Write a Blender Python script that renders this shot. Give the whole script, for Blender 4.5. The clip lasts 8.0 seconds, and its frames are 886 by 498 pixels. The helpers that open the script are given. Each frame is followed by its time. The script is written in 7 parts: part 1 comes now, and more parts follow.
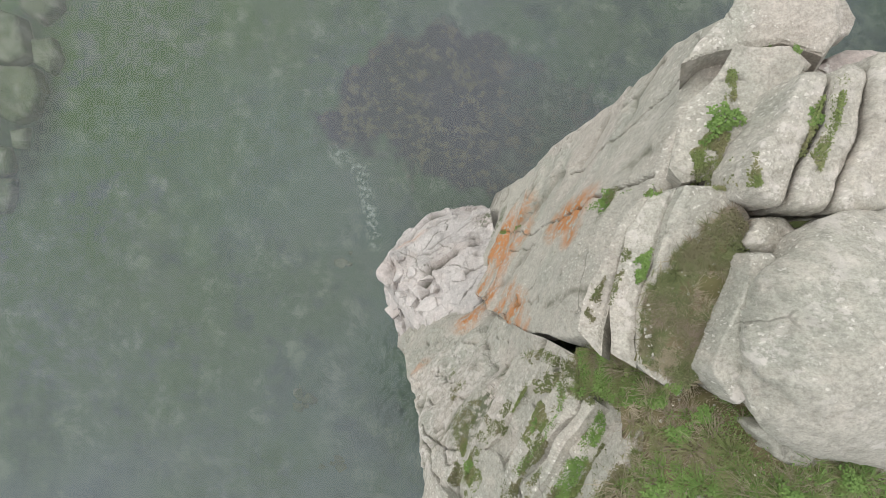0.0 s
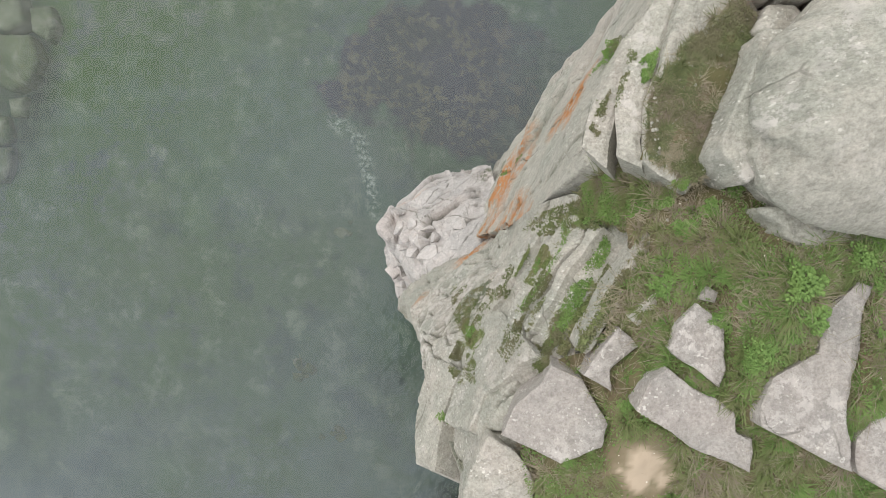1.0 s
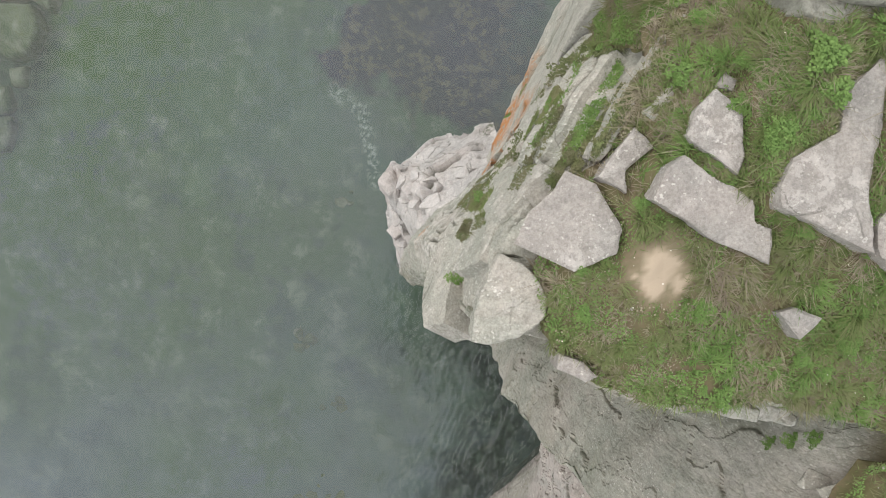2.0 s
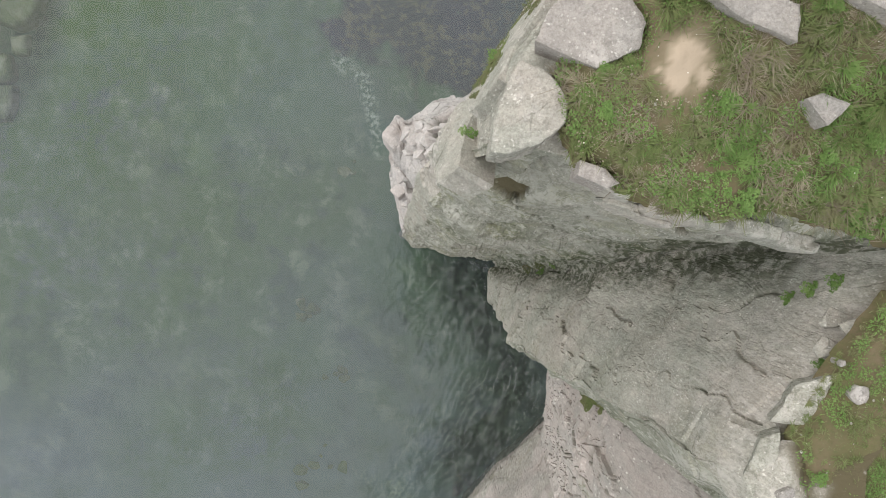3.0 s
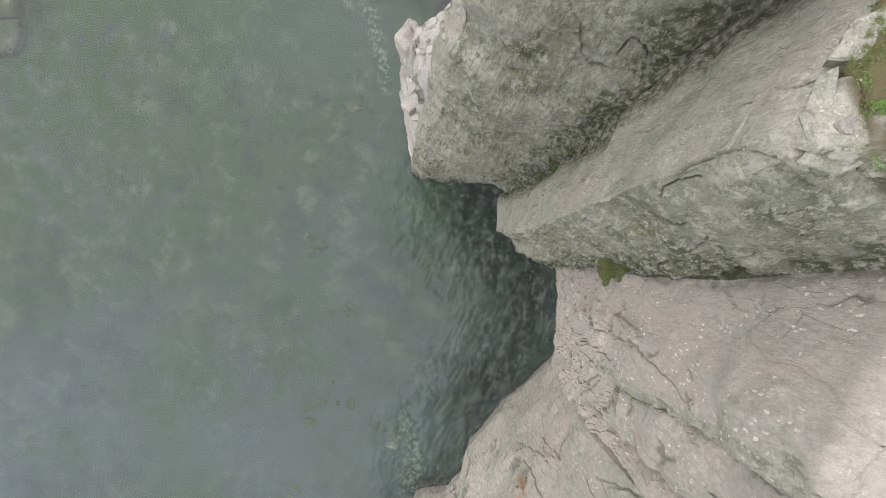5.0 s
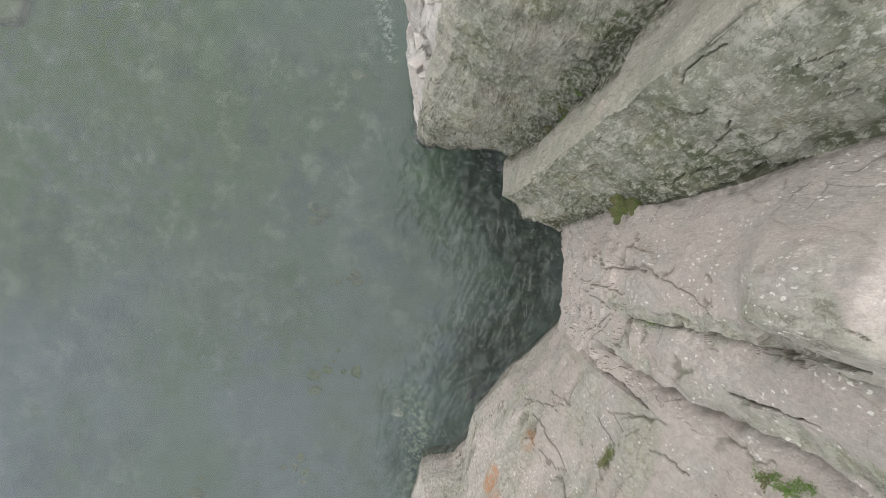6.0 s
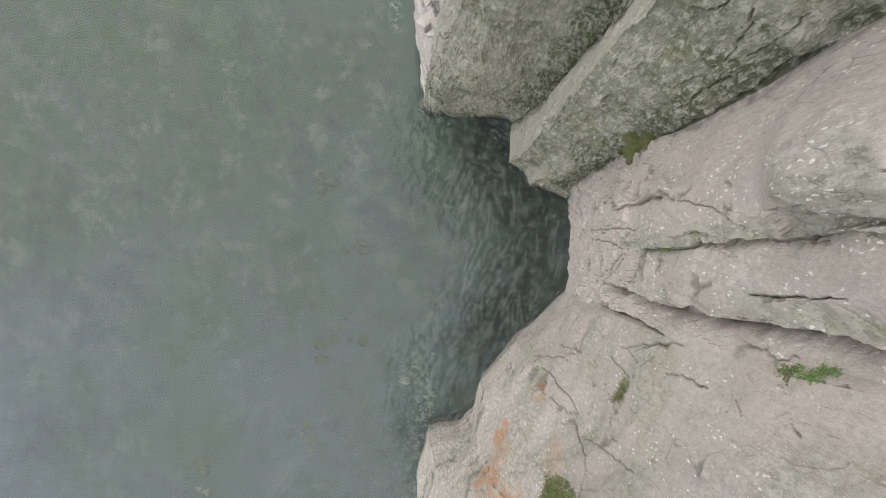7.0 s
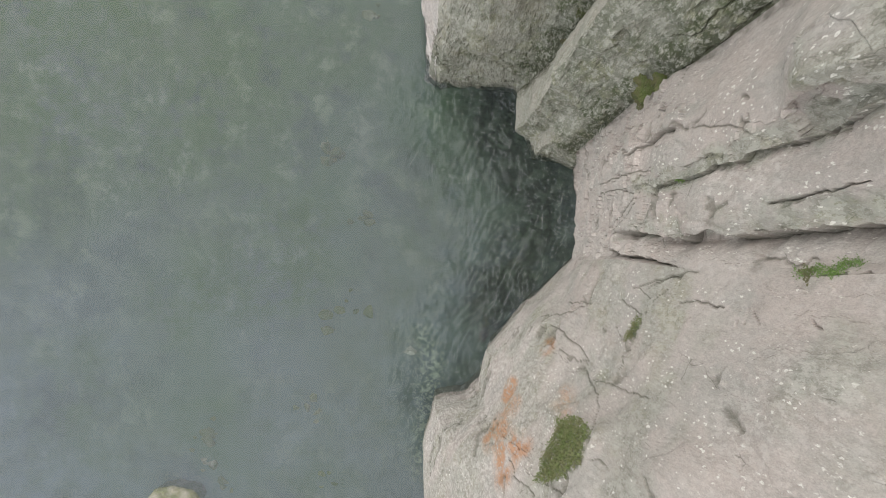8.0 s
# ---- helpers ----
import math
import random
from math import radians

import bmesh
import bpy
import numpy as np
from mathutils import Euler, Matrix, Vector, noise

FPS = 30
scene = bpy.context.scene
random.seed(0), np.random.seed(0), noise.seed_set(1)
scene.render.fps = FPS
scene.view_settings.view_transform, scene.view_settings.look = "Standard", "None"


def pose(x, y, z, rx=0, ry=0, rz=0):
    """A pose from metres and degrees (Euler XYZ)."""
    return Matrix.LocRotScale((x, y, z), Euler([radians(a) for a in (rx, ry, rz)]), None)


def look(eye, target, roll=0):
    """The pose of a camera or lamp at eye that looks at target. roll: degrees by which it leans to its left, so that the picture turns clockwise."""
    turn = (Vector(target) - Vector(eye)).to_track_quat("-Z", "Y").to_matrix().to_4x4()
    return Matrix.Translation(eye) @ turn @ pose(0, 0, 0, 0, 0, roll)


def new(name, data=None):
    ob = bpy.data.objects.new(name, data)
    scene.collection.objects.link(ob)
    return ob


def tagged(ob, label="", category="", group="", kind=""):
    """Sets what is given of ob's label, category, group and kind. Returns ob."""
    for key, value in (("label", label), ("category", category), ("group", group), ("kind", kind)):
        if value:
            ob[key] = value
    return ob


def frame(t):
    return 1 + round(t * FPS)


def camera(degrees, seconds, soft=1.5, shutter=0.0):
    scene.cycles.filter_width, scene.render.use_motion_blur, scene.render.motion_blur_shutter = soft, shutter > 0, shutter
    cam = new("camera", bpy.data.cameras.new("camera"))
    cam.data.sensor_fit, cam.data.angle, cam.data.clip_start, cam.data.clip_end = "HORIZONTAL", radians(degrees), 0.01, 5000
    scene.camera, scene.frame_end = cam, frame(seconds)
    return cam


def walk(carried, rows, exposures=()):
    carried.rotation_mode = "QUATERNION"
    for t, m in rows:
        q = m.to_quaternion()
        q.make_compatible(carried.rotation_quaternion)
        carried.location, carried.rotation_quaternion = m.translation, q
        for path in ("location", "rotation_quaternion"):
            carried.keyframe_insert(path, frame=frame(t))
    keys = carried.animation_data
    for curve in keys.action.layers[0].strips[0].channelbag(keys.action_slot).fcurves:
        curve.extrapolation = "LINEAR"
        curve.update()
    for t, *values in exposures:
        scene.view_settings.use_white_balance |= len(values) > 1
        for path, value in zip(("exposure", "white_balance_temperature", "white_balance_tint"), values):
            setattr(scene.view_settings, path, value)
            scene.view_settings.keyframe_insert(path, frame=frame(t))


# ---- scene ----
cam = camera(62.1, 8.0, soft=0.6)
METRES, EYE, TILT, LEAN, TURN = 22.0, 62.0, -90.0, 0.0, 0.0
ROWS = [
    (0.0, 0.0, 0.0, 0.0, 0.0, 0.0, -0.0),
    (0.5, -0.0003, 0.0039, -0.0623, -0.01, 0.04, -0.01),
    (1.0, -0.0016, 0.0086, -0.1224, -0.01, 0.03, 0.06),
    (1.5, -0.0046, 0.0133, -0.1825, -0.04, 0.08, 0.02),
    (2.0, -0.0091, 0.0179, -0.2421, -0.06, 0.07, 0.05),
    (3.5, -0.0287, 0.03, -0.4281, -0.09, 0.18, 0.01),
    (4.0, -0.0369, 0.033, -0.4923, -0.09, 0.21, 0.03),
    (4.5, -0.046, 0.0366, -0.557, -0.1, 0.23, 0.04),
    (6.0, -0.0814, 0.0433, -0.7489, -0.21, 0.31, 0.14),
    (6.5, -0.0941, 0.0448, -0.8112, -0.2, 0.34, 0.2),
    (7.0, -0.108, 0.0442, -0.8721, -0.23, 0.34, 0.24),
    (7.5, -0.1202, 0.0448, -0.9309, -0.25, 0.38, 0.25),
    (8.0, -0.1328, 0.0444, -0.9874, -0.29, 0.4, 0.29),
]
walk(cam, [(t, pose(0, 0, EYE, TILT, LEAN, TURN) @ pose(METRES * x, METRES * y, METRES * z, 90 + pitch, roll, yaw)) for t, x, y, z, yaw, pitch, roll in ROWS])
from mathutils.bvhtree import BVHTree

# ---- world and light: bright overcast day over the sea ----
world = bpy.data.worlds.new("overcast_sky")
scene.world = world
world.use_nodes = True
wn = world.node_tree.nodes
sky = wn.new("ShaderNodeTexSky")
sky.sky_type = "NISHITA"
sky.sun_disc = False
sky.sun_elevation = radians(55)
sky.sun_rotation = radians(311)
sky.dust_density = 1.5
sky.ozone_density = 0.6
cloud = wn.new("ShaderNodeMix")
cloud.data_type = "RGBA"
cloud.inputs["Factor"].default_value = 0.7
cloud.inputs[7].default_value = (5.7, 5.6, 5.3, 1)
world.node_tree.links.new(sky.outputs[0], cloud.inputs[6])
world.node_tree.links.new(cloud.outputs[2], wn["Background"].inputs[0])
wn["Background"].inputs[1].default_value = 0.208
sun = new("sun", bpy.data.lights.new("sun", "SUN"))
sun.data.energy = 1.85
sun.data.angle = radians(95)
sun.data.color = (1.0, 0.95, 0.86)
sun.matrix_world = look((0, 0, 0), (0.40, -0.22, -0.89))


# ---- numeric noise ----
def lattice(i, j, k, seed):
    h = (i * 374761393 + j * 668265263 + k * 2147483647 + seed * 1274126177) & 0xFFFFFFFF
    h = ((h ^ (h >> 13)) * 1274126177) & 0xFFFFFFFF
    h = ((h ^ (h >> 16)) * 2246822519) & 0xFFFFFFFF
    return ((h ^ (h >> 15)) & 0xFFFFFF) / float(0xFFFFFF)


def vnoise(p, seed=0):
    """Smooth value noise in -1..1 at the points p (N x 3)."""
    f = np.floor(p)
    i = f.astype(np.int64)
    t = p - f
    t = t * t * t * (t * (t * 6 - 15) + 10)
    out = 0.0
    for dx in (0, 1):
        wx = t[:, 0] if dx else 1 - t[:, 0]
        for dy in (0, 1):
            wy = t[:, 1] if dy else 1 - t[:, 1]
            for dz in (0, 1):
                wz = t[:, 2] if dz else 1 - t[:, 2]
                out = out + wx * wy * wz * lattice(i[:, 0] + dx, i[:, 1] + dy, i[:, 2] + dz, seed)
    return out * 2 - 1


def fbm(p, size, octaves=4, seed=0, gain=0.5):
    total, amp, freq = 0.0, 1.0, 1.0 / size
    for o in range(octaves):
        total = total + amp * vnoise(p * freq + 17.3 * o, seed + o)
        amp, freq = amp * gain, freq * 2.03
    return total


def ridged(p, size, octaves=3, seed=0):
    total, amp, freq = 0.0, 1.0, 1.0 / size
    for o in range(octaves):
        total = total + amp * (1 - 2 * np.abs(vnoise(p * freq + 9.1 * o, seed + o)))
        amp, freq = amp * 0.5, freq * 2.1
    return total


def facets(p, size, seed=0):
    """Angular cells: an offset that is flat but tilted in each cell, and the distance to the next cell."""
    q = p / np.asarray(size, float)
    base = np.floor(q - 0.5).astype(np.int64)
    f1, f2 = np.full(len(p), 9.0), np.full(len(p), 9.0)
    off = np.zeros(len(p))
    for dx in (0, 1):
        for dy in (0, 1):
            for dz in (0, 1):
                i, j, k = base[:, 0] + dx, base[:, 1] + dy, base[:, 2] + dz
                r = [lattice(i, j, k, seed + 31 * a) - 0.5 for a in range(6)]
                v = [q[:, 0] - i - 0.5 - 0.75 * r[0], q[:, 1] - j - 0.5 - 0.75 * r[1], q[:, 2] - k - 0.5 - 0.75 * r[2]]
                d = np.sqrt(v[0] ** 2 + v[1] ** 2 + v[2] ** 2)
                o = r[3] + 1.5 * (v[0] * r[4] + v[1] * r[5] + v[2] * r[0])
                first = d < f1
                f2 = np.where(first, f1, np.minimum(f2, d))
                off = np.where(first, o, off)
                f1 = np.where(first, d, f1)
    return off, f2 - f1


def step01(x, a, b):
    t = np.clip((x - a) / (b - a), 0, 1)
    return t * t * (3 - 2 * t)


def inside(poly, x, y):
    """Which of the points lie in the polygon."""
    res = np.zeros(x.shape, bool)
    n = len(poly)
    for a in range(n):
        (x0, y0), (x1, y1) = poly[a], poly[(a + 1) % n]
        if y0 == y1:
            continue
        cross = (y > min(y0, y1)) & (y <= max(y0, y1))
        res ^= cross & (x < (x1 - x0) * (y - y0) / (y1 - y0) + x0)
    return res


def to_rim(poly, x, y):
    """The nearest point of the polygon's outline."""
    best, bx, by = np.full(x.shape, 1e9), x.copy(), y.copy()
    n = len(poly)
    for a in range(n):
        (x0, y0), (x1, y1) = poly[a], poly[(a + 1) % n]
        l2 = (x1 - x0) ** 2 + (y1 - y0) ** 2
        t = np.clip(((x - x0) * (x1 - x0) + (y - y0) * (y1 - y0)) / l2, 0, 1)
        qx, qy = x0 + t * (x1 - x0), y0 + t * (y1 - y0)
        d = np.hypot(x - qx, y - qy)
        near = d < best
        best, bx, by = np.where(near, d, best), np.where(near, qx, bx), np.where(near, qy, by)
    return bx, by


def rim_distance(poly, x, y):
    best = np.full(x.shape, 1e9)
    n = len(poly)
    for a in range(n):
        (x0, y0), (x1, y1) = poly[a], poly[(a + 1) % n]
        l2 = (x1 - x0) ** 2 + (y1 - y0) ** 2
        t = np.clip(((x - x0) * (x1 - x0) + (y - y0) * (y1 - y0)) / l2, 0, 1)
        best = np.minimum(best, np.hypot(x - x0 - t * (x1 - x0), y - y0 - t * (y1 - y0)))
    return best


def line_distance(p, line, n=None):
    """Distance of the points p from a polyline in space, or, with normals, along the surface."""
    best = np.full(len(p), 1e9)
    for a, b in zip(line[:-1], line[1:]):
        a, b = np.array(a, float), np.array(b, float)
        d = b - a
        t = np.clip(((p - a) @ d) / (d @ d), 0, 1)
        v = p - a - t[:, None] * d
        if n is not None:
            deep = (v * n).sum(1)
            v = v - n * np.clip(deep, -1.5, 1.5)[:, None]
        best = np.minimum(best, np.linalg.norm(v, axis=1))
    return best


# ---- meshes from arrays ----
def mesh_from(name, verts, quads, mat, smooth=True, attrs=None):
    me = bpy.data.meshes.new(name)
    verts = np.asarray(verts, np.float32)
    quads = np.asarray(quads, np.int32)
    k = quads.shape[1]
    me.vertices.add(len(verts))
    me.vertices.foreach_set("co", verts.ravel())
    me.loops.add(quads.size)
    me.loops.foreach_set("vertex_index", quads.ravel())
    me.polygons.add(len(quads))
    me.polygons.foreach_set("loop_start", np.arange(0, quads.size, k, dtype=np.int32))
    me.polygons.foreach_set("loop_total", np.full(len(quads), k, np.int32))
    me.polygons.foreach_set("use_smooth", np.full(len(quads), smooth, bool))
    for key, val in (attrs or {}).items():
        at = me.attributes.new(key, "FLOAT", "POINT")
        at.data.foreach_set("value", np.asarray(val, np.float32))
    me.materials.append(mat)
    me.update(calc_edges=True)
    me.validate()
    return me


def grid_quads(nu, nv, loop_u=False):
    iu = np.arange(nu if loop_u else nu - 1)
    iv = np.arange(nv - 1)
    a, b = np.meshgrid(iu, iv, indexing="ij")
    a2 = (a + 1) % nu
    return np.stack([a * nv + b, a2 * nv + b, a2 * nv + b + 1, a * nv + b + 1], -1).reshape(-1, 4)


def part(name, me, parent, label=""):
    ob = new(name, me)
    ob.parent = parent
    if label:
        tagged(ob, label)
    return ob


# ---- materials ----
def material(name):
    m = bpy.data.materials.new(name)
    m.use_nodes = True
    nt = m.node_tree
    return m, nt, nt.nodes["Principled BSDF"]


def node(nt, kind, **values):
    n = nt.nodes.new(kind)
    for key, v in values.items():
        if key == "operation":
            n.operation = v
        elif key == "data_type":
            n.data_type = v
        elif key == "blend_type":
            n.blend_type = v
        elif key == "feature":
            n.feature = v
        elif key == "attribute_name":
            n.attribute_name = v
    return n


def noise_tex(nt, scale, detail=4.0, rough=0.55, co=None):
    n = nt.nodes.new("ShaderNodeTexNoise")
    n.inputs["Scale"].default_value = scale
    n.inputs["Detail"].default_value = detail
    n.inputs["Roughness"].default_value = rough
    if co is not None:
        nt.links.new(co, n.inputs["Vector"])
    return n.outputs["Fac"]


def ramp(nt, fac, lo, hi):
    n = nt.nodes.new("ShaderNodeMapRange")
    n.interpolation_type = "SMOOTHSTEP"
    n.inputs["From Min"].default_value = lo
    n.inputs["From Max"].default_value = hi
    nt.links.new(fac, n.inputs["Value"])
    return n.outputs["Result"]


def mix(nt, fac, a, b, blend="MIX"):
    n = nt.nodes.new("ShaderNodeMix")
    n.data_type = "RGBA"
    n.blend_type = blend
    for sock, v in ((n.inputs["Factor"], fac), (n.inputs[6], a), (n.inputs[7], b)):
        if isinstance(v, (int, float)):
            sock.default_value = v
        elif isinstance(v, tuple):
            sock.default_value = (*v, 1)
        else:
            nt.links.new(v, sock)
    return n.outputs[2]


def mul(nt, a, b):
    n = node(nt, "ShaderNodeMath", operation="MULTIPLY")
    for sock, v in ((n.inputs[0], a), (n.inputs[1], b)):
        if isinstance(v, (int, float)):
            sock.default_value = v
        else:
            nt.links.new(v, sock)
    return n.outputs[0]


def attr(nt, name):
    n = node(nt, "ShaderNodeAttribute", attribute_name=name)
    return n.outputs["Fac"]


def bump(nt, bsdf, height, strength, dist):
    n = nt.nodes.new("ShaderNodeBump")
    n.inputs["Strength"].default_value = strength
    n.inputs["Distance"].default_value = dist
    nt.links.new(height, n.inputs["Height"])
    nt.links.new(n.outputs[0], bsdf.inputs["Normal"])


def rock_material(name, base, cool, warm, spots=0.5, rosy=(0.52, 0.475, 0.43), fleck_size=6.0, grain=1.0, drawn=0.42):
    m, nt, b = material(name)
    # weathering runs down the faces: every pattern is drawn out upright
    way = nt.nodes.new("ShaderNodeMapping")
    way.inputs["Scale"].default_value = (1.0, 1.0, drawn)
    nt.links.new(nt.nodes.new("ShaderNodeTexCoord").outputs["Object"], way.inputs["Vector"])
    co = way.outputs[0]
    large = noise_tex(nt, 0.45, 3, 0.5, co)
    mid = noise_tex(nt, 2.3, 5, 0.6, co)
    fine = noise_tex(nt, 26, 6, 0.75, co)
    c = mix(nt, ramp(nt, large, 0.40, 0.62), base, cool)
    c = mix(nt, mul(nt, ramp(nt, mid, 0.46, 0.70), 0.75), c, warm)
    # weathered dark film in blotches and speckles
    film = noise_tex(nt, 4.2, 8, 0.72, co)
    c = mix(nt, mul(nt, ramp(nt, film, 0.53, 0.66), 0.22 * grain), c, (0.25, 0.24, 0.20))
    speck = noise_tex(nt, 13, 6, 0.7, co)
    c = mix(nt, mul(nt, ramp(nt, speck, 0.61, 0.66), 0.34 * grain), c, (0.17, 0.165, 0.14))
    # rosy casts in broad patches
    c = mix(nt, mul(nt, ramp(nt, noise_tex(nt, 0.4, 5, 0.6, co), 0.48, 0.62), 0.6), c, rosy)
    # greenish grey weathering, darkened to put the shade of south faces into the colour
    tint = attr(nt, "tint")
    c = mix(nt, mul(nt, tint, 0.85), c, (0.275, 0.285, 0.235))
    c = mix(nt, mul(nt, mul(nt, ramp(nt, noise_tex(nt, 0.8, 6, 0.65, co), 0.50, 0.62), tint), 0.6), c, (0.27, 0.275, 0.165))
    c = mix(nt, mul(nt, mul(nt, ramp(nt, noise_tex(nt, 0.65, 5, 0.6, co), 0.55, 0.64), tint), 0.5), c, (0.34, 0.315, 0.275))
    # grain
    g = nt.nodes.new("ShaderNodeMapRange")
    g.inputs["To Min"].default_value, g.inputs["To Max"].default_value = 1 - 0.27 * grain, 1 + 0.27 * grain
    g.inputs["From Min"].default_value, g.inputs["From Max"].default_value = 0.28, 0.72
    nt.links.new(fine, g.inputs["Value"])
    c = mix(nt, 1.0, c, g.outputs[0], "MULTIPLY")
    g2 = nt.nodes.new("ShaderNodeMapRange")
    g2.inputs["To Min"].default_value, g2.inputs["To Max"].default_value = 1 - 0.15 * grain, 1 + 0.15 * grain
    g2.inputs["From Min"].default_value, g2.inputs["From Max"].default_value = 0.36, 0.64
    nt.links.new(noise_tex(nt, 7.5, 10, 0.8, co), g2.inputs["Value"])
    c = mix(nt, 1.0, c, g2.outputs[0], "MULTIPLY")
    # hairline joints: warped cell borders that come and go
    wv = nt.nodes.new("ShaderNodeVectorMath")
    wv.operation = "MULTIPLY_ADD"
    wn_ = nt.nodes.new("ShaderNodeTexNoise")
    wn_.inputs["Scale"].default_value = 2.0
    wn_.inputs["Detail"].default_value = 4
    nt.links.new(co, wn_.inputs["Vector"])
    nt.links.new(wn_.outputs["Color"], wv.inputs[0])
    wv.inputs[1].default_value = (0.28, 0.28, 0.28)
    nt.links.new(co, wv.inputs[2])
    vc = nt.nodes.new("ShaderNodeTexVoronoi")
    vc.feature = "DISTANCE_TO_EDGE"
    vc.inputs["Scale"].default_value = 0.8
    nt.links.new(wv.outputs[0], vc.inputs["Vector"])
    hair = mul(nt, ramp(nt, vc.outputs["Distance"], 0.014, 0.004), ramp(nt, noise_tex(nt, 0.9, 3, 0.5, co), 0.58, 0.64))
    c = mix(nt, mul(nt, hair, 0.5), c, (0.10, 0.095, 0.08))
    # fine flaking on weathered faces: broken, warped edges
    fw2 = nt.nodes.new("ShaderNodeVectorMath")
    fw2.operation = "MULTIPLY_ADD"
    fn2 = nt.nodes.new("ShaderNodeTexNoise")
    fn2.inputs["Scale"].default_value = 3.5
    fn2.inputs["Detail"].default_value = 5
    nt.links.new(co, fn2.inputs["Vector"])
    nt.links.new(fn2.outputs["Color"], fw2.inputs[0])
    fw2.inputs[1].default_value = (0.55, 0.55, 0.55)
    nt.links.new(co, fw2.inputs[2])
    flk = nt.nodes.new("ShaderNodeTexVoronoi")
    flk.feature = "DISTANCE_TO_EDGE"
    flk.inputs["Scale"].default_value = 2.6
    nt.links.new(fw2.outputs[0], flk.inputs["Vector"])
    edge_ = mul(nt, mul(nt, ramp(nt, flk.outputs["Distance"], 0.07, 0.015), ramp(nt, noise_tex(nt, 1.3, 4, 0.6, co), 0.46, 0.56)), tint)
    c = mix(nt, mul(nt, edge_, 0.6), c, (0.115, 0.118, 0.085))
    # pale crustose lichen
    v = nt.nodes.new("ShaderNodeTexVoronoi")
    v.inputs["Scale"].default_value = 11.0
    nt.links.new(wv.outputs[0], v.inputs["Vector"])
    where = noise_tex(nt, 1.0, 3, 0.6, co)
    dots = mul(nt, ramp(nt, v.outputs["Distance"], 0.24, 0.15), ramp(nt, where, 0.56, 0.66))
    c = mix(nt, mul(nt, dots, spots), c, (0.76, 0.74, 0.68))
    fl = nt.nodes.new("ShaderNodeMapping")
    fl.inputs["Scale"].default_value = (1.0, 1.0, 0.9)
    fine_warp = nt.nodes.new("ShaderNodeVectorMath")
    fine_warp.operation = "MULTIPLY_ADD"
    fw = nt.nodes.new("ShaderNodeTexNoise")
    fw.inputs["Scale"].default_value = 14.0
    nt.links.new(co, fw.inputs["Vector"])
    nt.links.new(fw.outputs["Color"], fine_warp.inputs[0])
    fine_warp.inputs[1].default_value = (0.09, 0.09, 0.15)
    nt.links.new(wv.outputs[0], fine_warp.inputs[2])
    nt.links.new(fine_warp.outputs[0], fl.inputs["Vector"])
    vf = nt.nodes.new("ShaderNodeTexVoronoi")
    vf.inputs["Scale"].default_value = fleck_size
    nt.links.new(fl.outputs[0], vf.inputs["Vector"])
    fleck = mul(nt, ramp(nt, vf.outputs["Distance"], 0.27, 0.20), ramp(nt, noise_tex(nt, 0.7, 7, 0.8, co), 0.49, 0.56))
    c = mix(nt, mul(nt, fleck, 0.9 * min(1.0, spots * 1.6)), c, (0.80, 0.78, 0.73))
    dfl = nt.nodes.new("ShaderNodeTexNoise")
    dfl.inputs["Scale"].default_value = 3.2
    dfl.inputs["Detail"].default_value = 6
    dfl.inputs["Roughness"].default_value = 0.7
    nt.links.new(fl.outputs[0], dfl.inputs["Vector"])
    streak = nt.nodes.new("ShaderNodeMapRange")
    streak.inputs["To Min"].default_value, streak.inputs["To Max"].default_value = 0.15, 0.5
    nt.links.new(tint, streak.inputs["Value"])
    c = mix(nt, mul(nt, ramp(nt, dfl.outputs["Fac"], 0.56, 0.63), streak.outputs[0]), c, (0.16, 0.16, 0.125))
    blot = mul(nt, ramp(nt, noise_tex(nt, 5.0, 9, 0.74, co), 0.50, 0.56), attr(nt, "pale"))
    c = mix(nt, mul(nt, blot, 0.6), c, (0.67, 0.632, 0.60))
    scab = mul(nt, ramp(nt, noise_tex(nt, 3.0, 10, 0.78, co), 0.505, 0.545), tint)
    c = mix(nt, mul(nt, scab, 0.72), c, (0.55, 0.54, 0.49))
    # green algae, orange lichen, damp stain and joint dirt with shade painted in, soil
    grain2 = noise_tex(nt, 5, 8, 0.7, co)
    c = mix(nt, mul(nt, mul(nt, attr(nt, "moss"), ramp(nt, grain2, 0.45, 0.54)), 0.85), c, (0.075, 0.095, 0.042))
    c = mix(nt, mul(nt, mul(nt, attr(nt, "wet"), ramp(nt, grain2, 0.30, 0.62)), 0.6), c, (0.085, 0.085, 0.065))
    c = mix(nt, mul(nt, mul(nt, attr(nt, "orange"), ramp(nt, grain2, 0.40, 0.50)), 0.9), c, (0.48, 0.20, 0.065))
    c = mix(nt, mul(nt, mul(nt, attr(nt, "grime"), ramp(nt, grain2, 0.22, 0.42)), 0.9), c, (0.075, 0.075, 0.048))
    c = mix(nt, mul(nt, attr(nt, "soil"), ramp(nt, grain2, 0.25, 0.42)), c, (0.12, 0.103, 0.062))
    nt.links.new(c, b.inputs["Base Color"])
    b.inputs["Roughness"].default_value = 0.9
    b.inputs["Specular IOR Level"].default_value = 0.2
    h = nt.nodes.new("ShaderNodeMath")
    h.operation = "ADD"
    nt.links.new(mul(nt, film, 1.0), h.inputs[0])
    nt.links.new(mul(nt, speck, 0.5), h.inputs[1])
    bump(nt, b, h.outputs[0], 0.7, 0.07)
    return m


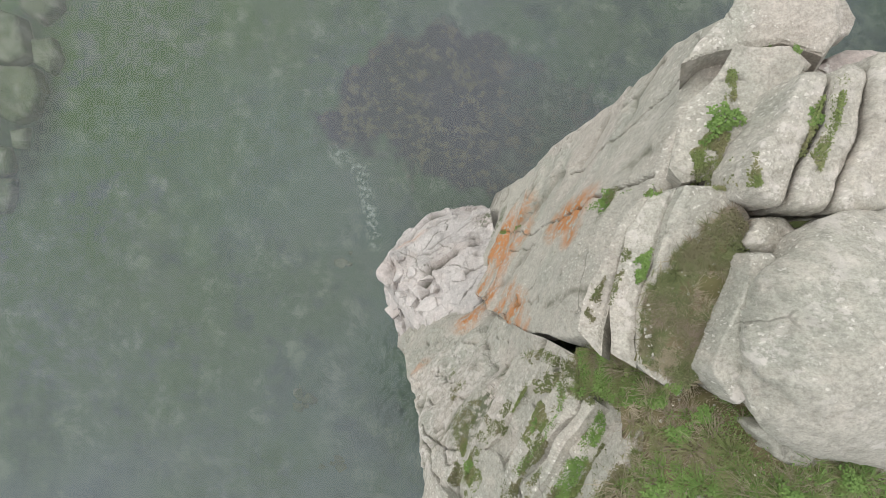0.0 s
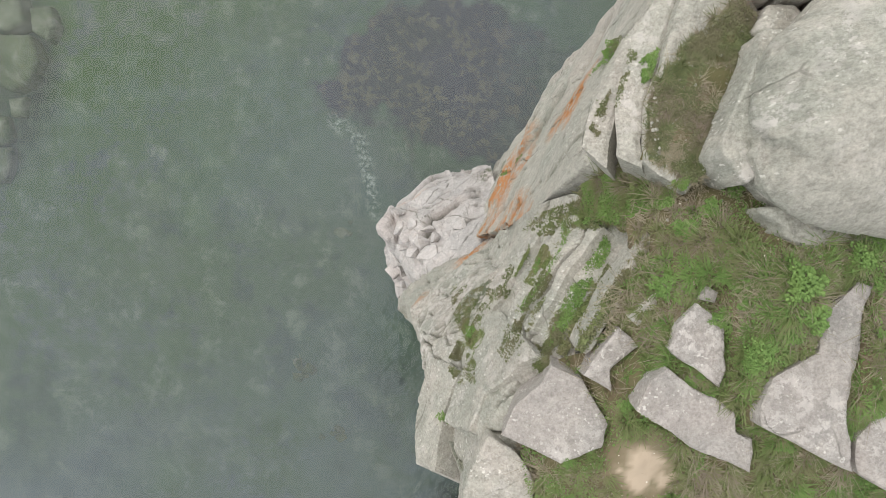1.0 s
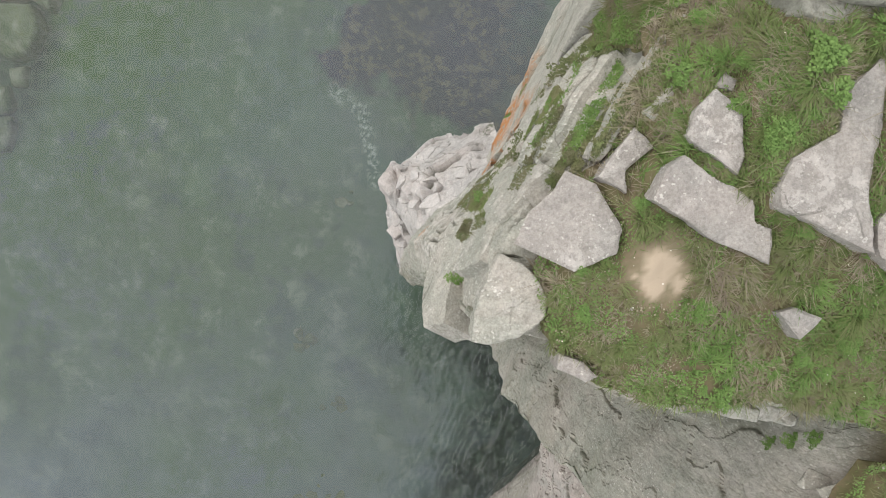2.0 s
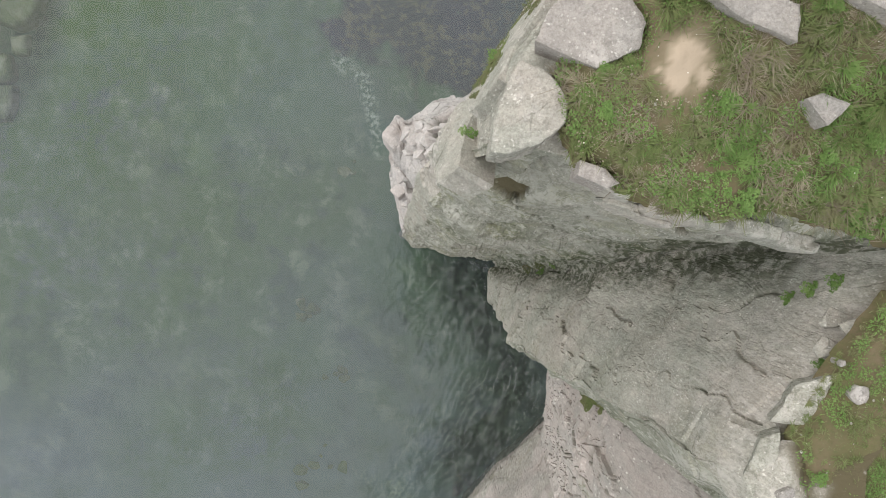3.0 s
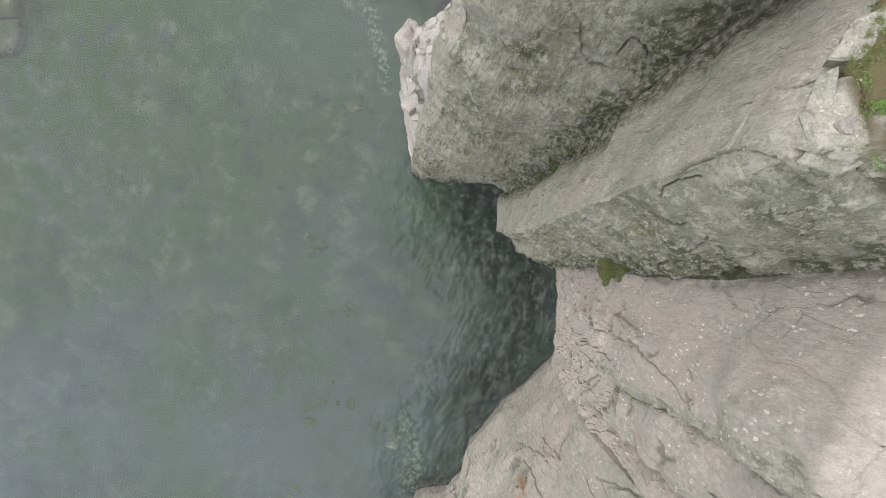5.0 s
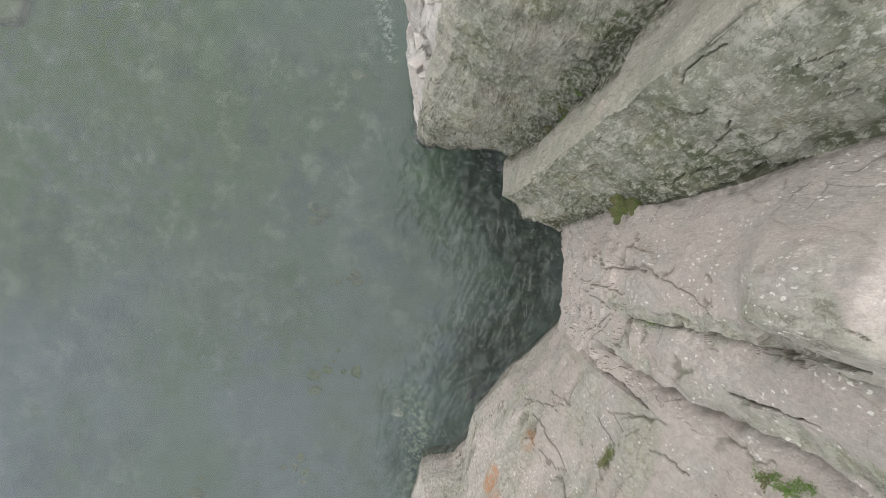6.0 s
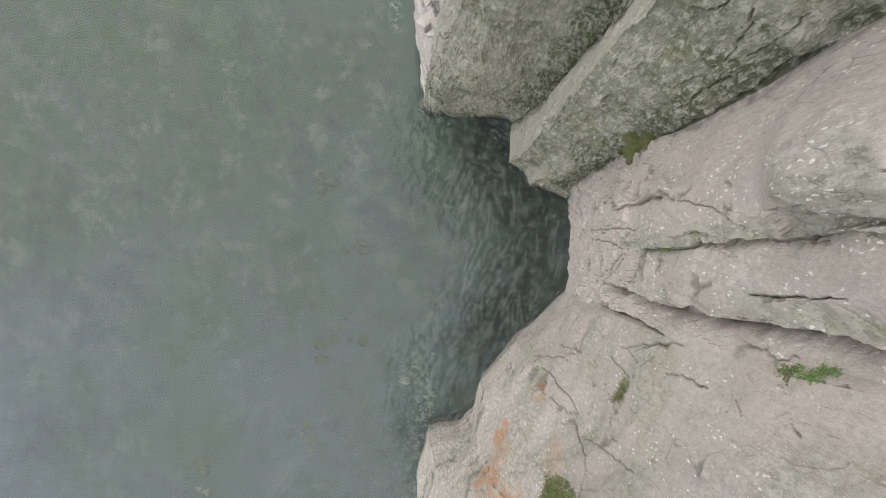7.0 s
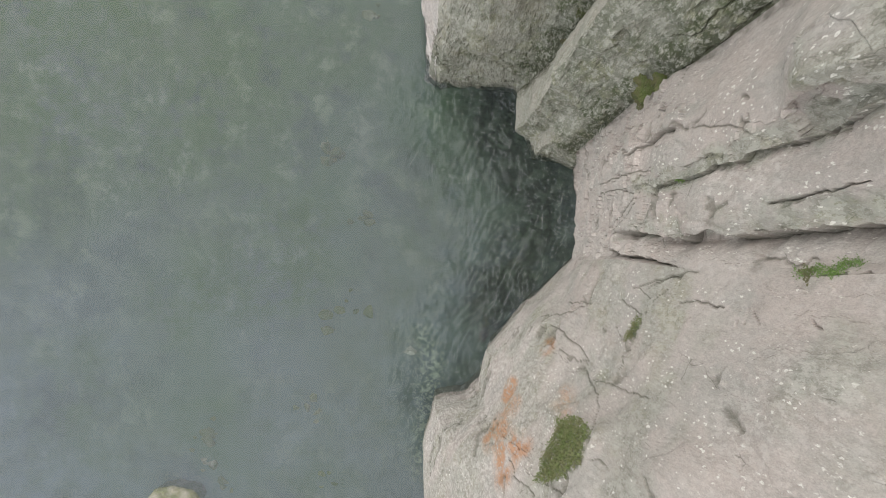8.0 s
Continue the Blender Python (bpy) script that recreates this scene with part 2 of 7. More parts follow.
ROCK = rock_material("limestone", (0.43, 0.413, 0.366), (0.36, 0.36, 0.315), (0.47, 0.44, 0.39), 0.40, (0.45, 0.405, 0.365), 13.0, 1.2)
TAN = rock_material("tan_limestone", (0.48, 0.432, 0.405), (0.415, 0.388, 0.362), (0.51, 0.458, 0.43), 0.62, (0.475, 0.41, 0.38), 6.0, 0.78)
STONE = rock_material("loose_limestone", (0.385, 0.355, 0.33), (0.33, 0.315, 0.295), (0.43, 0.395, 0.365), 0.36, (0.40, 0.36, 0.335), 12.0, 1.1, 1.0)
PALE = rock_material("pale_limestone", (0.53, 0.50, 0.485), (0.44, 0.42, 0.41), (0.60, 0.57, 0.55), 0.3, (0.50, 0.45, 0.425), 9.0, 1.1)


def plain_rough(name, cols, scale, rough=0.95, bump_d=0.02, bump_s=0.6):
    m, nt, b = material(name)
    co = nt.nodes.new("ShaderNodeTexCoord").outputs["Object"]
    c = mix(nt, ramp(nt, noise_tex(nt, scale, 5, 0.6, co), 0.38, 0.62), cols[0], cols[1])
    f = noise_tex(nt, scale * 9, 5, 0.7, co)
    c = mix(nt, mul(nt, ramp(nt, f, 0.45, 0.7), 0.6), c, cols[2])
    nt.links.new(c, b.inputs["Base Color"])
    b.inputs["Roughness"].default_value = rough
    b.inputs["Specular IOR Level"].default_value = 0.2
    bump(nt, b, f, bump_s, bump_d)
    return m, nt, b, c, co


def soil_material():
    m, nt, b, c, co = plain_rough("soil", ((0.13, 0.12, 0.06), (0.17, 0.135, 0.085), (0.10, 0.115, 0.05)), 1.6)
    sand = mul(nt, attr(nt, "sand"), ramp(nt, noise_tex(nt, 6, 4, 0.6, co), 0.1, 0.35))
    c = mix(nt, sand, c, (0.46, 0.375, 0.285))
    nt.links.new(c, b.inputs["Base Color"])
    return m


SOIL = soil_material()
MEADOW = plain_rough("meadow", ((0.10, 0.13, 0.045), (0.14, 0.15, 0.065), (0.17, 0.15, 0.085)), 0.9)[0]


def leaf_material(name, a, b_, tip):
    m, nt, b = material(name)
    geo = nt.nodes.new("ShaderNodeNewGeometry")
    rnd = geo.outputs["Random Per Island"]
    c = mix(nt, rnd, a, b_)
    co = nt.nodes.new("ShaderNodeTexCoord").outputs["Object"]
    c = mix(nt, mul(nt, ramp(nt, noise_tex(nt, 2.2, 5, 0.65, co), 0.42, 0.62), 0.8), c, tip)
    nt.links.new(c, b.inputs["Base Color"])
    b.inputs["Roughness"].default_value = 0.65
    b.inputs["Specular IOR Level"].default_value = 0.3
    b.inputs["Transmission Weight"].default_value = 0.0
    return m


GRASS = leaf_material("grass", (0.125, 0.165, 0.055), (0.19, 0.24, 0.085), (0.23, 0.215, 0.12))
STRAW = leaf_material("dry_grass", (0.25, 0.22, 0.15), (0.38, 0.34, 0.24), (0.22, 0.175, 0.14))
HERB = leaf_material("herb_leaf", (0.11, 0.19, 0.05), (0.17, 0.28, 0.075), (0.19, 0.29, 0.085))
MOSSY = leaf_material("cushion_leaf", (0.10, 0.125, 0.05), (0.17, 0.19, 0.085), (0.18, 0.165, 0.10))
FLOWER = leaf_material("flower_petal", (0.75, 0.74, 0.68), (0.8, 0.76, 0.66), (0.7, 0.66, 0.6))


def seabed_material():
    m, nt, b = material("seabed")
    co = nt.nodes.new("ShaderNodeTexCoord").outputs["Object"]
    c = mix(nt, ramp(nt, noise_tex(nt, 0.10, 6, 0.62, co), 0.38, 0.62), (0.15, 0.20, 0.135), (0.21, 0.23, 0.205))
    c = mix(nt, mul(nt, ramp(nt, noise_tex(nt, 0.35, 8, 0.74, co), 0.51, 0.62), 0.85), c, (0.32, 0.345, 0.28))
    c = mix(nt, mul(nt, ramp(nt, noise_tex(nt, 0.20, 8, 0.74, co), 0.49, 0.60), 0.8), c, (0.105, 0.13, 0.14))
    c = mix(nt, mul(nt, ramp(nt, noise_tex(nt, 1.1, 6, 0.7, co), 0.54, 0.66), 0.35), c, (0.085, 0.105, 0.085))
    c = mix(nt, mul(nt, ramp(nt, noise_tex(nt, 1.6, 7, 0.78, co), 0.53, 0.62), 0.3), c, (0.36, 0.38, 0.32))
    c = mix(nt, mul(nt, ramp(nt, noise_tex(nt, 0.9, 8, 0.8, co), 0.54, 0.62), 0.4), c, (0.075, 0.095, 0.085))
    c = mix(nt, mul(nt, ramp(nt, noise_tex(nt, 0.055, 4, 0.55, co), 0.50, 0.62), 0.5), c, (0.15, 0.24, 0.135))
    g = noise_tex(nt, 0.5, 7, 0.72, co)
    stones = nt.nodes.new("ShaderNodeTexVoronoi")
    stones.inputs["Scale"].default_value = 2.4
    stones.inputs["Randomness"].default_value = 1.0
    nt.links.new(co, stones.inputs["Vector"])
    cobbles = mul(nt, ramp(nt, stones.outputs["Distance"], 0.42, 0.22), ramp(nt, noise_tex(nt, 0.28, 6, 0.7, co), 0.55, 0.62))
    # pale blue bed tone that stands for the sky reflected in the water
    c = mix(nt, mul(nt, attr(nt, "silt"), ramp(nt, g, 0.0, 0.8)), c, (0.29, 0.325, 0.39))
    c = mix(nt, mul(nt, attr(nt, "algae"), ramp(nt, g, 0.36, 0.60)), c, (0.118, 0.182, 0.075))
    c = mix(nt, mul(nt, mul(nt, cobbles, attr(nt, "silt")), 0.45), c, (0.42, 0.45, 0.43))
    w = noise_tex(nt, 0.75, 8, 0.78, co)
    c = mix(nt, mul(nt, attr(nt, "weed"), ramp(nt, w, 0.25, 0.42)), c, (0.10, 0.083, 0.108))
    c = mix(nt, mul(nt, mul(nt, attr(nt, "weed"), ramp(nt, noise_tex(nt, 0.8, 8, 0.78, co), 0.50, 0.58)), 0.85), c, (0.23, 0.18, 0.14))
    # weed tones that also carry the cliffs' dark reflection and the ripple flecks
    frond_shade = mix(nt, ramp(nt, noise_tex(nt, 1.1, 6, 0.7, co), 0.44, 0.60), (0.075, 0.085, 0.075), (0.12, 0.145, 0.115))
    c = mix(nt, mul(nt, attr(nt, "kelp"), ramp(nt, w, 0.15, 0.45)), c, frond_shade)
    c = mix(nt, mul(nt, attr(nt, "shingle"), ramp(nt, noise_tex(nt, 2.2, 5, 0.75, co), 0.47, 0.6)), c, (0.50, 0.53, 0.46))
    nt.links.new(c, b.inputs["Base Color"])
    b.inputs["Roughness"].default_value = 1.0
    b.inputs["Specular IOR Level"].default_value = 0.0
    bump(nt, b, g, 0.6, 0.25)
    return m


SEABED = seabed_material()


def water_material():
    m = bpy.data.materials.new("sea_water")
    m.use_nodes = True
    nt = m.node_tree
    nt.nodes.remove(nt.nodes["Principled BSDF"])
    out = nt.nodes["Material Output"]
    co = nt.nodes.new("ShaderNodeTexCoord").outputs["Object"]
    clear = nt.nodes.new("ShaderNodeBsdfTransparent")
    clear.inputs[0].default_value = (0.86, 0.95, 0.91, 1)
    murk = nt.nodes.new("ShaderNodeBsdfDiffuse")
    tone = mix(nt, ramp(nt, noise_tex(nt, 0.07, 3, 0.5, co), 0.35, 0.65), (0.155, 0.186, 0.178), (0.185, 0.208, 0.245))
    nt.links.new(tone, murk.inputs[0])
    body = nt.nodes.new("ShaderNodeMixShader")
    nt.links.new(attr(nt, "murk"), body.inputs[0])
    nt.links.new(clear.outputs[0], body.inputs[1])
    nt.links.new(murk.outputs[0], body.inputs[2])
    gloss = nt.nodes.new("ShaderNodeBsdfGlossy")
    gloss.inputs["Roughness"].default_value = 0.03
    fres = nt.nodes.new("ShaderNodeFresnel")
    fres.inputs[0].default_value = 1.42
    bm = nt.nodes.new("ShaderNodeBump")
    bm.inputs["Strength"].default_value = 0.10
    bm.inputs["Distance"].default_value = 0.06
    nt.links.new(noise_tex(nt, 1.3, 3, 0.5, co), bm.inputs["Height"])
    nt.links.new(bm.outputs[0], gloss.inputs["Normal"])
    nt.links.new(bm.outputs[0], fres.inputs["Normal"])
    top = nt.nodes.new("ShaderNodeMixShader")
    nt.links.new(fres.outputs[0], top.inputs[0])
    nt.links.new(body.outputs[0], top.inputs[1])
    nt.links.new(gloss.outputs[0], top.inputs[2])
    nt.links.new(top.outputs[0], out.inputs[0])
    return m


WATER = water_material()


# ---- sea and seabed ----
def spaced(lo, hi, step, far):
    """Coordinates that are close in lo..hi and widen out to far."""
    core = np.arange(lo, hi + step, step)
    out = [step * 1.5 ** k for k in range(1, 40)]
    out = np.cumsum(out)
    out = out[out < far]
    return np.concatenate([lo - out[::-1], core, core[-1] + out])


WEED = [(-12.0, 12.3), (-7.1, 15.3), (-7.1, 17.0), (-0.7, 19.0), (4.2, 18.5), (7.7, 16.5), (13.5, 13), (13.5, 8.9), (6, 4.5), (2.0, 4.0), (-2, 7.2), (-6.1, 8.4), (-9.0, 8.6)]


def build_sea():
    xs, ys = spaced(-45, 14, 0.30, 2500), spaced(-50, 28, 0.30, 2500)
    gx, gy = np.meshgrid(xs, ys, indexing="ij")
    p = np.stack([gx.ravel(), gy.ravel(), np.zeros(gx.size)], 1)
    near = (np.abs(p[:, 0] + 15) < 60) & (np.abs(p[:, 1] + 10) < 80)
    p[:, 2] = -2.1 + 0.22 * fbm(p, 6.0, 4, 3) * near
    jig = p[:, :2] + 1.5 * np.stack([fbm(p, 2.5, 4, 11), fbm(p, 2.5, 4, 12)], 1)
    d = rim_distance(WEED, jig[:, 0], jig[:, 1])
    weed = np.where(inside(WEED, jig[:, 0], jig[:, 1]), np.clip(0.55 + d / 1.2, 0, 1), np.clip(0.5 - d / 1.5, 0, 1))
    weed = weed * (1 - 0.55 * step01(jig[:, 0], 3, 9))
    tangle = line_distance(jig @ np.array([[1, 0, 0], [0, 1, 0]]), [(3.8, -24.0, 0), (2.0, -26.4, 0), (0.7, -28.4, 0)])
    weed = np.maximum(weed, np.clip(1.5 - tangle / 1.1, 0, 0.9))
    p[:, 2] += 0.5 * weed * (0.6 + 0.5 * fbm(p, 1.2, 3, 5))
    algae = np.exp(-(((p[:, 0] + 30) / 5.5) ** 2 + ((p[:, 1] - 13) / 9) ** 2)) + 0.8 * np.exp(-(((p[:, 0] + 37) / 5) ** 2 + ((p[:, 1] + 5) / 9) ** 2)) + 0.6 * np.exp(-(((p[:, 0] + 22) / 7) ** 2 + ((p[:, 1] + 26) / 7) ** 2))
    algae = algae + 0.8 * step01(p[:, 1] - 0.3 * p[:, 0], -4, 20) * step01(p[:, 0], 0, -12)
    algae = algae + 0.7 * np.exp(-(((p[:, 0] - 0.5) / 2.2) ** 2 + ((p[:, 1] + 29.5) / 2.6) ** 2))
    algae = algae + 0.75 * np.exp(-(((p[:, 0] + 27) / 9) ** 2 + ((p[:, 1] + 9) / 7) ** 2)) + 0.55 * np.exp(-(((p[:, 0] + 14) / 5) ** 2 + ((p[:, 1] + 20) / 6) ** 2))
    algae = np.clip(algae * (0.9 + 0.6 * fbm(p, 5, 4, 21)), 0, 1)
    band = line_distance(p * (1, 1, 0), [(-9.5, 8.5, 0), (-7.2, 6.8, 0), (-6.4, 3.2, 0), (-5.8, 0.4, 0)])
    band2 = line_distance(p * (1, 1, 0), [(-4.5, -29, 0), (-3.6, -31, 0), (-3.8, -35, 0), (-4.6, -40, 0)])
    shingle = np.clip(1.3 - band / 0.7, 0, 1) + 0.75 * np.clip(1.2 - band2 / 1.5, 0, 1)
    # shore weed, widened to paint the dark water under the cliffs
    bay = line_distance(p * (1, 1, 0), [(1, -10, 0), (5, -15, 0), (5.5, -21, 0), (1.5, -27, 0), (0, -31, 0), (-2.2, -36, 0)])
    kelp = (1 - 0.6 * step01(p[:, 1], -26, -29)) * np.clip(1.25 - bay / 3.6 + 0.35 * fbm(p, 2.0, 4, 23), 0, 1)
    # shadowed gaps round the shallow stones, darkened on the seabed
    nook = np.hypot(p[:, 0] + 36.6, (p[:, 1] - 12) * 0.42)
    kelp = np.maximum(kelp, np.clip(1.6 - nook / 2.6, 0, 0.9))
    # bluish lightening to the south: sky reflection painted on the bed
    silt = step01(p[:, 1] - 0.2 * p[:, 0], 0, -30) * np.clip(0.75 + 0.5 * fbm(p, 7.0, 4, 24), 0.3, 0.95)
    me = mesh_from("seabed", p, grid_quads(len(xs), len(ys)), SEABED, attrs=dict(weed=weed, algae=algae, shingle=np.clip(shingle, 0, 1), kelp=kelp, silt=silt))
    tagged(new("seabed", me), "grey-green sandy seabed with a dark purple weed bed", "seabed", kind="structure")

    xs, ys = spaced(-7, 8.5, 0.07, 2500), spaced(-40, -6, 0.07, 2500)
    gx, gy = np.meshgrid(xs, ys, indexing="ij")
    p = np.stack([gx.ravel(), gy.ravel(), np.zeros(gx.size)], 1)
    x, y = p[:, 0], p[:, 1]
    shore = line_distance(p * (1, 1, 0), [(-1, -10, 0), (4.5, -15, 0), (4.5, -21, 0), (0.5, -27, 0), (-3, -33, 0)])
    amp = 0.002 + 0.2 * np.clip(1.25 - shore / 7.0, 0, 1) ** 1.3
    amp *= (np.abs(x + 3) < 20) * (np.abs(y + 17) < 34)
    w = fbm(p, 1.5, 2, 31)
    ph = np.hypot(x - 6.5, y + 24.5)
    ph2 = np.hypot(x - 2.0, y + 31.0)
    trains = np.sin(ph * 14.0 + 3.2 * w) * step01(fbm(p, 2.6, 2, 32), -0.5, 0.5) + 0.8 * np.sin((x * 0.92 - y * 0.38) * 12.5 + 4.0 * fbm(p, 2.2, 2, 33)) * step01(fbm(p, 2.4, 2, 34), -0.4, 0.5)
    trains = trains + 0.8 * np.sin(ph2 * 11.0 + 3.0 * fbm(p, 1.8, 2, 36)) * step01(ph2, 9, 5)
    turn = p @ np.array([[0.93, 0.37, 0], [-0.37, 0.93, 0], [0, 0, 1]])
    cross = p @ np.array([[0.6, -0.8, 0], [0.8, 0.6, 0], [0, 0, 1]]) + 0.25 * np.stack([w, w, 0 * w], 1)
    blend = step01(fbm(p, 3.0, 3, 42), -0.25, 0.35)
    gusts = 0.3 + 0.9 * step01(fbm(p, 1.1, 3, 41), -0.35, 0.5)
    z = 0.10 * trains + gusts * (0.5 * (1 - blend) * ridged(turn * (1.0, 0.6, 1), 0.42, 4, 37) + 0.5 * blend * ridged(cross * (1.0, 0.6, 1), 0.5, 4, 38)) + 0.5 * fbm(turn * (1, 0.7, 1), 0.7, 4, 39)
    p[:, 2] = amp * z
    # thinned by the shore so the cliffs' dark reflection shows in the water colour
    murk = 0.30 - 0.2 * np.clip(1.25 - shore / 5.0 + 0.25 * fbm(p, 2.5, 3, 35), 0, 1) + 0.06 * step01(y, 0, -30) - 0.12 * step01(y, -5, 15) * step01(x, -12, -24)
    me = mesh_from("sea_surface", p, grid_quads(len(xs), len(ys)), WATER, attrs=dict(murk=murk))
    tagged(new("sea_surface", me), "clear grey-green sea water with small ripples by the rocks", "sea", kind="structure")


build_sea()


# ---- lofted cliff faces ----
def along(edge, n):
    """Resample an edge from foot to brow, closer together towards the top."""
    e = np.array(edge, float)
    out = []
    for a, b in zip(e[:-1], e[1:]):
        for t in np.linspace(0, 1, 24, endpoint=False):
            out.append(a + (b - a) * t)
    out = np.array(out + [e[-1]])
    for _ in range(3):
        out[1:-1] = out[1:-1] * 0.5 + (out[:-2] + out[2:]) * 0.25
    seg = np.linalg.norm(np.diff(out, axis=0), axis=1)
    depth = np.maximum(62 - (out[:-1, 2] + out[1:, 2]) / 2, 9)
    s = np.concatenate([[0], np.cumsum(seg / depth)])
    q = np.linspace(0, s[-1], n)
    return np.stack([np.interp(q, s, out[:, k]) for k in range(3)], 1)


def flakes(p, size, levels, seed):
    """Terraces with crisp risers, as left where sheets of rock have spalled away."""
    q = (fbm(p, size, 4, seed) + 1.5) * levels
    c = np.floor(q)
    return (c + step01(q - c, 0.72, 1.0)) / levels - 1.5


def beside(p, n, line):
    """Distance along the surface from a polyline, positive on its left, and a weight that fades towards its ends."""
    best, side, at = np.full(len(p), 1e9), np.ones(len(p)), np.zeros(len(p))
    pts = np.array(line, float)
    seg = np.linalg.norm(np.diff(pts, axis=0), axis=1)
    run = np.concatenate([[0], np.cumsum(seg)])
    for k in range(len(seg)):
        a, d = pts[k], pts[k + 1] - pts[k]
        t = np.clip(((p - a) @ d) / (d @ d), 0, 1)
        v = p - a - t[:, None] * d
        v = v - n * np.clip((v * n).sum(1), -1.2, 1.2)[:, None]
        r = np.linalg.norm(v, axis=1)
        left = (np.cross(n, d[None]) * v).sum(1)
        near = r < best
        best, side, at = np.where(near, r, best), np.where(near, np.sign(left), side), np.where(near, run[k] + t * seg[k], at)
    u = at / run[-1]
    return best * side, step01(np.minimum(u, 1 - u), 0.0, 0.14)


def pocket_mask(p, n, outline, soft):
    """How far the points lie inside an outline on the face, 0 to 1."""
    o = np.array(outline, float)
    c = o.mean(0)
    ax, ay = np.linalg.svd(o - c)[2][:2]
    up = np.cross(ax, ay)
    x, y = (p - c) @ ax, (p - c) @ ay
    flat = [tuple(q) for q in np.stack([(o - c) @ ax, (o - c) @ ay], 1)]
    near = np.abs((p - c) @ up) < 1.2
    d = rim_distance(flat, x, y)
    d = np.where(inside(flat, x, y), d, -d)
    return step01(d, -soft, soft) * near


def cliff(name, edges, mat, label, strata, spacing, seed, rough=1.0, cracks=(), paint=None, nv=350, density=0.028, blocks=(1.5, 1.5, 3.0), chip=1.0, scaly=0.5, crumb=1.0, bed=0.22, groove=0.12, bed_where=None, scarps=(), pockets=(), spall=0.05, coarse=0, broken=0.0, knobs=0.0, category="cliff", kind="structure"):
    rows = [along(e, nv) for e in edges]
    cols = []
    for k, (a, b) in enumerate(zip(rows[:-1], rows[1:])):
        wide = np.max(np.linalg.norm(a - b, axis=1) / np.maximum(62 - a[:, 2], 9))
        n = int(np.clip(wide * 11 / density, 8, 190)) if k < len(rows) - 1 - coarse else 10
        t = np.linspace(0, 1, n, endpoint=False)
        cols += [a + (b - a) * s for s in t]
    cols.append(rows[-1])
    g = np.array(cols)
    nu = len(g)
    for _ in range(2):
        g[1:-1] = g[1:-1] * 0.5 + (g[:-2] + g[2:]) * 0.25
    du, dv = np.gradient(g, axis=0), np.gradient(g, axis=1)
    nrm = np.cross(du, dv)
    nrm /= np.linalg.norm(nrm, axis=2, keepdims=True) + 1e-9
    p = g.reshape(-1, 3)
    nr = nrm.reshape(-1, 3)
    far = np.clip((62 - p[:, 2]) / 12, 1, 3.2)
    d = 0.13 * fbm(p, 3.0, 2, seed) * np.minimum(far, 2.0)
    warp = p + 0.22 * np.stack([fbm(p, 0.9, 3, seed + 41), fbm(p, 0.9, 3, seed + 42), fbm(p, 0.9, 3, seed + 43)], 1) * far[:, None] * 0.6
    o1, e1 = facets(warp, np.array(blocks), seed + 50)
    o2, e2 = facets(warp, np.array(blocks) * 0.3, seed + 60)
    d += 0.30 * o1 * chip + 0.035 * o2 * crumb * chip * np.minimum(far, 2.0)
    shut = step01(fbm(p, 2.2, 2, seed + 17), 0.3, 0.5)
    slit = shut * np.exp(-(e1 / (0.02 * far)) ** 2)
    d -= 0.06 * slit * np.minimum(far, 2.0)
    if broken:
        seam = np.exp(-(e1 / 0.03) ** 2) * step01(fbm(p, 1.6, 2, seed + 18), -0.3, 0.1) + 0.7 * np.exp(-(e2 / 0.06) ** 2) * step01(fbm(p, 2.4, 2, seed + 19), 0.1, 0.3)
        d -= 0.22 * broken * seam
    if knobs:
        k1, _ = facets(warp * (1, 1, 0.5), np.array((0.85, 0.85, 1.1)), seed + 80)
        d += knobs * k1 * step01(p[:, 2], 36, 28)
    shaded = 0.2 + 0.8 * step01(-nr[:, 1], 0.2, 0.6)
    lean_ = p + 0.5 * np.stack([p[:, 2] * 0.25, 0 * d, 0 * d], 1)
    d += 0.006 * fbm(p * (1, 1, 0.4), 0.2, 3, seed + 8) * far
    d += spall * flakes(lean_ * (1, 1, 0.32), 1.3, 5, seed + 70) * np.minimum(far, 2.2)
    d += 0.05 * scaly * shaded * flakes(lean_ * (1, 1, 0.36), 0.5, 3, seed + 75) * far * step01(fbm(p, 3.0, 2, seed + 77), -0.5, 0.1)
    # bedding: stepped slabs with open joints
    sv = np.array(strata, float)
    sv /= np.linalg.norm(sv)
    q = (p @ sv) / spacing + 0.16 * fbm(p, 2.5, 3, seed + 12) / min(spacing, 1.0)
    cell = np.floor(q)
    fr = q - cell
    offs = lattice(cell.astype(np.int64), np.zeros(len(p), np.int64), np.zeros(len(p), np.int64), seed + 5) - 0.5
    offs2 = lattice(cell.astype(np.int64) + 1, np.zeros(len(p), np.int64), np.zeros(len(p), np.int64), seed + 5) - 0.5
    keep = bed_where(p, nr) if bed_where else 1.0
    d += keep * bed * (offs + (offs2 - offs) * step01(fr, 0.90, 1.0)) * np.minimum(far, 2)
    open_ = step01(fbm(p, 1.8, 2, seed + 15), -0.25, 0.15)
    gap = open_ * np.exp(-(np.minimum(fr, 1 - fr) * spacing / (0.03 * far)) ** 2)
    gap = gap * keep
    d -= groove * gap * np.minimum(far, 2)
    d *= rough
    dark = np.zeros(len(p))
    # joint dirt; the shade of cracks and scarp feet is painted in with it
    grime = np.clip(min(groove / 0.12, 1) * 0.8 * gap + 0.6 * slit + (0.75 * broken * seam if broken else 0), 0, 1)
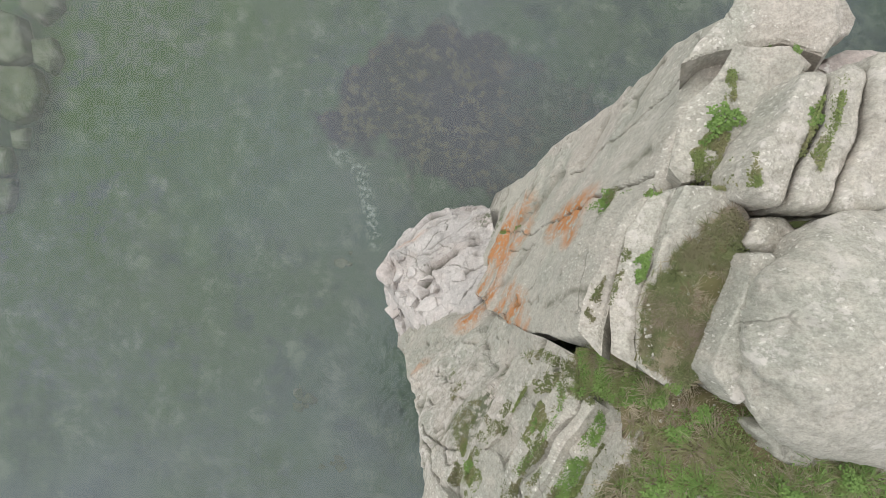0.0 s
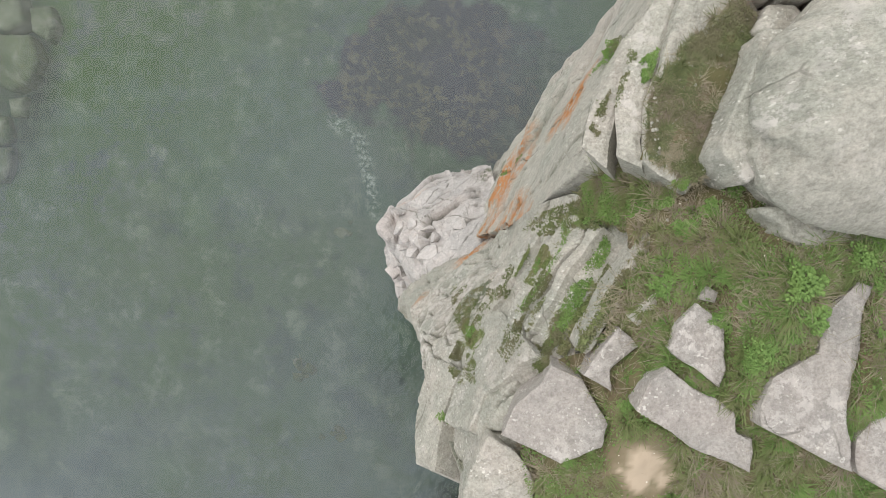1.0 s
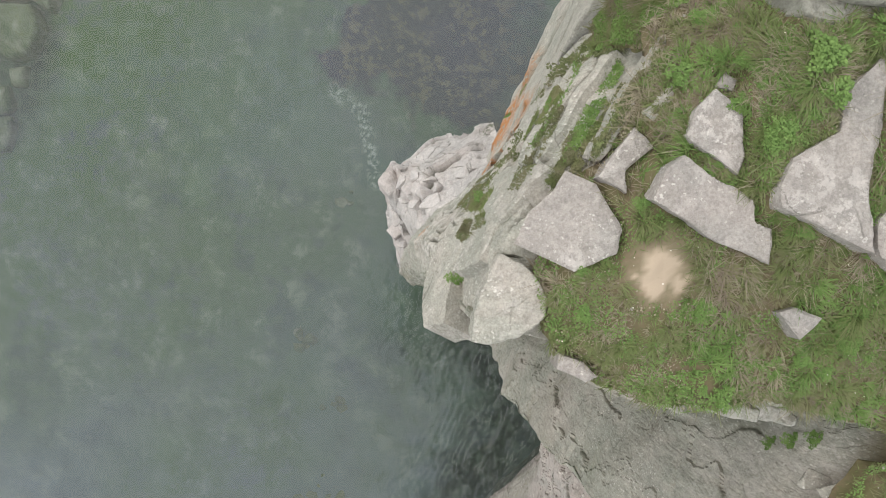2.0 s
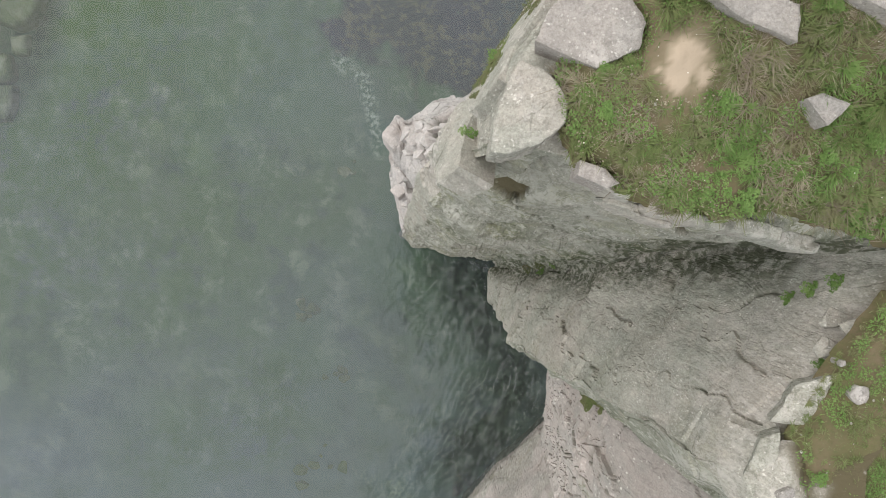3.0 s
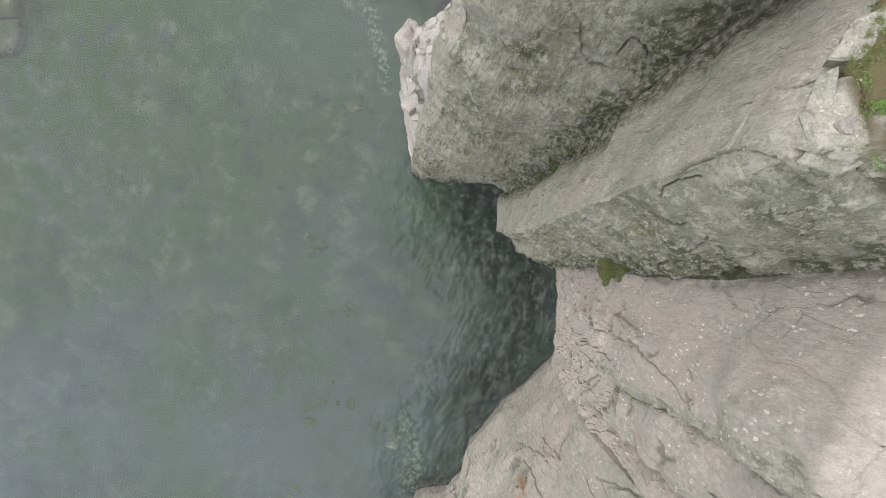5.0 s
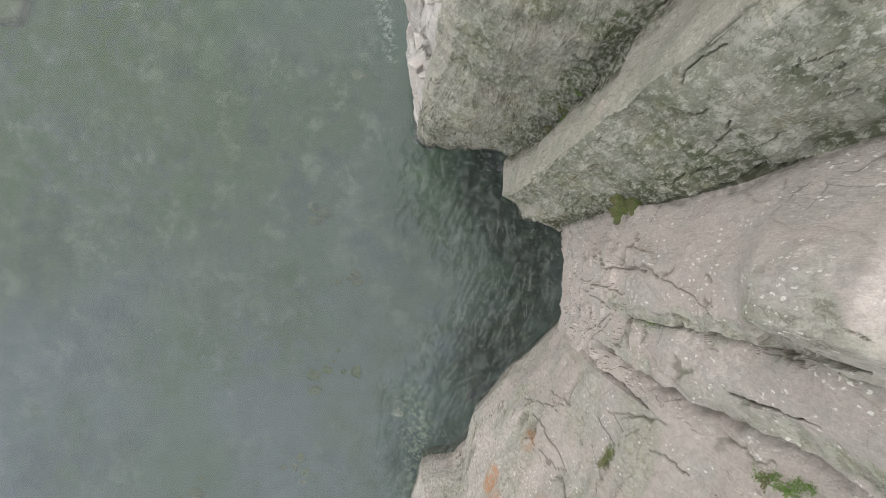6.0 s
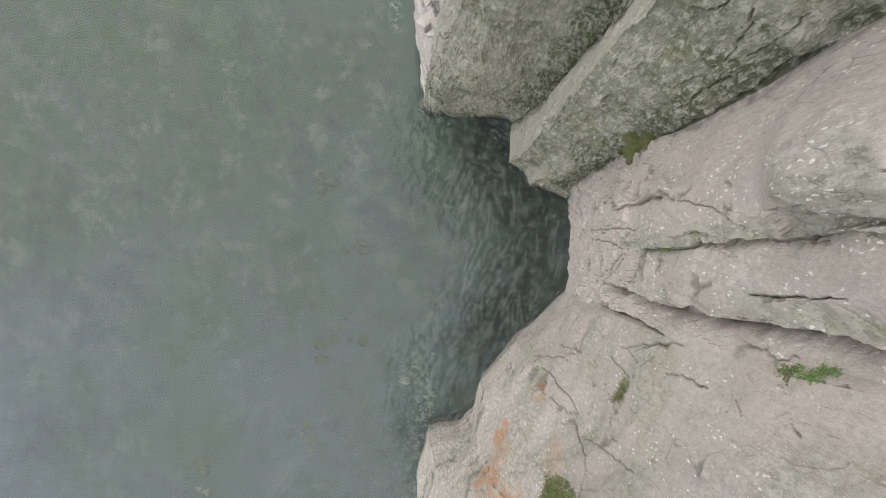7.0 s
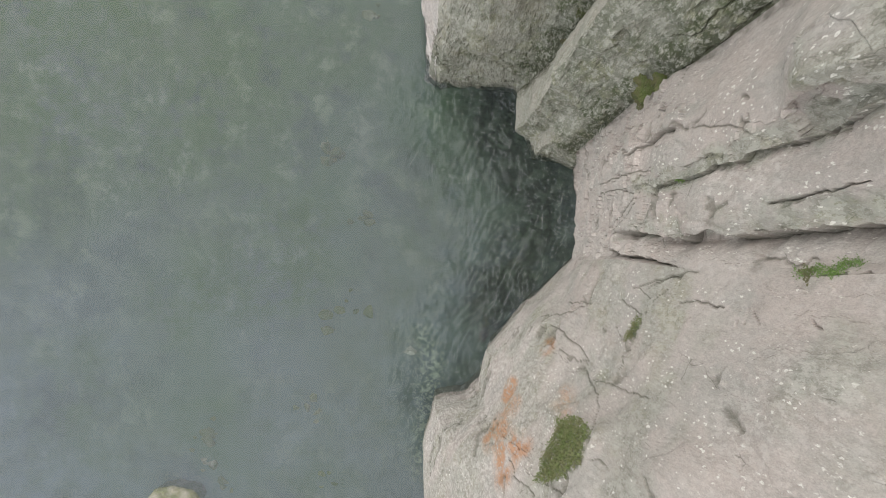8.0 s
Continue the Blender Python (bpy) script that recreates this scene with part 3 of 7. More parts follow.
    bent = p + 0.09 * np.stack([fbm(p, 0.9, 2, 71 + k) for k in range(3)], 1) + 0.03 * np.stack([fbm(p, 0.22, 2, 75 + k) for k in range(3)], 1)
    for line, width, deep, *scoop in cracks:
        r = line_distance(bent, line, nr)
        w = np.maximum(0.40 * width, 0.0014 * (62 - p[:, 2]))
        cut = np.exp(-(r / w) ** 2)
        d -= 0.7 * deep * cut * (0.15 + 0.85 * step01(p[:, 2], 30, 44))
        grime = np.maximum(grime, 0.9 * np.exp(-(r / (0.65 * w)) ** 2))
        for hollow in scoop:
            # the rock on the north side of the joint dips down to it
            mid = np.array(line, float)
            order = np.argsort(mid[:, 2])
            north = step01(bent[:, 1] - np.interp(p[:, 2], mid[order, 2], mid[order, 1]), -0.03, 0.06)
            d -= hollow * north * np.exp(-r / 0.4)
    for line, drop, reach in scarps:
        s, w = beside(bent, nr, line)
        edge = np.maximum(0.02, 0.0011 * (62 - p[:, 2]))
        d -= drop * w * step01(s, -edge, edge) * np.exp(-np.maximum(s, 0) / reach)
        grime = np.maximum(grime, 0.75 * w * np.exp(-((s - edge) / (1.3 * edge)) ** 2))
    hollow_soil = np.zeros(len(p))
    for outline, deep, earth in pockets:
        m_ = pocket_mask(bent, nr, outline, 0.03)
        d -= deep * m_
        hollow_soil = np.maximum(hollow_soil, earth * m_)
    lock = np.minimum(np.arange(nu), np.arange(nu)[::-1]) / 9.0
    d = d * np.repeat(np.clip(lock, 0, 1), nv)
    p = p + nr * d[:, None]
    masks = dict(orange=dark, moss=dark, wet=dark, pale=dark, soil=dark, tint=dark, grime=grime)
    if paint:
        masks.update(paint(p, nr, gap))
    masks["soil"] = np.maximum(masks["soil"], hollow_soil)
    # a damp dark band at the tide line
    tide = step01(2.2 + 0.8 * fbm(p, 1.5, 2, 9) - p[:, 2], 0, 1.2)
    masks["wet"] = np.clip(masks["wet"] + tide, 0, 1)
    me = mesh_from(name, p, grid_quads(nu, nv), mat, smooth=False, attrs=masks)
    return tagged(new(name, me), label, category, kind=kind)


def ball(p, c, r, squash=(1, 1, 1)):
    return np.clip(1.5 - 1.5 * np.linalg.norm((p - np.array(c)) * np.array(squash), axis=1) / r, 0, 1)


SLOT = [(2.0, -2.5, -3), (1.95, -2.4, 30), (1.85, -2.1, 40), (1.85, -1.85, 45.5), (2.0, -1.75, 47.5), (2.15, -1.75, 49.3), (2.45, -1.9, 50.4), (3.1, -2.0, 51.1), (5.0, -2.6, 50.8)]
LICHEN_EDGES = [
    [(9.0, 7.0, -3), (9.0, 7.0, 20), (8.0, 6.0, 38), (6.5, 4.4, 46), (6.0, 3.6, 49), (5.5, 2.9, 49.6)],
    [(4.6, 4.8, -3), (4.3, 3.9, 22), (4.25, 3.85, 35), (4.6, 4.0, 42), (4.7, 4.05, 47), (4.5, 3.75, 50.2), (6, 2.8, 50.6)],
    [(2.9, 1.2, -3), (2.9, 1.3, 20), (3.0, 1.1, 29), (3.15, 0.85, 37), (2.95, 0.75, 45), (3.1, 0.95, 47.5), (3.2, 0.95, 50.6), (4.6, 0.3, 51)],
    [(2.4, -0.3, -3), (2.5, 0, 24.5), (2.4, -0.5, 37), (2.35, -0.5, 44), (2.5, -0.4, 48), (2.65, -0.4, 51.3), (4.4, -0.8, 51)],
    [(1.5, -2.0, -3), (1.55, -2.1, 34), (1.7, -2.1, 41.5), (1.95, -1.85, 45.7), (2.1, -1.5, 49.5), (2.25, -1.3, 50.7), (4.2, -1.2, 50.9)],
    [(2.2, -2.3, -3), (2.2, -2.3, 38), (2.45, -1.9, 46.5), (2.6, -1.75, 49.3), (2.75, -1.6, 51), (4.4, -1.4, 50.9)],
    [(3.8, -2.4, -3), (3.8, -2.3, 40), (3.5, -2.0, 46), (3.4, -1.85, 49), (3.3, -1.8, 51.3), (4.6, -1.5, 51)],
]


def paint_lichen(p, n, gap):
    o = np.zeros(len(p))
    for c, r in (((3.05, 1.0, 45.5), 0.75), ((2.75, 0.4, 45.8), 0.6), ((2.85, 0.6, 44.5), 0.5), ((3.0, 0.75, 43.0), 0.9), ((2.7, 0.5, 33), 2.6), ((2.65, 0.3, 28), 2.6), ((1.75, -1.9, 38.5), 1.5), ((1.8, -1.6, 42), 0.9), ((1.6, -2.1, 35), 1.4), ((1.85, -1.9, 43.5), 0.8), ((1.64, -2.03, 33), 1.5), ((1.7, -1.95, 29), 1.4)):
        o = np.maximum(o, ball(p, c, r * 0.85, (1, 1, 0.32 if c[2] > 40 else 0.6)))
    o = np.clip(o * (1.0 + 0.9 * fbm(p, 0.9, 3, 41)), 0, 1)
    m = ball(p, (3.05, 0.85, 48.2), 0.5) + ball(p, (2.9, 2.0, 21), 2.2)
    m = m + 0.5 * gap * step01(p[:, 2], 40, 46)
    return dict(orange=o, moss=np.clip(m, 0, 1), pale=np.clip(0.25 + 0.5 * fbm(p, 2, 2, 42), 0, 1))


LICHEN_CRAG = cliff("lichen_crag", LICHEN_EDGES, ROCK, "pale grey limestone crag with bright orange lichen patches", (0.80, -0.60, 0.05), 0.7, 100, 0.75, blocks=(1.6, 2.2, 12.0), chip=0.16, scaly=0.3, bed=0.09, groove=0.06,
      cracks=[([(3.2, 1.2, 50.5), (3.0, 0.9, 44), (2.9, 0.6, 36), (2.75, 0.9, 25)], 0.09, 0.2), ([(4.2, 3.2, 50), (3.9, 2.6, 46), (3.75, 2.3, 40)], 0.08, 0.15), ([(3.21, 0.85, 43.92), (3.2, 0.65, 41.26), (2.87, 0.26, 40.73), (2.86, 0.02, 37.3), (2.62, -0.09, 33.84)], 0.06, 0.2)], paint=paint_lichen, kind="", category="crag")

STRATA_EDGES = [
    SLOT,
    [(1.3, -2.7, -3), (1.4, -2.7, 34), (1.5, -3.0, 43), (1.65, -2.95, 45.5), (2.0, -2.7, 49.6), (2.4, -2.7, 50.9), (3.5, -3.2, 51.3)],
    [(-0.9, -3.6, -3), (-0.7, -3.4, 23), (0.0, -4.15, 37.5), (0.5, -4.1, 43.5), (1.0, -4.05, 47.5), (1.3, -4.25, 50.9), (2.4, -4.3, 51.5)],
    [(-3.6, -6.5, -3), (-3.5, -6.9, 6), (-3.3, -7.0, 10), (-2.3, -5.4, 17.5), (-1.5, -5.0, 30), (-0.7, -5.0, 40), (-0.05, -5.25, 45.5), (0.15, -5.4, 48), (0.55, -5.4, 50.8), (1.8, -5.4, 51.3)],
    [(-2.8, -7.6, -3), (-2.8, -7.75, 4), (-2.45, -7.6, 11.5), (-1.95, -6.3, 17.5), (-1.35, -6.6, 22), (-0.85, -6.1, 31), (-0.5, -5.95, 41), (-0.3, -6.1, 46.5), (0.0, -6.4, 48.5), (0.3, -6.6, 50.7), (1.5, -6.2, 51.0)],
    [(0.0, -7.4, -3), (0.0, -8.0, 4), (-0.2, -8.1, 14.7), (0.13, -7.55, 21.6), (0.8, -7.5, 32), (1.0, -6.95, 38), (0.8, -6.75, 44), (1.25, -6.75, 49.5), (1.4, -6.8, 50.9), (2.2, -6.3, 51.2)],
    [(3.5, -7.8, -3), (3.0, -8.6, 4), (3.5, -8.6, 15), (3.35, -8.05, 23.4), (3.8, -8.05, 34), (3.7, -7.55, 38), (3.4, -7.75, 50.6), (3.6, -7.0, 51)],
    [(5.2, -9.2, -3), (4.2, -9.3, 2), (3.4, -9.3, 5), (5.0, -9.1, 18), (5.3, -9.05, 26), (5.5, -8.45, 34), (5.9, -7.95, 41), (6.4, -7.95, 45), (6.3, -8.1, 48.7), (7.5, -7.9, 50.2)],
]


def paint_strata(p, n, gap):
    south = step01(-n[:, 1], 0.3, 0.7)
    damp = line_distance(p, [(3.3, -9.2, 8), (5.2, -9.1, 20), (5.4, -8.8, 30), (5.9, -8, 42), (6.4, -8.0, 49)])
    low = step01(p[:, 2], 46, 25)
    moss = south * (0.12 + 0.55 * fbm(p, 2.4, 3, 51)) * (0.4 + 0.6 * low) + 1.3 * np.clip(1.5 - damp / 1.2 + 0.9 * fbm(p, 1.0, 3, 58), 0, 1)
    moss = moss + ball(p, (1.7, -7.1, 36.8), 1.1) + 0.8 * ball(p, (0.6, -6.7, 36.6), 0.7)
    wet = np.clip(1.3 - damp / 0.9 + 0.5 * fbm(p, 0.8, 3, 59), 0, 1)
    # shade under the overhanging rim, painted on with the damp stain
    under = line_distance(p, [(1.5, -7.0, 50.5), (2.2, -7.3, 50.4), (2.8, -7.6, 49.8), (3.6, -7.8, 49.6)])
    wet = np.maximum(wet, np.clip(1.2 - under / 0.3, 0, 1) * (0.5 + fbm(p, 0.5, 2, 55)))
    west = 1 - south
    moss = moss + 1.3 * gap * west * step01(p[:, 2], 41, 45) + 0.4 * gap
    flat = p * (1, 1, 0)
    strip = line_distance(p, [(1.97, -2.31, 48.8), (1.89, -2.57, 48.9), (1.55, -3.15, 48.8), (1.15, -3.75, 48.7)])
    patch = line_distance(flat, [(0.3, -4.4, 0), (0.6, -3.95, 0), (1.1, -3.5, 0)])
    ledge = line_distance(p, [(2.4, -2.4, 51), (1.98, -3.14, 51.0), (1.65, -3.63, 51.0)])
    grow = np.maximum(np.clip(1.3 - strip / 0.22, 0, 1), np.clip(1.3 - patch / 0.2, 0, 1) * step01(p[:, 2], 42.5, 44))
    grow = np.maximum(grow, np.clip(1.2 - ledge / 0.15, 0, 1))
    moss = moss + np.clip(grow * (1 + 0.6 * fbm(p, 0.3, 3, 60)), 0, 1)
    pale = west * ball(p, (-0.4, -4.8, 40), 4, (1, 1, 0.4)) + 0.3 * south
    rust = 0.5 * ball(p, (-1.1, -4.6, 33), 0.8) + ball(p, (1.15, -2.8, 31), 1.1, (1, 1, 0.5)) * (0.8 + 0.8 * fbm(p, 0.5, 3, 56))
    # weathered green-grey on south faces, their shade painted in with it
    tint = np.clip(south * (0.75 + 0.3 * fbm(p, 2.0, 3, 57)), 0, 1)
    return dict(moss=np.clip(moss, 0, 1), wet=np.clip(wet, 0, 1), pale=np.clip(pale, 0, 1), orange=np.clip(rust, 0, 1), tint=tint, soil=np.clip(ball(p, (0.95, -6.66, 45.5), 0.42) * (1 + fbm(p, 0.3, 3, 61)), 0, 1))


NICHE = [(0.31, -6.62, 45.51), (0.79, -6.6, 46.54), (1.24, -6.8, 46.54), (1.32, -6.96, 45.48), (1.19, -6.96, 44.1), (0.86, -6.94, 45.24), (0.53, -6.76, 45.4)]
RIM_HOLE = [(3.37, -7.73, 49.13), (3.51, -7.75, 49.48), (3.79, -7.75, 49.45), (3.99, -7.79, 48.8), (3.91, -7.77, 48.34), (3.62, -7.79, 48.44)]
RIB_JOINTS = [
    ([(2.43, -2.16, 50.5), (2.23, -2.64, 50.4), (1.93, -3.03, 50.34), (1.72, -3.38, 50.26), (1.41, -3.78, 50.31), (1.27, -4.07, 50.51)], 0.09, 0.55),
    ([(1.14, -3.84, 48.91), (1.2, -4.01, 50.17), (1.31, -4.09, 50.77), (1.39, -4.19, 51.0), (1.5, -4.4, 51.1)], 0.07, 0.4),
    ([(1.53, -3.0, 44.71), (1.2, -3.31, 47.04), (0.96, -3.76, 47.24), (0.76, -4.11, 46.86), (0.56, -4.51, 47.49)], 0.08, 0.4),
    ([(0.56, -4.57, 48.08), (0.47, -4.79, 48.44), (0.33, -4.96, 47.9), (0.14, -5.1, 46.32)], 0.05, 0.25),
    ([(1.36, -4.36, 51.02), (0.99, -4.74, 50.97), (0.75, -4.98, 50.78), (0.63, -5.19, 50.74), (0.55, -5.36, 50.75), (0.5, -5.54, 50.71)], 0.05, 0.25),
    ([(0.54, -5.44, 50.78), (0.74, -5.44, 50.91), (0.87, -5.46, 50.95)], 0.04, 0.15),
    ([(-0.25, -5.66, 46.15), (-0.1, -5.75, 47.32), (-0.04, -5.86, 47.79)], 0.04, 0.15),
    ([(-0.6, -5.03, 40.93), (-0.4, -5.14, 43.0), (-0.16, -5.04, 45.74), (-0.08, -5.16, 46.02)], 0.06, 0.3)]
BROW_JOINTS = [
    ([(1.69, -2.47, 41.75), (1.42, -2.81, 43.64), (1.54, -2.98, 44.67), (1.24, -3.35, 45.15), (0.85, -3.68, 45.14)], 0.05, 0.25),
    ([(-0.58, -5.1, 41.06), (-0.28, -4.93, 43.04), (0.08, -4.58, 44.83), (0.27, -4.47, 45.56)], 0.05, 0.2),
    ([(2.01, -1.95, 49.0), (1.97, -2.31, 48.8), (1.89, -2.57, 48.7), (1.55, -3.15, 48.5), (1.21, -3.69, 48.6), (0.8, -4.4, 48.2)], 0.13, 0.5),
    ([(-0.45, -6.4, 34.2), (0.95, -6.9, 35.2), (3.2, -7.9, 33.6)], 0.05, 0.15),
    ([(0.52, -6.73, 34.75), (1.14, -7.13, 34.59), (1.55, -7.23, 34.58)], 0.08, 0.3),
    ([(1.86, -7.56, 33.49), (2.53, -7.79, 32.23), (2.78, -7.89, 31.98)], 0.06, 0.2),
    ([(4.16, -7.7, 38.76), (4.03, -7.8, 40.8), (4.94, -7.9, 39.08), (5.71, -8.01, 39.38)], 0.1, 0.4)]
BEDDED_STEPS = [
    ([(3.9, -7.75, 49.64), (3.52, -7.73, 49.7), (3.15, -7.65, 49.87), (2.67, -7.6, 50.3), (2.42, -7.52, 50.5), (2.19, -7.4, 50.5), (2.01, -7.29, 50.45), (1.89, -7.19, 50.35)], 0.3, 1.2),
    ([(2.3, -7.45, 49.9), (1.97, -7.15, 49.6), (1.68, -6.9, 49.55), (1.48, -6.8, 49.6)], 0.2, 0.8),
    ([(5.16, -7.99, 49.6), (4.82, -7.85, 49.8), (4.35, -7.8, 50.1), (3.91, -7.7, 50.2)], 0.2, 0.7),
    ([(4.7, -7.96, 49.0), (4.33, -7.89, 49.3), (4.02, -7.82, 49.5)], 0.15, 0.6),
    ([(2.57, -7.37, 36.27), (2.08, -7.19, 37.16), (1.48, -7.1, 37.69), (0.88, -7.07, 38.52), (0.45, -6.53, 38.4)], 0.2, 0.9),
    ([(1.37, -7.02, 43.47), (1.89, -7.18, 42.63), (2.54, -7.32, 40.75), (3.36, -7.39, 37.27), (4.12, -7.82, 36.1)], 0.05, 1.0),
    ([(1.12, -6.47, 50.6), (1.0, -6.6, 49.81), (1.03, -6.61, 48.56), (0.93, -6.57, 47.29), (0.67, -6.52, 46.58)], 0.25, 0.7),
    ([(0.06, -6.27, 48.45), (0.11, -5.84, 48.57), (0.2, -5.39, 48.8), (0.4, -5.02, 48.99)], 0.2, 0.5)]
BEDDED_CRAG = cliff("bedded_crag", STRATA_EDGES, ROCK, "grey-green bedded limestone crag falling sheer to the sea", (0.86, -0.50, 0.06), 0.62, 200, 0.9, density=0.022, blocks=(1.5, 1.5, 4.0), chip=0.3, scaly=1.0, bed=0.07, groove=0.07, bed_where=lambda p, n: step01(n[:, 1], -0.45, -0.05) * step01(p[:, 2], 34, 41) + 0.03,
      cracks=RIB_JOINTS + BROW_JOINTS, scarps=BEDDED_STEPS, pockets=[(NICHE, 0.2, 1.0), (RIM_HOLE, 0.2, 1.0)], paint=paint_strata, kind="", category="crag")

FIN_EDGES = [
    STRATA_EDGES[-1],
    [(4.6, -10.2, -3), (3.2, -10.2, 2.5), (3.0, -10.2, 5), (3.9, -10.2, 15), (4.5, -10.1, 28), (5.0, -9.75, 39.5), (5.3, -9.5, 43), (5.5, -9.4, 46), (5.6, -9.6, 49.3), (7.2, -9.6, 50.4)],
    [(4.8, -11.9, -3), (3.2, -12.0, 2.5), (2.95, -12.1, 4.2), (3.2, -12.4, 9), (3.25, -12.6, 18), (3.0, -12.6, 24), (3.1, -12.5, 29), (3.35, -12.3, 35), (3.6, -12.05, 39.7), (4.05, -11.85, 45.5), (4.08, -11.8, 48.0), (4.55, -11.5, 49.8), (5.9, -11.3, 50.4)],
    [(5.0, -12.5, -3), (4.3, -12.6, 2.5), (4.4, -12.6, 4.2), (4.7, -12.95, 8.7), (4.7, -13.4, 20), (5.1, -13.5, 30), (5.2, -13.4, 36), (4.6, -12.8, 43), (4.25, -12.35, 47.5), (4.5, -12.1, 50.0), (5.8, -11.9, 50.5)],
    [(5.2, -13.6, -3), (4.85, -13.75, 5), (5.0, -13.85, 9), (5.3, -13.85, 20), (5.55, -13.8, 30), (5.6, -13.65, 37), (5.15, -13.15, 44), (4.8, -12.7, 48), (5.1, -12.45, 50.0), (6.0, -12.25, 50.4)],
    [(7.0, -13.8, -3), (6.2, -14.1, 5), (5.4, -14.3, 10), (5.9, -14.1, 28), (6.0, -13.9, 38), (5.7, -13.5, 45), (5.3, -13.0, 49), (6.2, -12.6, 50.3)],
    [(8.8, -14.6, -3), (7.8, -14.7, 4), (6.6, -14.7, 10), (6.5, -14.4, 28), (6.7, -14.6, 34), (6.9, -14.5, 40), (7.05, -14.2, 44), (7.5, -14.0, 47), (9, -13.6, 49.5)],
]


def paint_fin(p, n, gap):
    # faces turned south: weathered, and darkened in colour for their shade
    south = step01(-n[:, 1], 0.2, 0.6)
    damp = line_distance(p, [(3.3, -9.4, 5), (5.2, -9.3, 20), (5.5, -8.9, 34), (6.4, -8.2, 47)])
    # seam at the fin's foot: moss, and its dark gap put in as colour
    foot_seam = line_distance(p, [(6.4, -14.6, 10), (6.5, -14.4, 30), (6.9, -14.4, 42), (7.5, -14, 47)])
    moss = np.clip(1.2 - damp / 0.9, 0, 1) + south * (0.25 + 0.5 * fbm(p, 1.8, 3, 62)) + 1.2 * np.clip(1.1 - foot_seam / 1.5 + 1.0 * fbm(p, 1.1, 3, 63), 0, 1) * np.clip(1.5 - foot_seam / 2.0, 0, 1)
    soil = step01(p[:, 2], 49.3, 49.9) * step01(p[:, 0] + 0.3 * fbm(p, 0.5, 2, 64), 5.0, 5.4)
    return dict(moss=np.clip(moss, 0, 1), wet=np.clip(1.4 - np.minimum(damp, foot_seam) / 0.6 + 0.4 * fbm(p, 0.8, 3, 66), 0, 1), pale=np.clip(0.3 * south + 0.6 * step01(p[:, 2], 42, 49), 0, 1), soil=soil, tint=np.clip(south * 0.95 + 0.1 + 0.3 * fbm(p, 2.5, 3, 65), 0, 1))


FIN_STEPS = [
    ([(5.73, -12.64, 49.93), (5.23, -12.47, 49.88), (4.83, -12.3, 50.0), (4.46, -12.2, 49.9), (4.33, -12.1, 49.37)], 0.4, 0.4),
    ([(6.83, -13.56, 48.08), (6.54, -13.49, 47.12), (5.68, -13.22, 47.1), (4.94, -12.94, 47.32), (4.78, -12.82, 46.07)], 0.2, 0.7),
    ([(4.36, -12.15, 49.39), (4.33, -12.01, 48.53), (4.14, -11.75, 47.94), (4.14, -11.74, 46.53), (4.18, -11.7, 45.85), (4.18, -11.87, 44.18)], 0.1, 0.5),
    ([(7.32, -14.1, 46.09), (7.08, -14.14, 44.15), (6.74, -13.96, 41.73), (6.26, -13.78, 40.09), (5.75, -13.72, 38.52), (5.29, -13.68, 36.18)], 0.3, 1.0)]
FIN_JOINTS = [
    ([(4.96, -9.88, 37.39), (5.01, -10.04, 38.8), (4.89, -10.13, 40.54)], 0.05, 0.3),
    ([(4.67, -10.78, 46.48), (4.7, -10.76, 47.84), (4.73, -10.8, 48.51), (4.84, -10.88, 49.24)], 0.04, 0.12),
    ([(4.24, -12.36, 42.77), (4.12, -12.11, 43.4), (4.19, -12.03, 44.62), (4.24, -12.08, 45.46)], 0.04, 0.15),
    ([(5.26, -13.33, 43.36), (5.77, -13.36, 41.36), (5.92, -13.58, 39.92)], 0.05, 0.2),
    ([(5.45, -13.16, 46.94), (5.5, -13.01, 47.54), (5.46, -12.97, 47.9)], 0.05, 0.25),
    ([(5.95, -13.38, 46.51), (6.16, -13.38, 46.73), (6.38, -13.45, 46.92)], 0.05, 0.2),
    ([(6.07, -13.5, 46.07), (6.26, -13.45, 46.56), (6.38, -13.45, 46.92)], 0.04, 0.2),
    ([(6.02, -13.61, 40.07), (6.26, -13.63, 40.69), (6.38, -13.61, 41.87), (6.19, -13.69, 44.12)], 0.06, 0.3),
    ([(5.65, -13.74, 33.85), (6.05, -14.11, 35.26), (6.0, -14.12, 37.75), (6.18, -14.14, 39.21)], 0.06, 0.3),
    ([(6.6, -14.5, 20), (6.65, -14.5, 32), (7.0, -14.35, 42), (7.6, -13.95, 47)], 0.2, 0.35)]
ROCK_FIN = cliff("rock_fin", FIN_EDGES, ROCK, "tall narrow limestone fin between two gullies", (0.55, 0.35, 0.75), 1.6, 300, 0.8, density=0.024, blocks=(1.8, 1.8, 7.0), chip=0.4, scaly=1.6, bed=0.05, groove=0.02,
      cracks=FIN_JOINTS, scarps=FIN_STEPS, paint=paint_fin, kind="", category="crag")

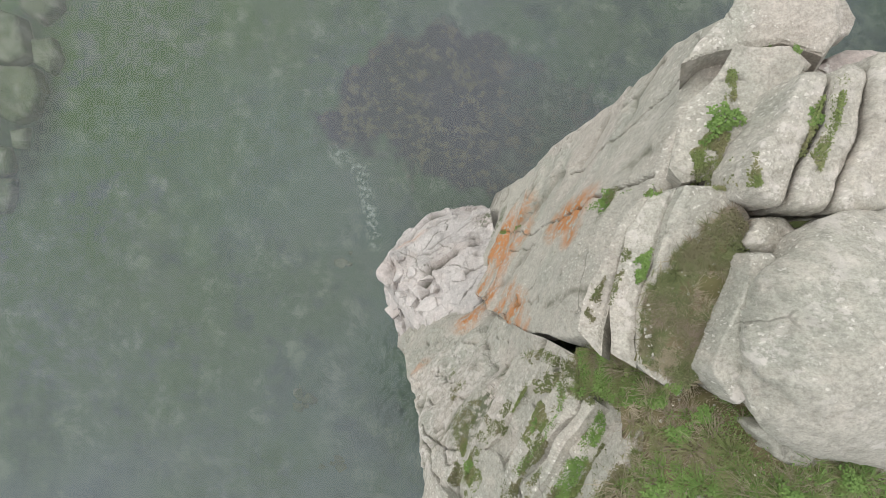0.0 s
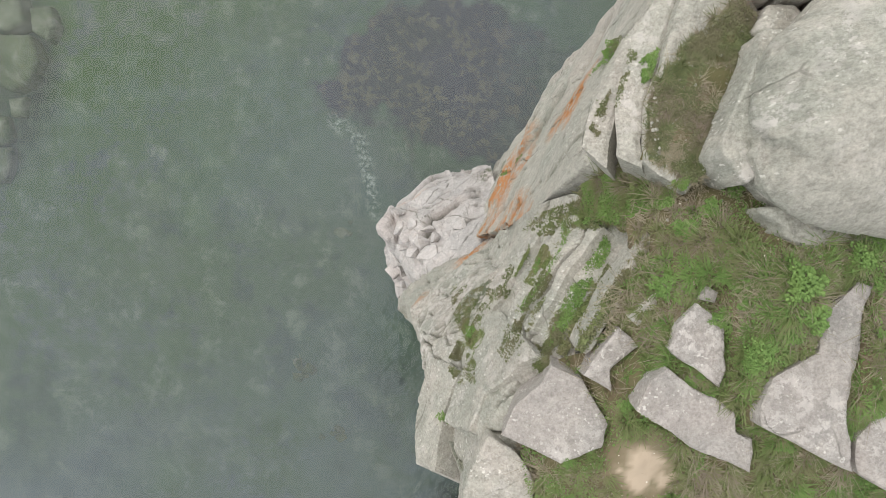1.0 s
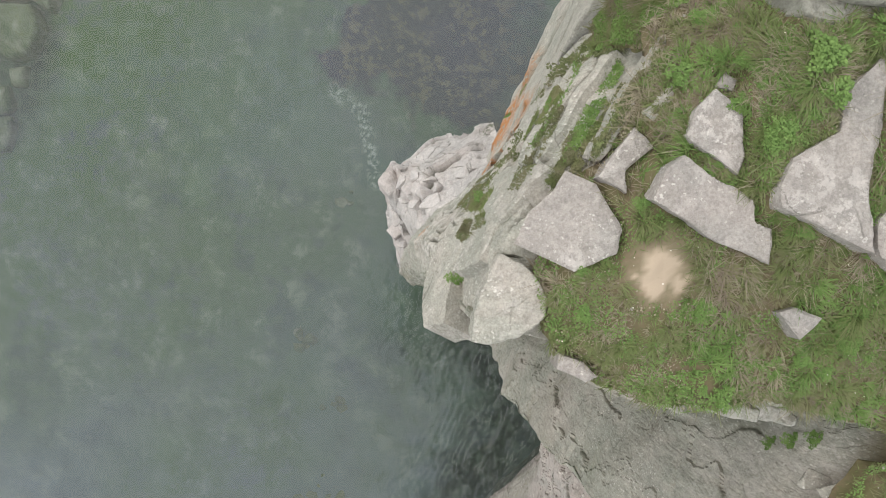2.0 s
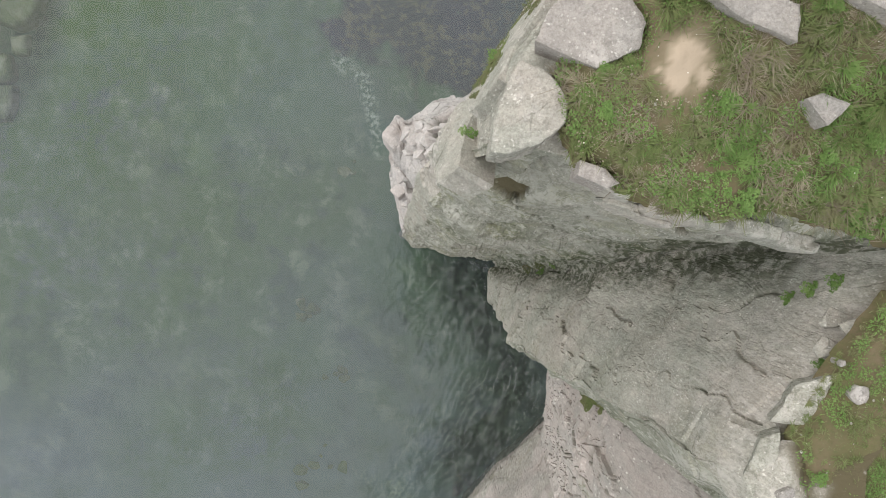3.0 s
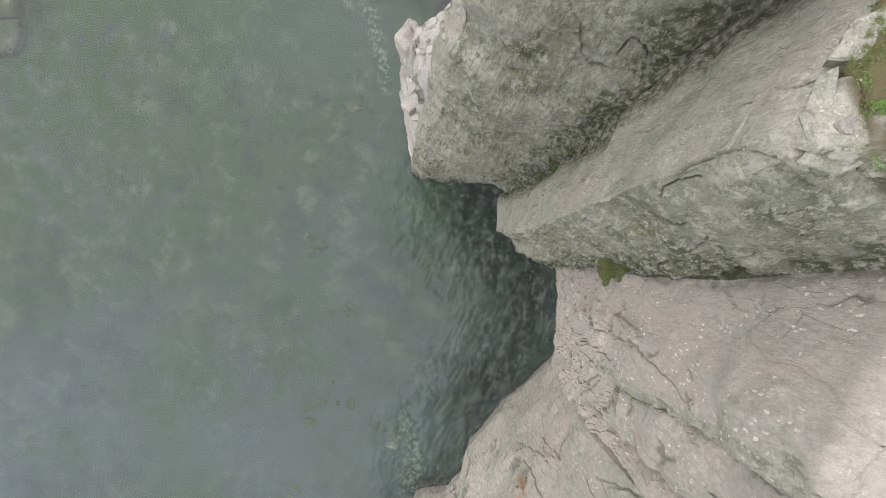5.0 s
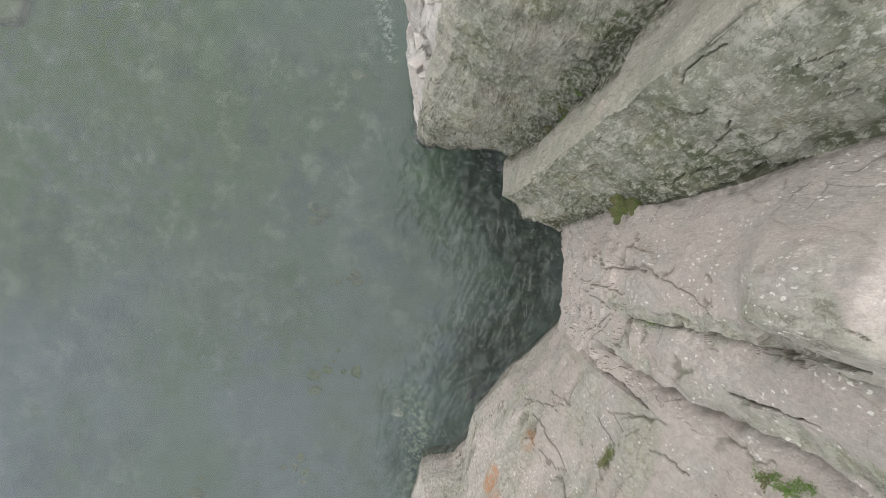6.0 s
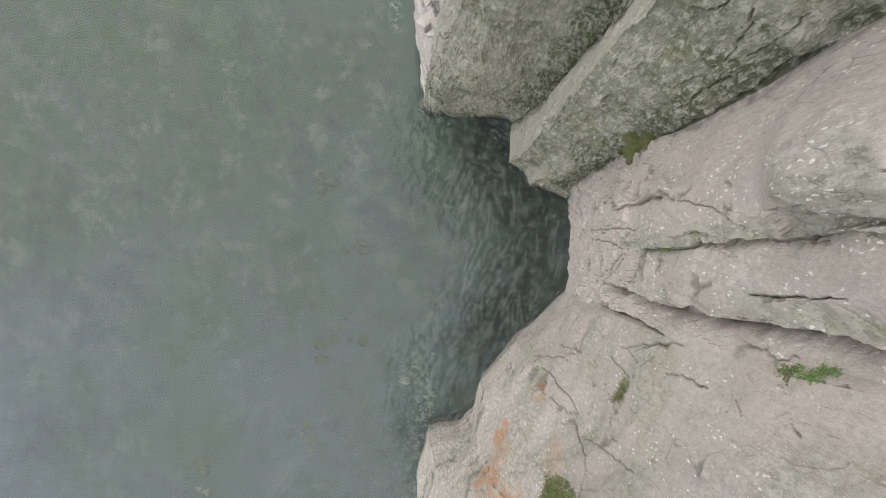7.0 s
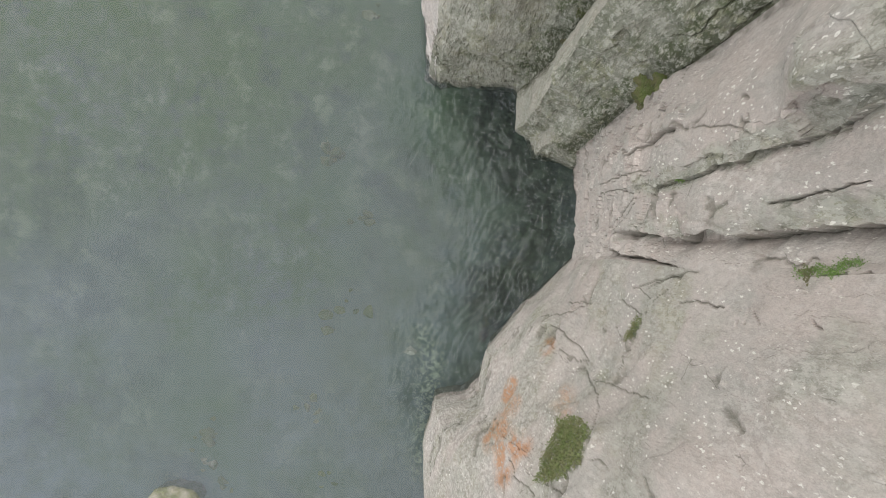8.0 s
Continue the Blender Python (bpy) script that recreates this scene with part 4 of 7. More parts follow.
WALL_EDGES = [
    FIN_EDGES[-1],
    [(9.0, -15.3, -3), (8.0, -15.3, 4), (6.95, -15.3, 11), (6.3, -15.2, 24), (6.3, -15.3, 35), (6.6, -15.2, 41), (6.5, -15.2, 45), (6.7, -15.2, 48), (8.5, -15, 49.5)],
    [(9.0, -16.6, -3), (8.0, -16.6, 4), (6.95, -16.6, 11), (5.9, -16.7, 24), (5.85, -16.9, 35), (5.9, -17.0, 42), (5.0, -17.0, 45.0), (5.1, -16.9, 49), (7.5, -16.6, 50)],
    [(8.9, -18.0, -3), (7.9, -18, 4), (6.8, -18.1, 11), (5.85, -18.3, 26), (5.85, -18.5, 35), (5.95, -18.3, 42), (4.85, -17.9, 45.0), (5.15, -18.1, 48.5), (7.2, -18, 50)],
    [(8.9, -18.9, -3), (7.8, -18.9, 4), (6.75, -18.9, 11), (5.9, -19.0, 26.4), (6.0, -19.0, 35), (6.3, -18.8, 43), (5.9, -18.6, 46.9), (6.0, -18.5, 49.5), (8, -18.6, 50)],
    [(8.9, -20.3, -3), (7.7, -20.3, 4), (6.75, -20.3, 10), (5.8, -20.4, 26), (5.8, -20.8, 34), (6.15, -20.7, 39.6), (6.2, -20.2, 45.8), (6.4, -20.2, 49), (8, -20.2, 50)],
    [(8.9, -20.9, -3), (7.7, -20.9, 4), (6.8, -20.9, 10), (5.6, -21.0, 26), (6.0, -21.2, 34), (6.4, -21.1, 40), (6.6, -20.9, 45.8), (6.7, -20.9, 49), (8, -20.9, 50)],
    [(8.6, -22.0, -3), (7.3, -22.2, 4.5), (6.6, -22.2, 9.3), (5.5, -22.0, 26), (5.9, -22.3, 35), (6.4, -22.4, 41.4), (6.6, -22.2, 45), (6.9, -22, 49), (8.5, -22, 50)],
]


WALL_STAIN = [(6.01, -18.56, 38.03), (5.97, -18.72, 35.55), (5.95, -18.69, 29.09), (5.96, -19.18, 29.04), (6.0, -19.33, 34.24), (6.35, -18.9, 36.63), (6.47, -18.87, 39.46)]


def paint_wall(p, n, gap):
    s = 0.5 + 0.7 * fbm(p, 1.5, 3, 81)
    j = line_distance(p, [(6.6, -18.9, 30), (6.3, -18.8, 43), (6.0, -18.6, 47)])
    k = line_distance(p, [(5.6, -21.0, 22), (6.1, -21.1, 34), (6.7, -20.95, 47)])
    # bands beside the joints and a recess whose shade is greyed into the colour
    side = np.minimum(line_distance(p, [(6.1, -18.7, 28), (6.3, -18.6, 40), (6.1, -18.4, 48)]), line_distance(p, [(6.0, -20.6, 28), (6.4, -20.7, 38), (6.7, -20.7, 48)]))
    side = np.minimum(side, line_distance(p, [(5.0, -17.8, 45), (5.3, -18.2, 49)]) * 0.6)
    tint = np.clip(1.25 - side / 0.45 + 0.5 * fbm(p, 0.8, 3, 82), 0, 0.8)
    green = ball(p, (6.4, -14.6, 28), 1.2, (1, 1, 0.5))
    # shade of the deep gap beside the fin, darkened into the wall's colour
    seam = line_distance(p, FIN_EDGES[-1])
    tint = np.maximum(tint, 0.85 * pocket_mask(p, n, WALL_STAIN, 0.12))
    return dict(moss=np.clip(0.5 - np.minimum(j, k) / 0.3 + green + 0.5 * (tint - 0.3) * fbm(p, 0.6, 3, 83), 0, 0.9), pale=np.clip(s * 0.6, 0, 1), tint=tint, wet=np.clip(1.3 - seam / 0.3 + 0.4 * fbm(p, 0.7, 3, 84), 0, 1))


WALL_PLATE = [(6.11, -16.26, 30.47), (5.94, -16.46, 33.89), (5.94, -16.78, 34.94), (5.83, -17.02, 34.26), (5.9, -17.13, 30.32), (5.96, -16.64, 28.64)]
WALL_GROOVE = [(5.9, -17.98, 42.5), (5.4, -18.05, 44.6), (5.25, -18.24, 46.05), (5.5, -18.41, 46.68), (5.81, -18.54, 47.3), (5.96, -18.64, 47.94), (5.94, -18.72, 46.87), (5.94, -18.79, 45.59), (6.18, -18.9, 43.8), (6.28, -18.81, 42.52)]
WALL_STEPS = [
    ([(6.69, -21.31, 47.5), (6.66, -21.17, 45.33), (6.71, -21.11, 43.79), (6.51, -21.14, 42.47), (6.38, -21.14, 40.69), (6.2, -21.21, 38.59), (5.95, -21.0, 36.71), (6.01, -21.2, 33.19), (5.84, -21.01, 30.96), (5.79, -20.81, 28.74), (5.85, -20.6, 24)], 0.95, 0.5),
    ([(6.75, -22.1, 48), (6.64, -22.18, 45.57), (6.55, -22.22, 43.83), (6.44, -22.35, 41.96), (6.35, -22.37, 40.75), (6.17, -22.4, 38.66), (5.94, -22.41, 35.8), (5.84, -22.21, 33.78), (5.66, -21.93, 30.26), (5.5, -21.61, 25.36), (5.6, -21.4, 21)], 0.7, 0.6),
    ([(6.5, -18.7, 49.5), (6.28, -18.86, 41.52), (6.21, -18.86, 40.35), (6.31, -18.84, 38.56), (6.17, -18.96, 36.04), (5.85, -19.05, 33.2), (6.02, -18.95, 30.75), (5.95, -18.83, 28.66)], 0.35, 0.4),
    ([(5.83, -17.02, 34.5), (5.9, -17.13, 30.32), (6.0, -17.2, 26)], 0.15, 0.4)]
WALL_JOINTS = [
    ([(5.81, -19.2, 28.01), (5.78, -19.7, 26.22), (5.85, -20.26, 24.16), (6.2, -20.78, 19.86)], 0.14, 0.5),
    ([(6.5, -18.31, 18.29), (5.79, -18.65, 25.66), (5.81, -19.03, 27.72)], 0.08, 0.3),
    ([(6.0, -17.9, 20.0), (5.85, -18.1, 27.0), (5.95, -18.2, 30.5)], 0.06, 0.2),
    ([(6.26, -15.24, 32.8), (6.48, -14.73, 33.16), (6.48, -14.46, 33.72)], 0.05, 0.2),
    ([(6.11, -16.26, 30.47), (6.08, -15.95, 31.43), (6.14, -15.63, 31.88)], 0.07, 0.25),
    ([(5.84, -17.37, 35.59), (5.92, -17.71, 37.69), (6.02, -18.06, 39.59), (6.1, -18.56, 40.64)], 0.04, 0.12),
    ([(5.94, -18.88, 28.7), (5.85, -19.5, 28.0), (5.78, -20.32, 26.0), (5.93, -21.23, 22.6)], 0.08, 0.3),
    ([(5.07, -17.82, 48.46), (5.22, -17.92, 48.7), (5.45, -18.0, 48.82)], 0.05, 0.2),
    ([(6.21, -20.43, 40.73), (6.31, -20.43, 41.61), (6.28, -20.33, 42.98), (6.26, -20.26, 44.44), (6.3, -20.27, 45.38)], 0.05, 0.3),
    ([(6.77, -14.63, 42.9), (6.68, -14.95, 43.22)], 0.07, 0.3),
    ([(5.18, -18.17, 44.7), (5.44, -18.31, 44.44)], 0.05, 0.2)]
SEA_WALL = cliff("tan_sea_wall", WALL_EDGES, TAN, "smooth tan limestone sea wall with long joints", (0.2, 0.93, 0.25), 2.3, 400, 0.7, density=0.024, blocks=(3.0, 2.4, 16.0), chip=0.35, scaly=0.1, bed=0.05, groove=0.02, spall=0.035, knobs=0.3,
      cracks=WALL_JOINTS, scarps=WALL_STEPS, pockets=[(WALL_PLATE, -0.2, 0), (WALL_GROOVE, 0.35, 0)], paint=paint_wall)

SOUTH_EDGES = [
    WALL_EDGES[-1],
    [(7.0, -23.6, -3), (5.6, -24.1, 4), (4.8, -24.3, 15), (4.7, -24.6, 26), (5.0, -25.0, 31.5), (5.8, -23.9, 39.7), (6.1, -23.6, 43), (6.4, -23.6, 48), (8.5, -23.6, 50)],
    [(4.6, -25.6, -3), (3.5, -26.1, 3), (3.2, -26.2, 15), (3.5, -26.2, 22.4), (4.1, -26.8, 26.6), (4.2, -26.8, 33), (4.15, -26.9, 39), (4.4, -26.6, 42), (5.1, -25.6, 46), (5.7, -25.3, 49.5), (7.5, -25.2, 52)],
    [(1.6, -28.9, -3), (0.6, -29.5, 4), (0.9, -29.6, 12), (1.0, -29.6, 18), (2.2, -29.0, 28), (2.6, -28.5, 33), (3.4, -27.8, 40), (4.6, -27.2, 46), (5.4, -26.9, 49.5), (7.5, -26.8, 52)],
    [(0.5, -31.6, -3), (-0.1, -32.1, 4.6), (0, -31.8, 14), (0.1, -31.5, 22.3), (1.0, -31.2, 30), (2.0, -31, 38), (3.5, -30.5, 46), (4.5, -30.2, 50), (7.3, -30, 52)],
    [(-1.0, -32.9, -3), (-0.9, -32.7, 6), (-0.9, -32.4, 14), (-0.5, -32.2, 22), (0.6, -32.4, 30), (1.8, -32.4, 38), (3.3, -32.4, 46), (4.4, -32.2, 50), (7.3, -32, 52)],
    [(-3.3, -33.4, -3), (-3.3, -33.4, 5), (-3.0, -33.6, 9), (-1.5, -33.6, 20), (0, -33.8, 30), (1.5, -34, 40), (3, -34, 46), (4.2, -34, 50), (7.3, -34, 52)],
    [(-4.2, -37, -3), (-4.2, -37, 6), (-3, -38, 20), (-1, -39, 36), (2, -40, 46), (4, -40, 50), (7.3, -40, 52)],
    [(-4, -80, -3), (-4, -80, 6), (-3, -80, 20), (-1, -80, 36), (2, -80, 46), (4, -80, 50), (7.3, -80, 52)],
]


MOSS_BED = [(2.33, -29.01, 28.58), (2.62, -28.51, 30.44), (2.69, -28.21, 32.48), (2.56, -28.47, 33.65), (2.29, -29.01, 33.96), (2.04, -29.37, 34.17), (1.8, -30.14, 33.11), (1.2, -31.15, 31.22), (1.25, -30.99, 30.08), (1.46, -30.47, 29.4), (1.76, -29.75, 29.38)]


def paint_south(p, n, gap):
    o = np.zeros(len(p))
    for c, r, k in (((3.06, -26.86, 19.9), 0.75, 0.8), ((1.05, -29.7, 18.0), 1.0, 1.0), ((0.25, -31.3, 20.8), 1.5, 0.8), ((0.3, -31.3, 25.0), 1.3, 0.9), ((0.95, -30.7, 26.2), 0.8, 0.7), ((0.1, -32.1, 25.6), 1.1, 0.8), ((2.75, -28.45, 26.9), 0.9, 0.3), ((0.94, -30.0, 21.1), 0.9, 0.6), ((2.7, -28.6, 28.6), 0.7, 0.3)):
        o = np.maximum(o, k * ball(p, c, r, (1, 1, 0.45)))
    o = np.clip(o * (0.9 + 0.9 * fbm(p * (1, 1, 0.35), 0.5, 3, 91)), 0, 0.75)
    m = 0.8 * pocket_mask(p + 0.1 * np.stack([fbm(p, 0.6, 2, 94), fbm(p, 0.6, 2, 96), fbm(p, 0.6, 2, 98)], 1), n, MOSS_BED, 0.1) + ball(p, (5.0, -24.8, 31.2), 0.9)
    return dict(orange=o, moss=np.clip(m, 0, 1), pale=np.clip(0.3 + 0.4 * fbm(p, 2.5, 3, 93) + 0.7 * step01(p[:, 0] + 0.4 * fbm(p, 1.5, 3, 97), 3.6, 1.8) * step01(p[:, 2], 33, 24), 0, 1), tint=np.clip(0.25 + 0.7 * fbm(p, 3.0, 3, 95), 0, 0.5))


SOUTH_JOINTS = [
    ([(3.6, -25.89, 17.89), (3.85, -26.02, 21.3), (4.06, -26.28, 24.2), (4.16, -26.72, 26.06), (3.94, -27.2, 26.44), (3.73, -27.5, 28.48), (3.55, -27.54, 30.86), (3.4, -27.89, 31.95), (2.95, -28.2, 33.02), (2.51, -28.52, 33.88), (2.31, -28.99, 34.06)], 0.1, 0.4),
    ([(3.41, -26.69, 22.07), (3.55, -26.95, 23.85), (3.85, -26.92, 25.26), (4.16, -26.72, 26.06)], 0.09, 0.3),
    ([(3.77, -27.4, 28.32), (4.17, -27.04, 31.36), (4.13, -26.66, 35.97)], 0.05, 0.2),
    ([(0.36, -31.49, 26.17), (0.41, -31.83, 27.7), (0.82, -31.6, 29.65), (0.94, -31.73, 30.56)], 0.08, 0.3),
    ([(2.31, -29.07, 34.36), (2.6, -29.06, 34.92), (2.79, -29.01, 35.85)], 0.06, 0.2),
    ([(4.86, -25.0, 28.54), (4.78, -25.41, 30.37), (4.54, -26.11, 31.17), (4.41, -26.5, 30.87)], 0.04, 0.1),
    ([(5.25, -23.29, 29.81), (5.54, -22.77, 32.15), (5.89, -22.5, 34.52)], 0.12, 0.4),
    ([(4.68, -24.6, 17.63), (4.83, -24.29, 23.49), (4.91, -24.08, 23.52)], 0.06, 0.2),
    ([(5.18, -23.79, 28.26), (5.15, -24.02, 29.7), (5.16, -24.18, 31.44)], 0.07, 0.2),
    ([(5.59, -23.49, 34.77), (5.84, -23.37, 36.92), (5.93, -23.43, 37.69)], 0.05, 0.2),
    ([(6.05, -23.38, 39.18), (5.83, -23.94, 39.29)], 0.08, 0.3),
    ([(5.44, -23.09, 31.62), (5.76, -22.61, 33.32), (5.86, -22.44, 34.78), (5.95, -22.35, 35.78)], 0.12, 0.4),
    ([(5.33, -23.13, 30.17), (5.41, -23.51, 32.14), (5.15, -24.47, 31.85), (4.86, -25.46, 31.12)], 0.07, 0.3),
    ([(5.44, -23.55, 32.47), (5.64, -23.1, 33.52)], 0.05, 0.2),
    ([(5.9, -23.77, 39.74), (6.07, -23.32, 39.73)], 0.05, 0.2), ([(5.84, -23.42, 37.29), (5.95, -23.36, 38.05)], 0.05, 0.2),
    ([(6.21, -23.29, 43.09), (6.09, -23.51, 43.59)], 0.05, 0.2), ([(6.07, -23.3, 40.03), (5.97, -23.65, 40.64)], 0.04, 0.15),
    ([(3.49, -25.73, 14.19), (4.16, -25.22, 18.37), (4.67, -24.56, 22.11)], 0.05, 0.15)]
SOUTH = cliff("south_buttress", SOUTH_EDGES, TAN, "broad pinkish-tan limestone buttress with rust lichen", (0.3, 0.7, -0.5), 2.6, 500, 0.75, density=0.026, blocks=(3.5, 3.5, 11.0), chip=0.35, scaly=0.1, bed=0.05, groove=0.02, coarse=1, spall=0.035, nv=310,
      cracks=SOUTH_JOINTS, paint=paint_south)


# ---- loose rocks ----
def rock_mesh(name, outline, z, depth, mat, tilt=(0, 0), rounding=0.12, seed=0, bulge=0.0, wild=1.0, paint=None, flare=0.1, shrink=1.0):
    o = np.array(outline, float)
    c = o.mean(0)
    span = np.ptp(o, axis=0).max()
    na, nr, nw = (48, 10, 6) if span < 0.45 else (96, 20, 9) if span < 1.2 else (150, 32, 12)
    th = np.linspace(-math.pi, math.pi, na, endpoint=False)
    rad = np.zeros(na)
    for a, b in zip(o, np.roll(o, -1, 0)):
        e, f = a - c, b - a
        dx, dy = np.cos(th), np.sin(th)
        den = dx * f[1] - dy * f[0]
        den = np.where(np.abs(den) < 1e-9, 1e-9, den)
        t = (e[0] * f[1] - e[1] * f[0]) / den
        u = (e[0] * dy - e[1] * dx) / den
        rad = np.where((u >= -1e-6) & (u <= 1 + 1e-6) & (t > 0), np.maximum(rad, t), rad)
    rad = np.where(rad == 0, np.roll(rad, 1), rad)
    for _ in range(2):
        rad = rad * 0.5 + (np.roll(rad, 1) + np.roll(rad, -1)) * 0.25
    rad = rad * shrink
    size = rad.mean()
    s = np.concatenate([np.linspace(0, 1, nr) ** 0.75, np.ones(nw)])
    w = np.concatenate([np.zeros(nr), np.linspace(0.03, 1, nw)])
    S, T = np.meshgrid(s, th, indexing="xy")
    W = np.meshgrid(w, th, indexing="xy")[0]
    R = rad[:, None] * S * (1 + flare * W)
    x, y = c[0] + R * np.cos(T), c[1] + R * np.sin(T)
    k = np.clip((S * rad[:, None] - (rad[:, None] - rounding)) / rounding, 0, 1)
    zz = z + tilt[0] * (x - c[0]) + tilt[1] * (y - c[1]) - rounding * (1 - np.sqrt(np.maximum(1 - 0.96 * k * k, 0))) * (1 - 0 * W)
    zz = zz + bulge * (1 - S * S) - W * depth
    p = np.stack([x.ravel(), y.ravel(), zz.ravel()], 1)
    a = min(size, 1.0)
    d = np.stack([fbm(p, 0.9 * a, 3, seed + q) for q in range(3)], 1) * 0.035 * a * wild
    d += np.stack([fbm(p, 0.16, 3, seed + 5 + q) for q in range(3)], 1) * 0.012 * wild
    o1, e1 = facets(p + d * 2, (0.75 * a, 0.75 * a, 0.75 * a), seed + 20)
    o2, e2 = facets(p + d * 3, (0.26 * a, 0.26 * a, 0.26 * a), seed + 21)
    out = np.stack([np.cos(T).ravel() * np.clip(S.ravel() * 2 - 1, 0, 1), np.sin(T).ravel() * np.clip(S.ravel() * 2 - 1, 0, 1), 1 - 0.8 * (W.ravel() > 0)], 1)
    d += out * ((0.045 * o1 + 0.014 * o2) * a * wild)[:, None]
    joint = np.exp(-(fbm(p, 0.8, 3, seed + 9) / 0.035) ** 2) * step01(fbm(p, 1.2, 2, seed + 10), 0.05, 0.3)
    d[:, 2] -= 0.006 * joint * wild * a
    p = p + d
    attrs = dict(pale=np.clip(0.35 + 0.9 * fbm(p, 0.6, 3, seed + 14), 0, 1))
    if paint:
        attrs.update(paint(p))
    return mesh_from(name, p, grid_quads(na, nr + nw, True), mat, attrs=attrs)


def bar_mesh(name, a, b, width, depth, seed, mat, wild=1.0):
    """A long upturned bed: a rough bar with its top face from a to b."""
    a, b = Vector(a), Vector(b)
    way = (b - a).normalized()
    side = way.cross(Vector((0, 0, 1))).normalized()
    up = side.cross(way).normalized()
    n = max(24, int((b - a).length / 0.035))
    prof = [(-0.5, -1.0), (-0.52, -0.5), (-0.5, -0.12), (-0.44, -0.03), (-0.36, 0.0)] + [(-0.36 + 0.09 * k, 0.0) for k in range(1, 9)] + [(0.44, -0.03), (0.5, -0.12), (0.52, -0.5), (0.5, -1.0)]
    t = np.linspace(0, 1, n)
    taper = np.clip(np.minimum(t, 1 - t) / 0.10, 0, 1) ** 0.6
    line = np.array(a)[None] + t[:, None] * np.array(b - a)[None]
    wide = width * (0.75 + 0.25 * taper) * (1 + 0.22 * fbm(line, 0.5, 3, seed))
    g = np.zeros((n, len(prof), 3))
    for k, (u, v) in enumerate(prof):
        g[:, k] = line + np.array(side)[None] * (u * wide)[:, None] + np.array(up)[None] * (v * depth - 0.05 * (1 - taper))[:, None]
    for end in (0, -1):
        g[end] = g[end].mean(0) + (g[end] - g[end].mean(0)) * 0.6 - np.array(up)[None] * 0.25
    p = g.reshape(-1, 3)
    o, e = facets(p, (0.5, 0.5, 0.5), seed + 3)
    d = np.array(up)[None] * (0.05 * o * wild - 0.03 * np.exp(-(e / 0.05) ** 2))[:, None]
    d += np.stack([fbm(p, 0.2, 3, seed + 5 + q) for q in range(3)], 1) * 0.014
    return mesh_from(name, p + d, grid_quads(n, len(prof)), mat, attrs=dict(pale=np.clip(0.4 + 0.6 * fbm(p, 0.6, 2, seed + 9), 0, 1)))


def plate_mesh(name, outline, z, thick, mat, tilt=(0, 0), seed=0, step=0.035, lift=0.0, relief=1.0, rounding=0.05, paint=None):
    """A slab with sharp broken edges on the plane through z with that slope."""
    o = np.array(outline, float)
    c = o.mean(0)
    slope = np.array(tilt, float) + 1e-4
    n = np.array([-slope[0], -slope[1], 1.0])
    n /= np.linalg.norm(n)
    ax = np.array([slope[1], -slope[0], 0.0])
    ax /= np.linalg.norm(ax) + 1e-9
    ay = np.cross(n, ax)
    base = np.array([c[0], c[1], z])
    spot = np.stack([o[:, 0], o[:, 1], z + (o - c) @ slope], 1) - base
    flat = np.stack([spot @ ax, spot @ ay], 1)
    poly = [tuple(q) for q in flat]
    # ragged outline on the way round
    us, vs = np.arange(flat[:, 0].min() - 3 * step, flat[:, 0].max() + 3 * step, step), np.arange(flat[:, 1].min() - 3 * step, flat[:, 1].max() + 3 * step, step)
    gu, gv = np.meshgrid(us, vs, indexing="ij")
    u, v = gu.ravel(), gv.ravel()
    d = rim_distance(poly, u, v)
    d = np.where(inside(poly, u, v), d, -d)
    ru, rv = to_rim(poly, u, v)
    out = d < 0
    u, v = np.where(out, ru, u), np.where(out, rv, v)
    flat_p = np.stack([u, v, 0 * u + seed], 1)
    rag = 0.035 * fbm(flat_p, 0.5, 3, seed) * (d < step)
    h = lift - 0.7 * rounding * (1 - step01(d, 0, rounding)) - np.where(d < -1.1 * step, thick, 0)
    h = h + relief * (0.05 * flakes(flat_p, 0.8, 4, seed + 3) + 0.03 * fbm(flat_p, 0.9, 2, seed + 5) + 0.010 * fbm(flat_p, 0.18, 3, seed + 4)) * (d > -step)
    p = base + (u + rag)[:, None] * ax + (v + rag)[:, None] * ay + h[:, None] * n
    f = grid_quads(len(us), len(vs))
    f = f[(d[f] > -2.6 * step).all(1)]
    used = np.unique(f)
    back = np.zeros(len(p), np.int64)
    back[used] = np.arange(len(used))
    p = p[used]
    attrs = dict(pale=np.clip(0.3 + 0.6 * fbm(p, 0.8, 3, seed + 9), 0, 1))
    if paint:
        attrs.update(paint(p))
    return mesh_from(name, p, back[f], mat, smooth=False, attrs=attrs)


def plate(name, label, parent, outline, z, tilt, thick, seed, lift=0.2, **kw):
    """A bed of rock lying on its crag."""
    return part(name, plate_mesh(name, outline, z, thick, ROCK, tilt, seed, lift=lift, **kw), parent, label)


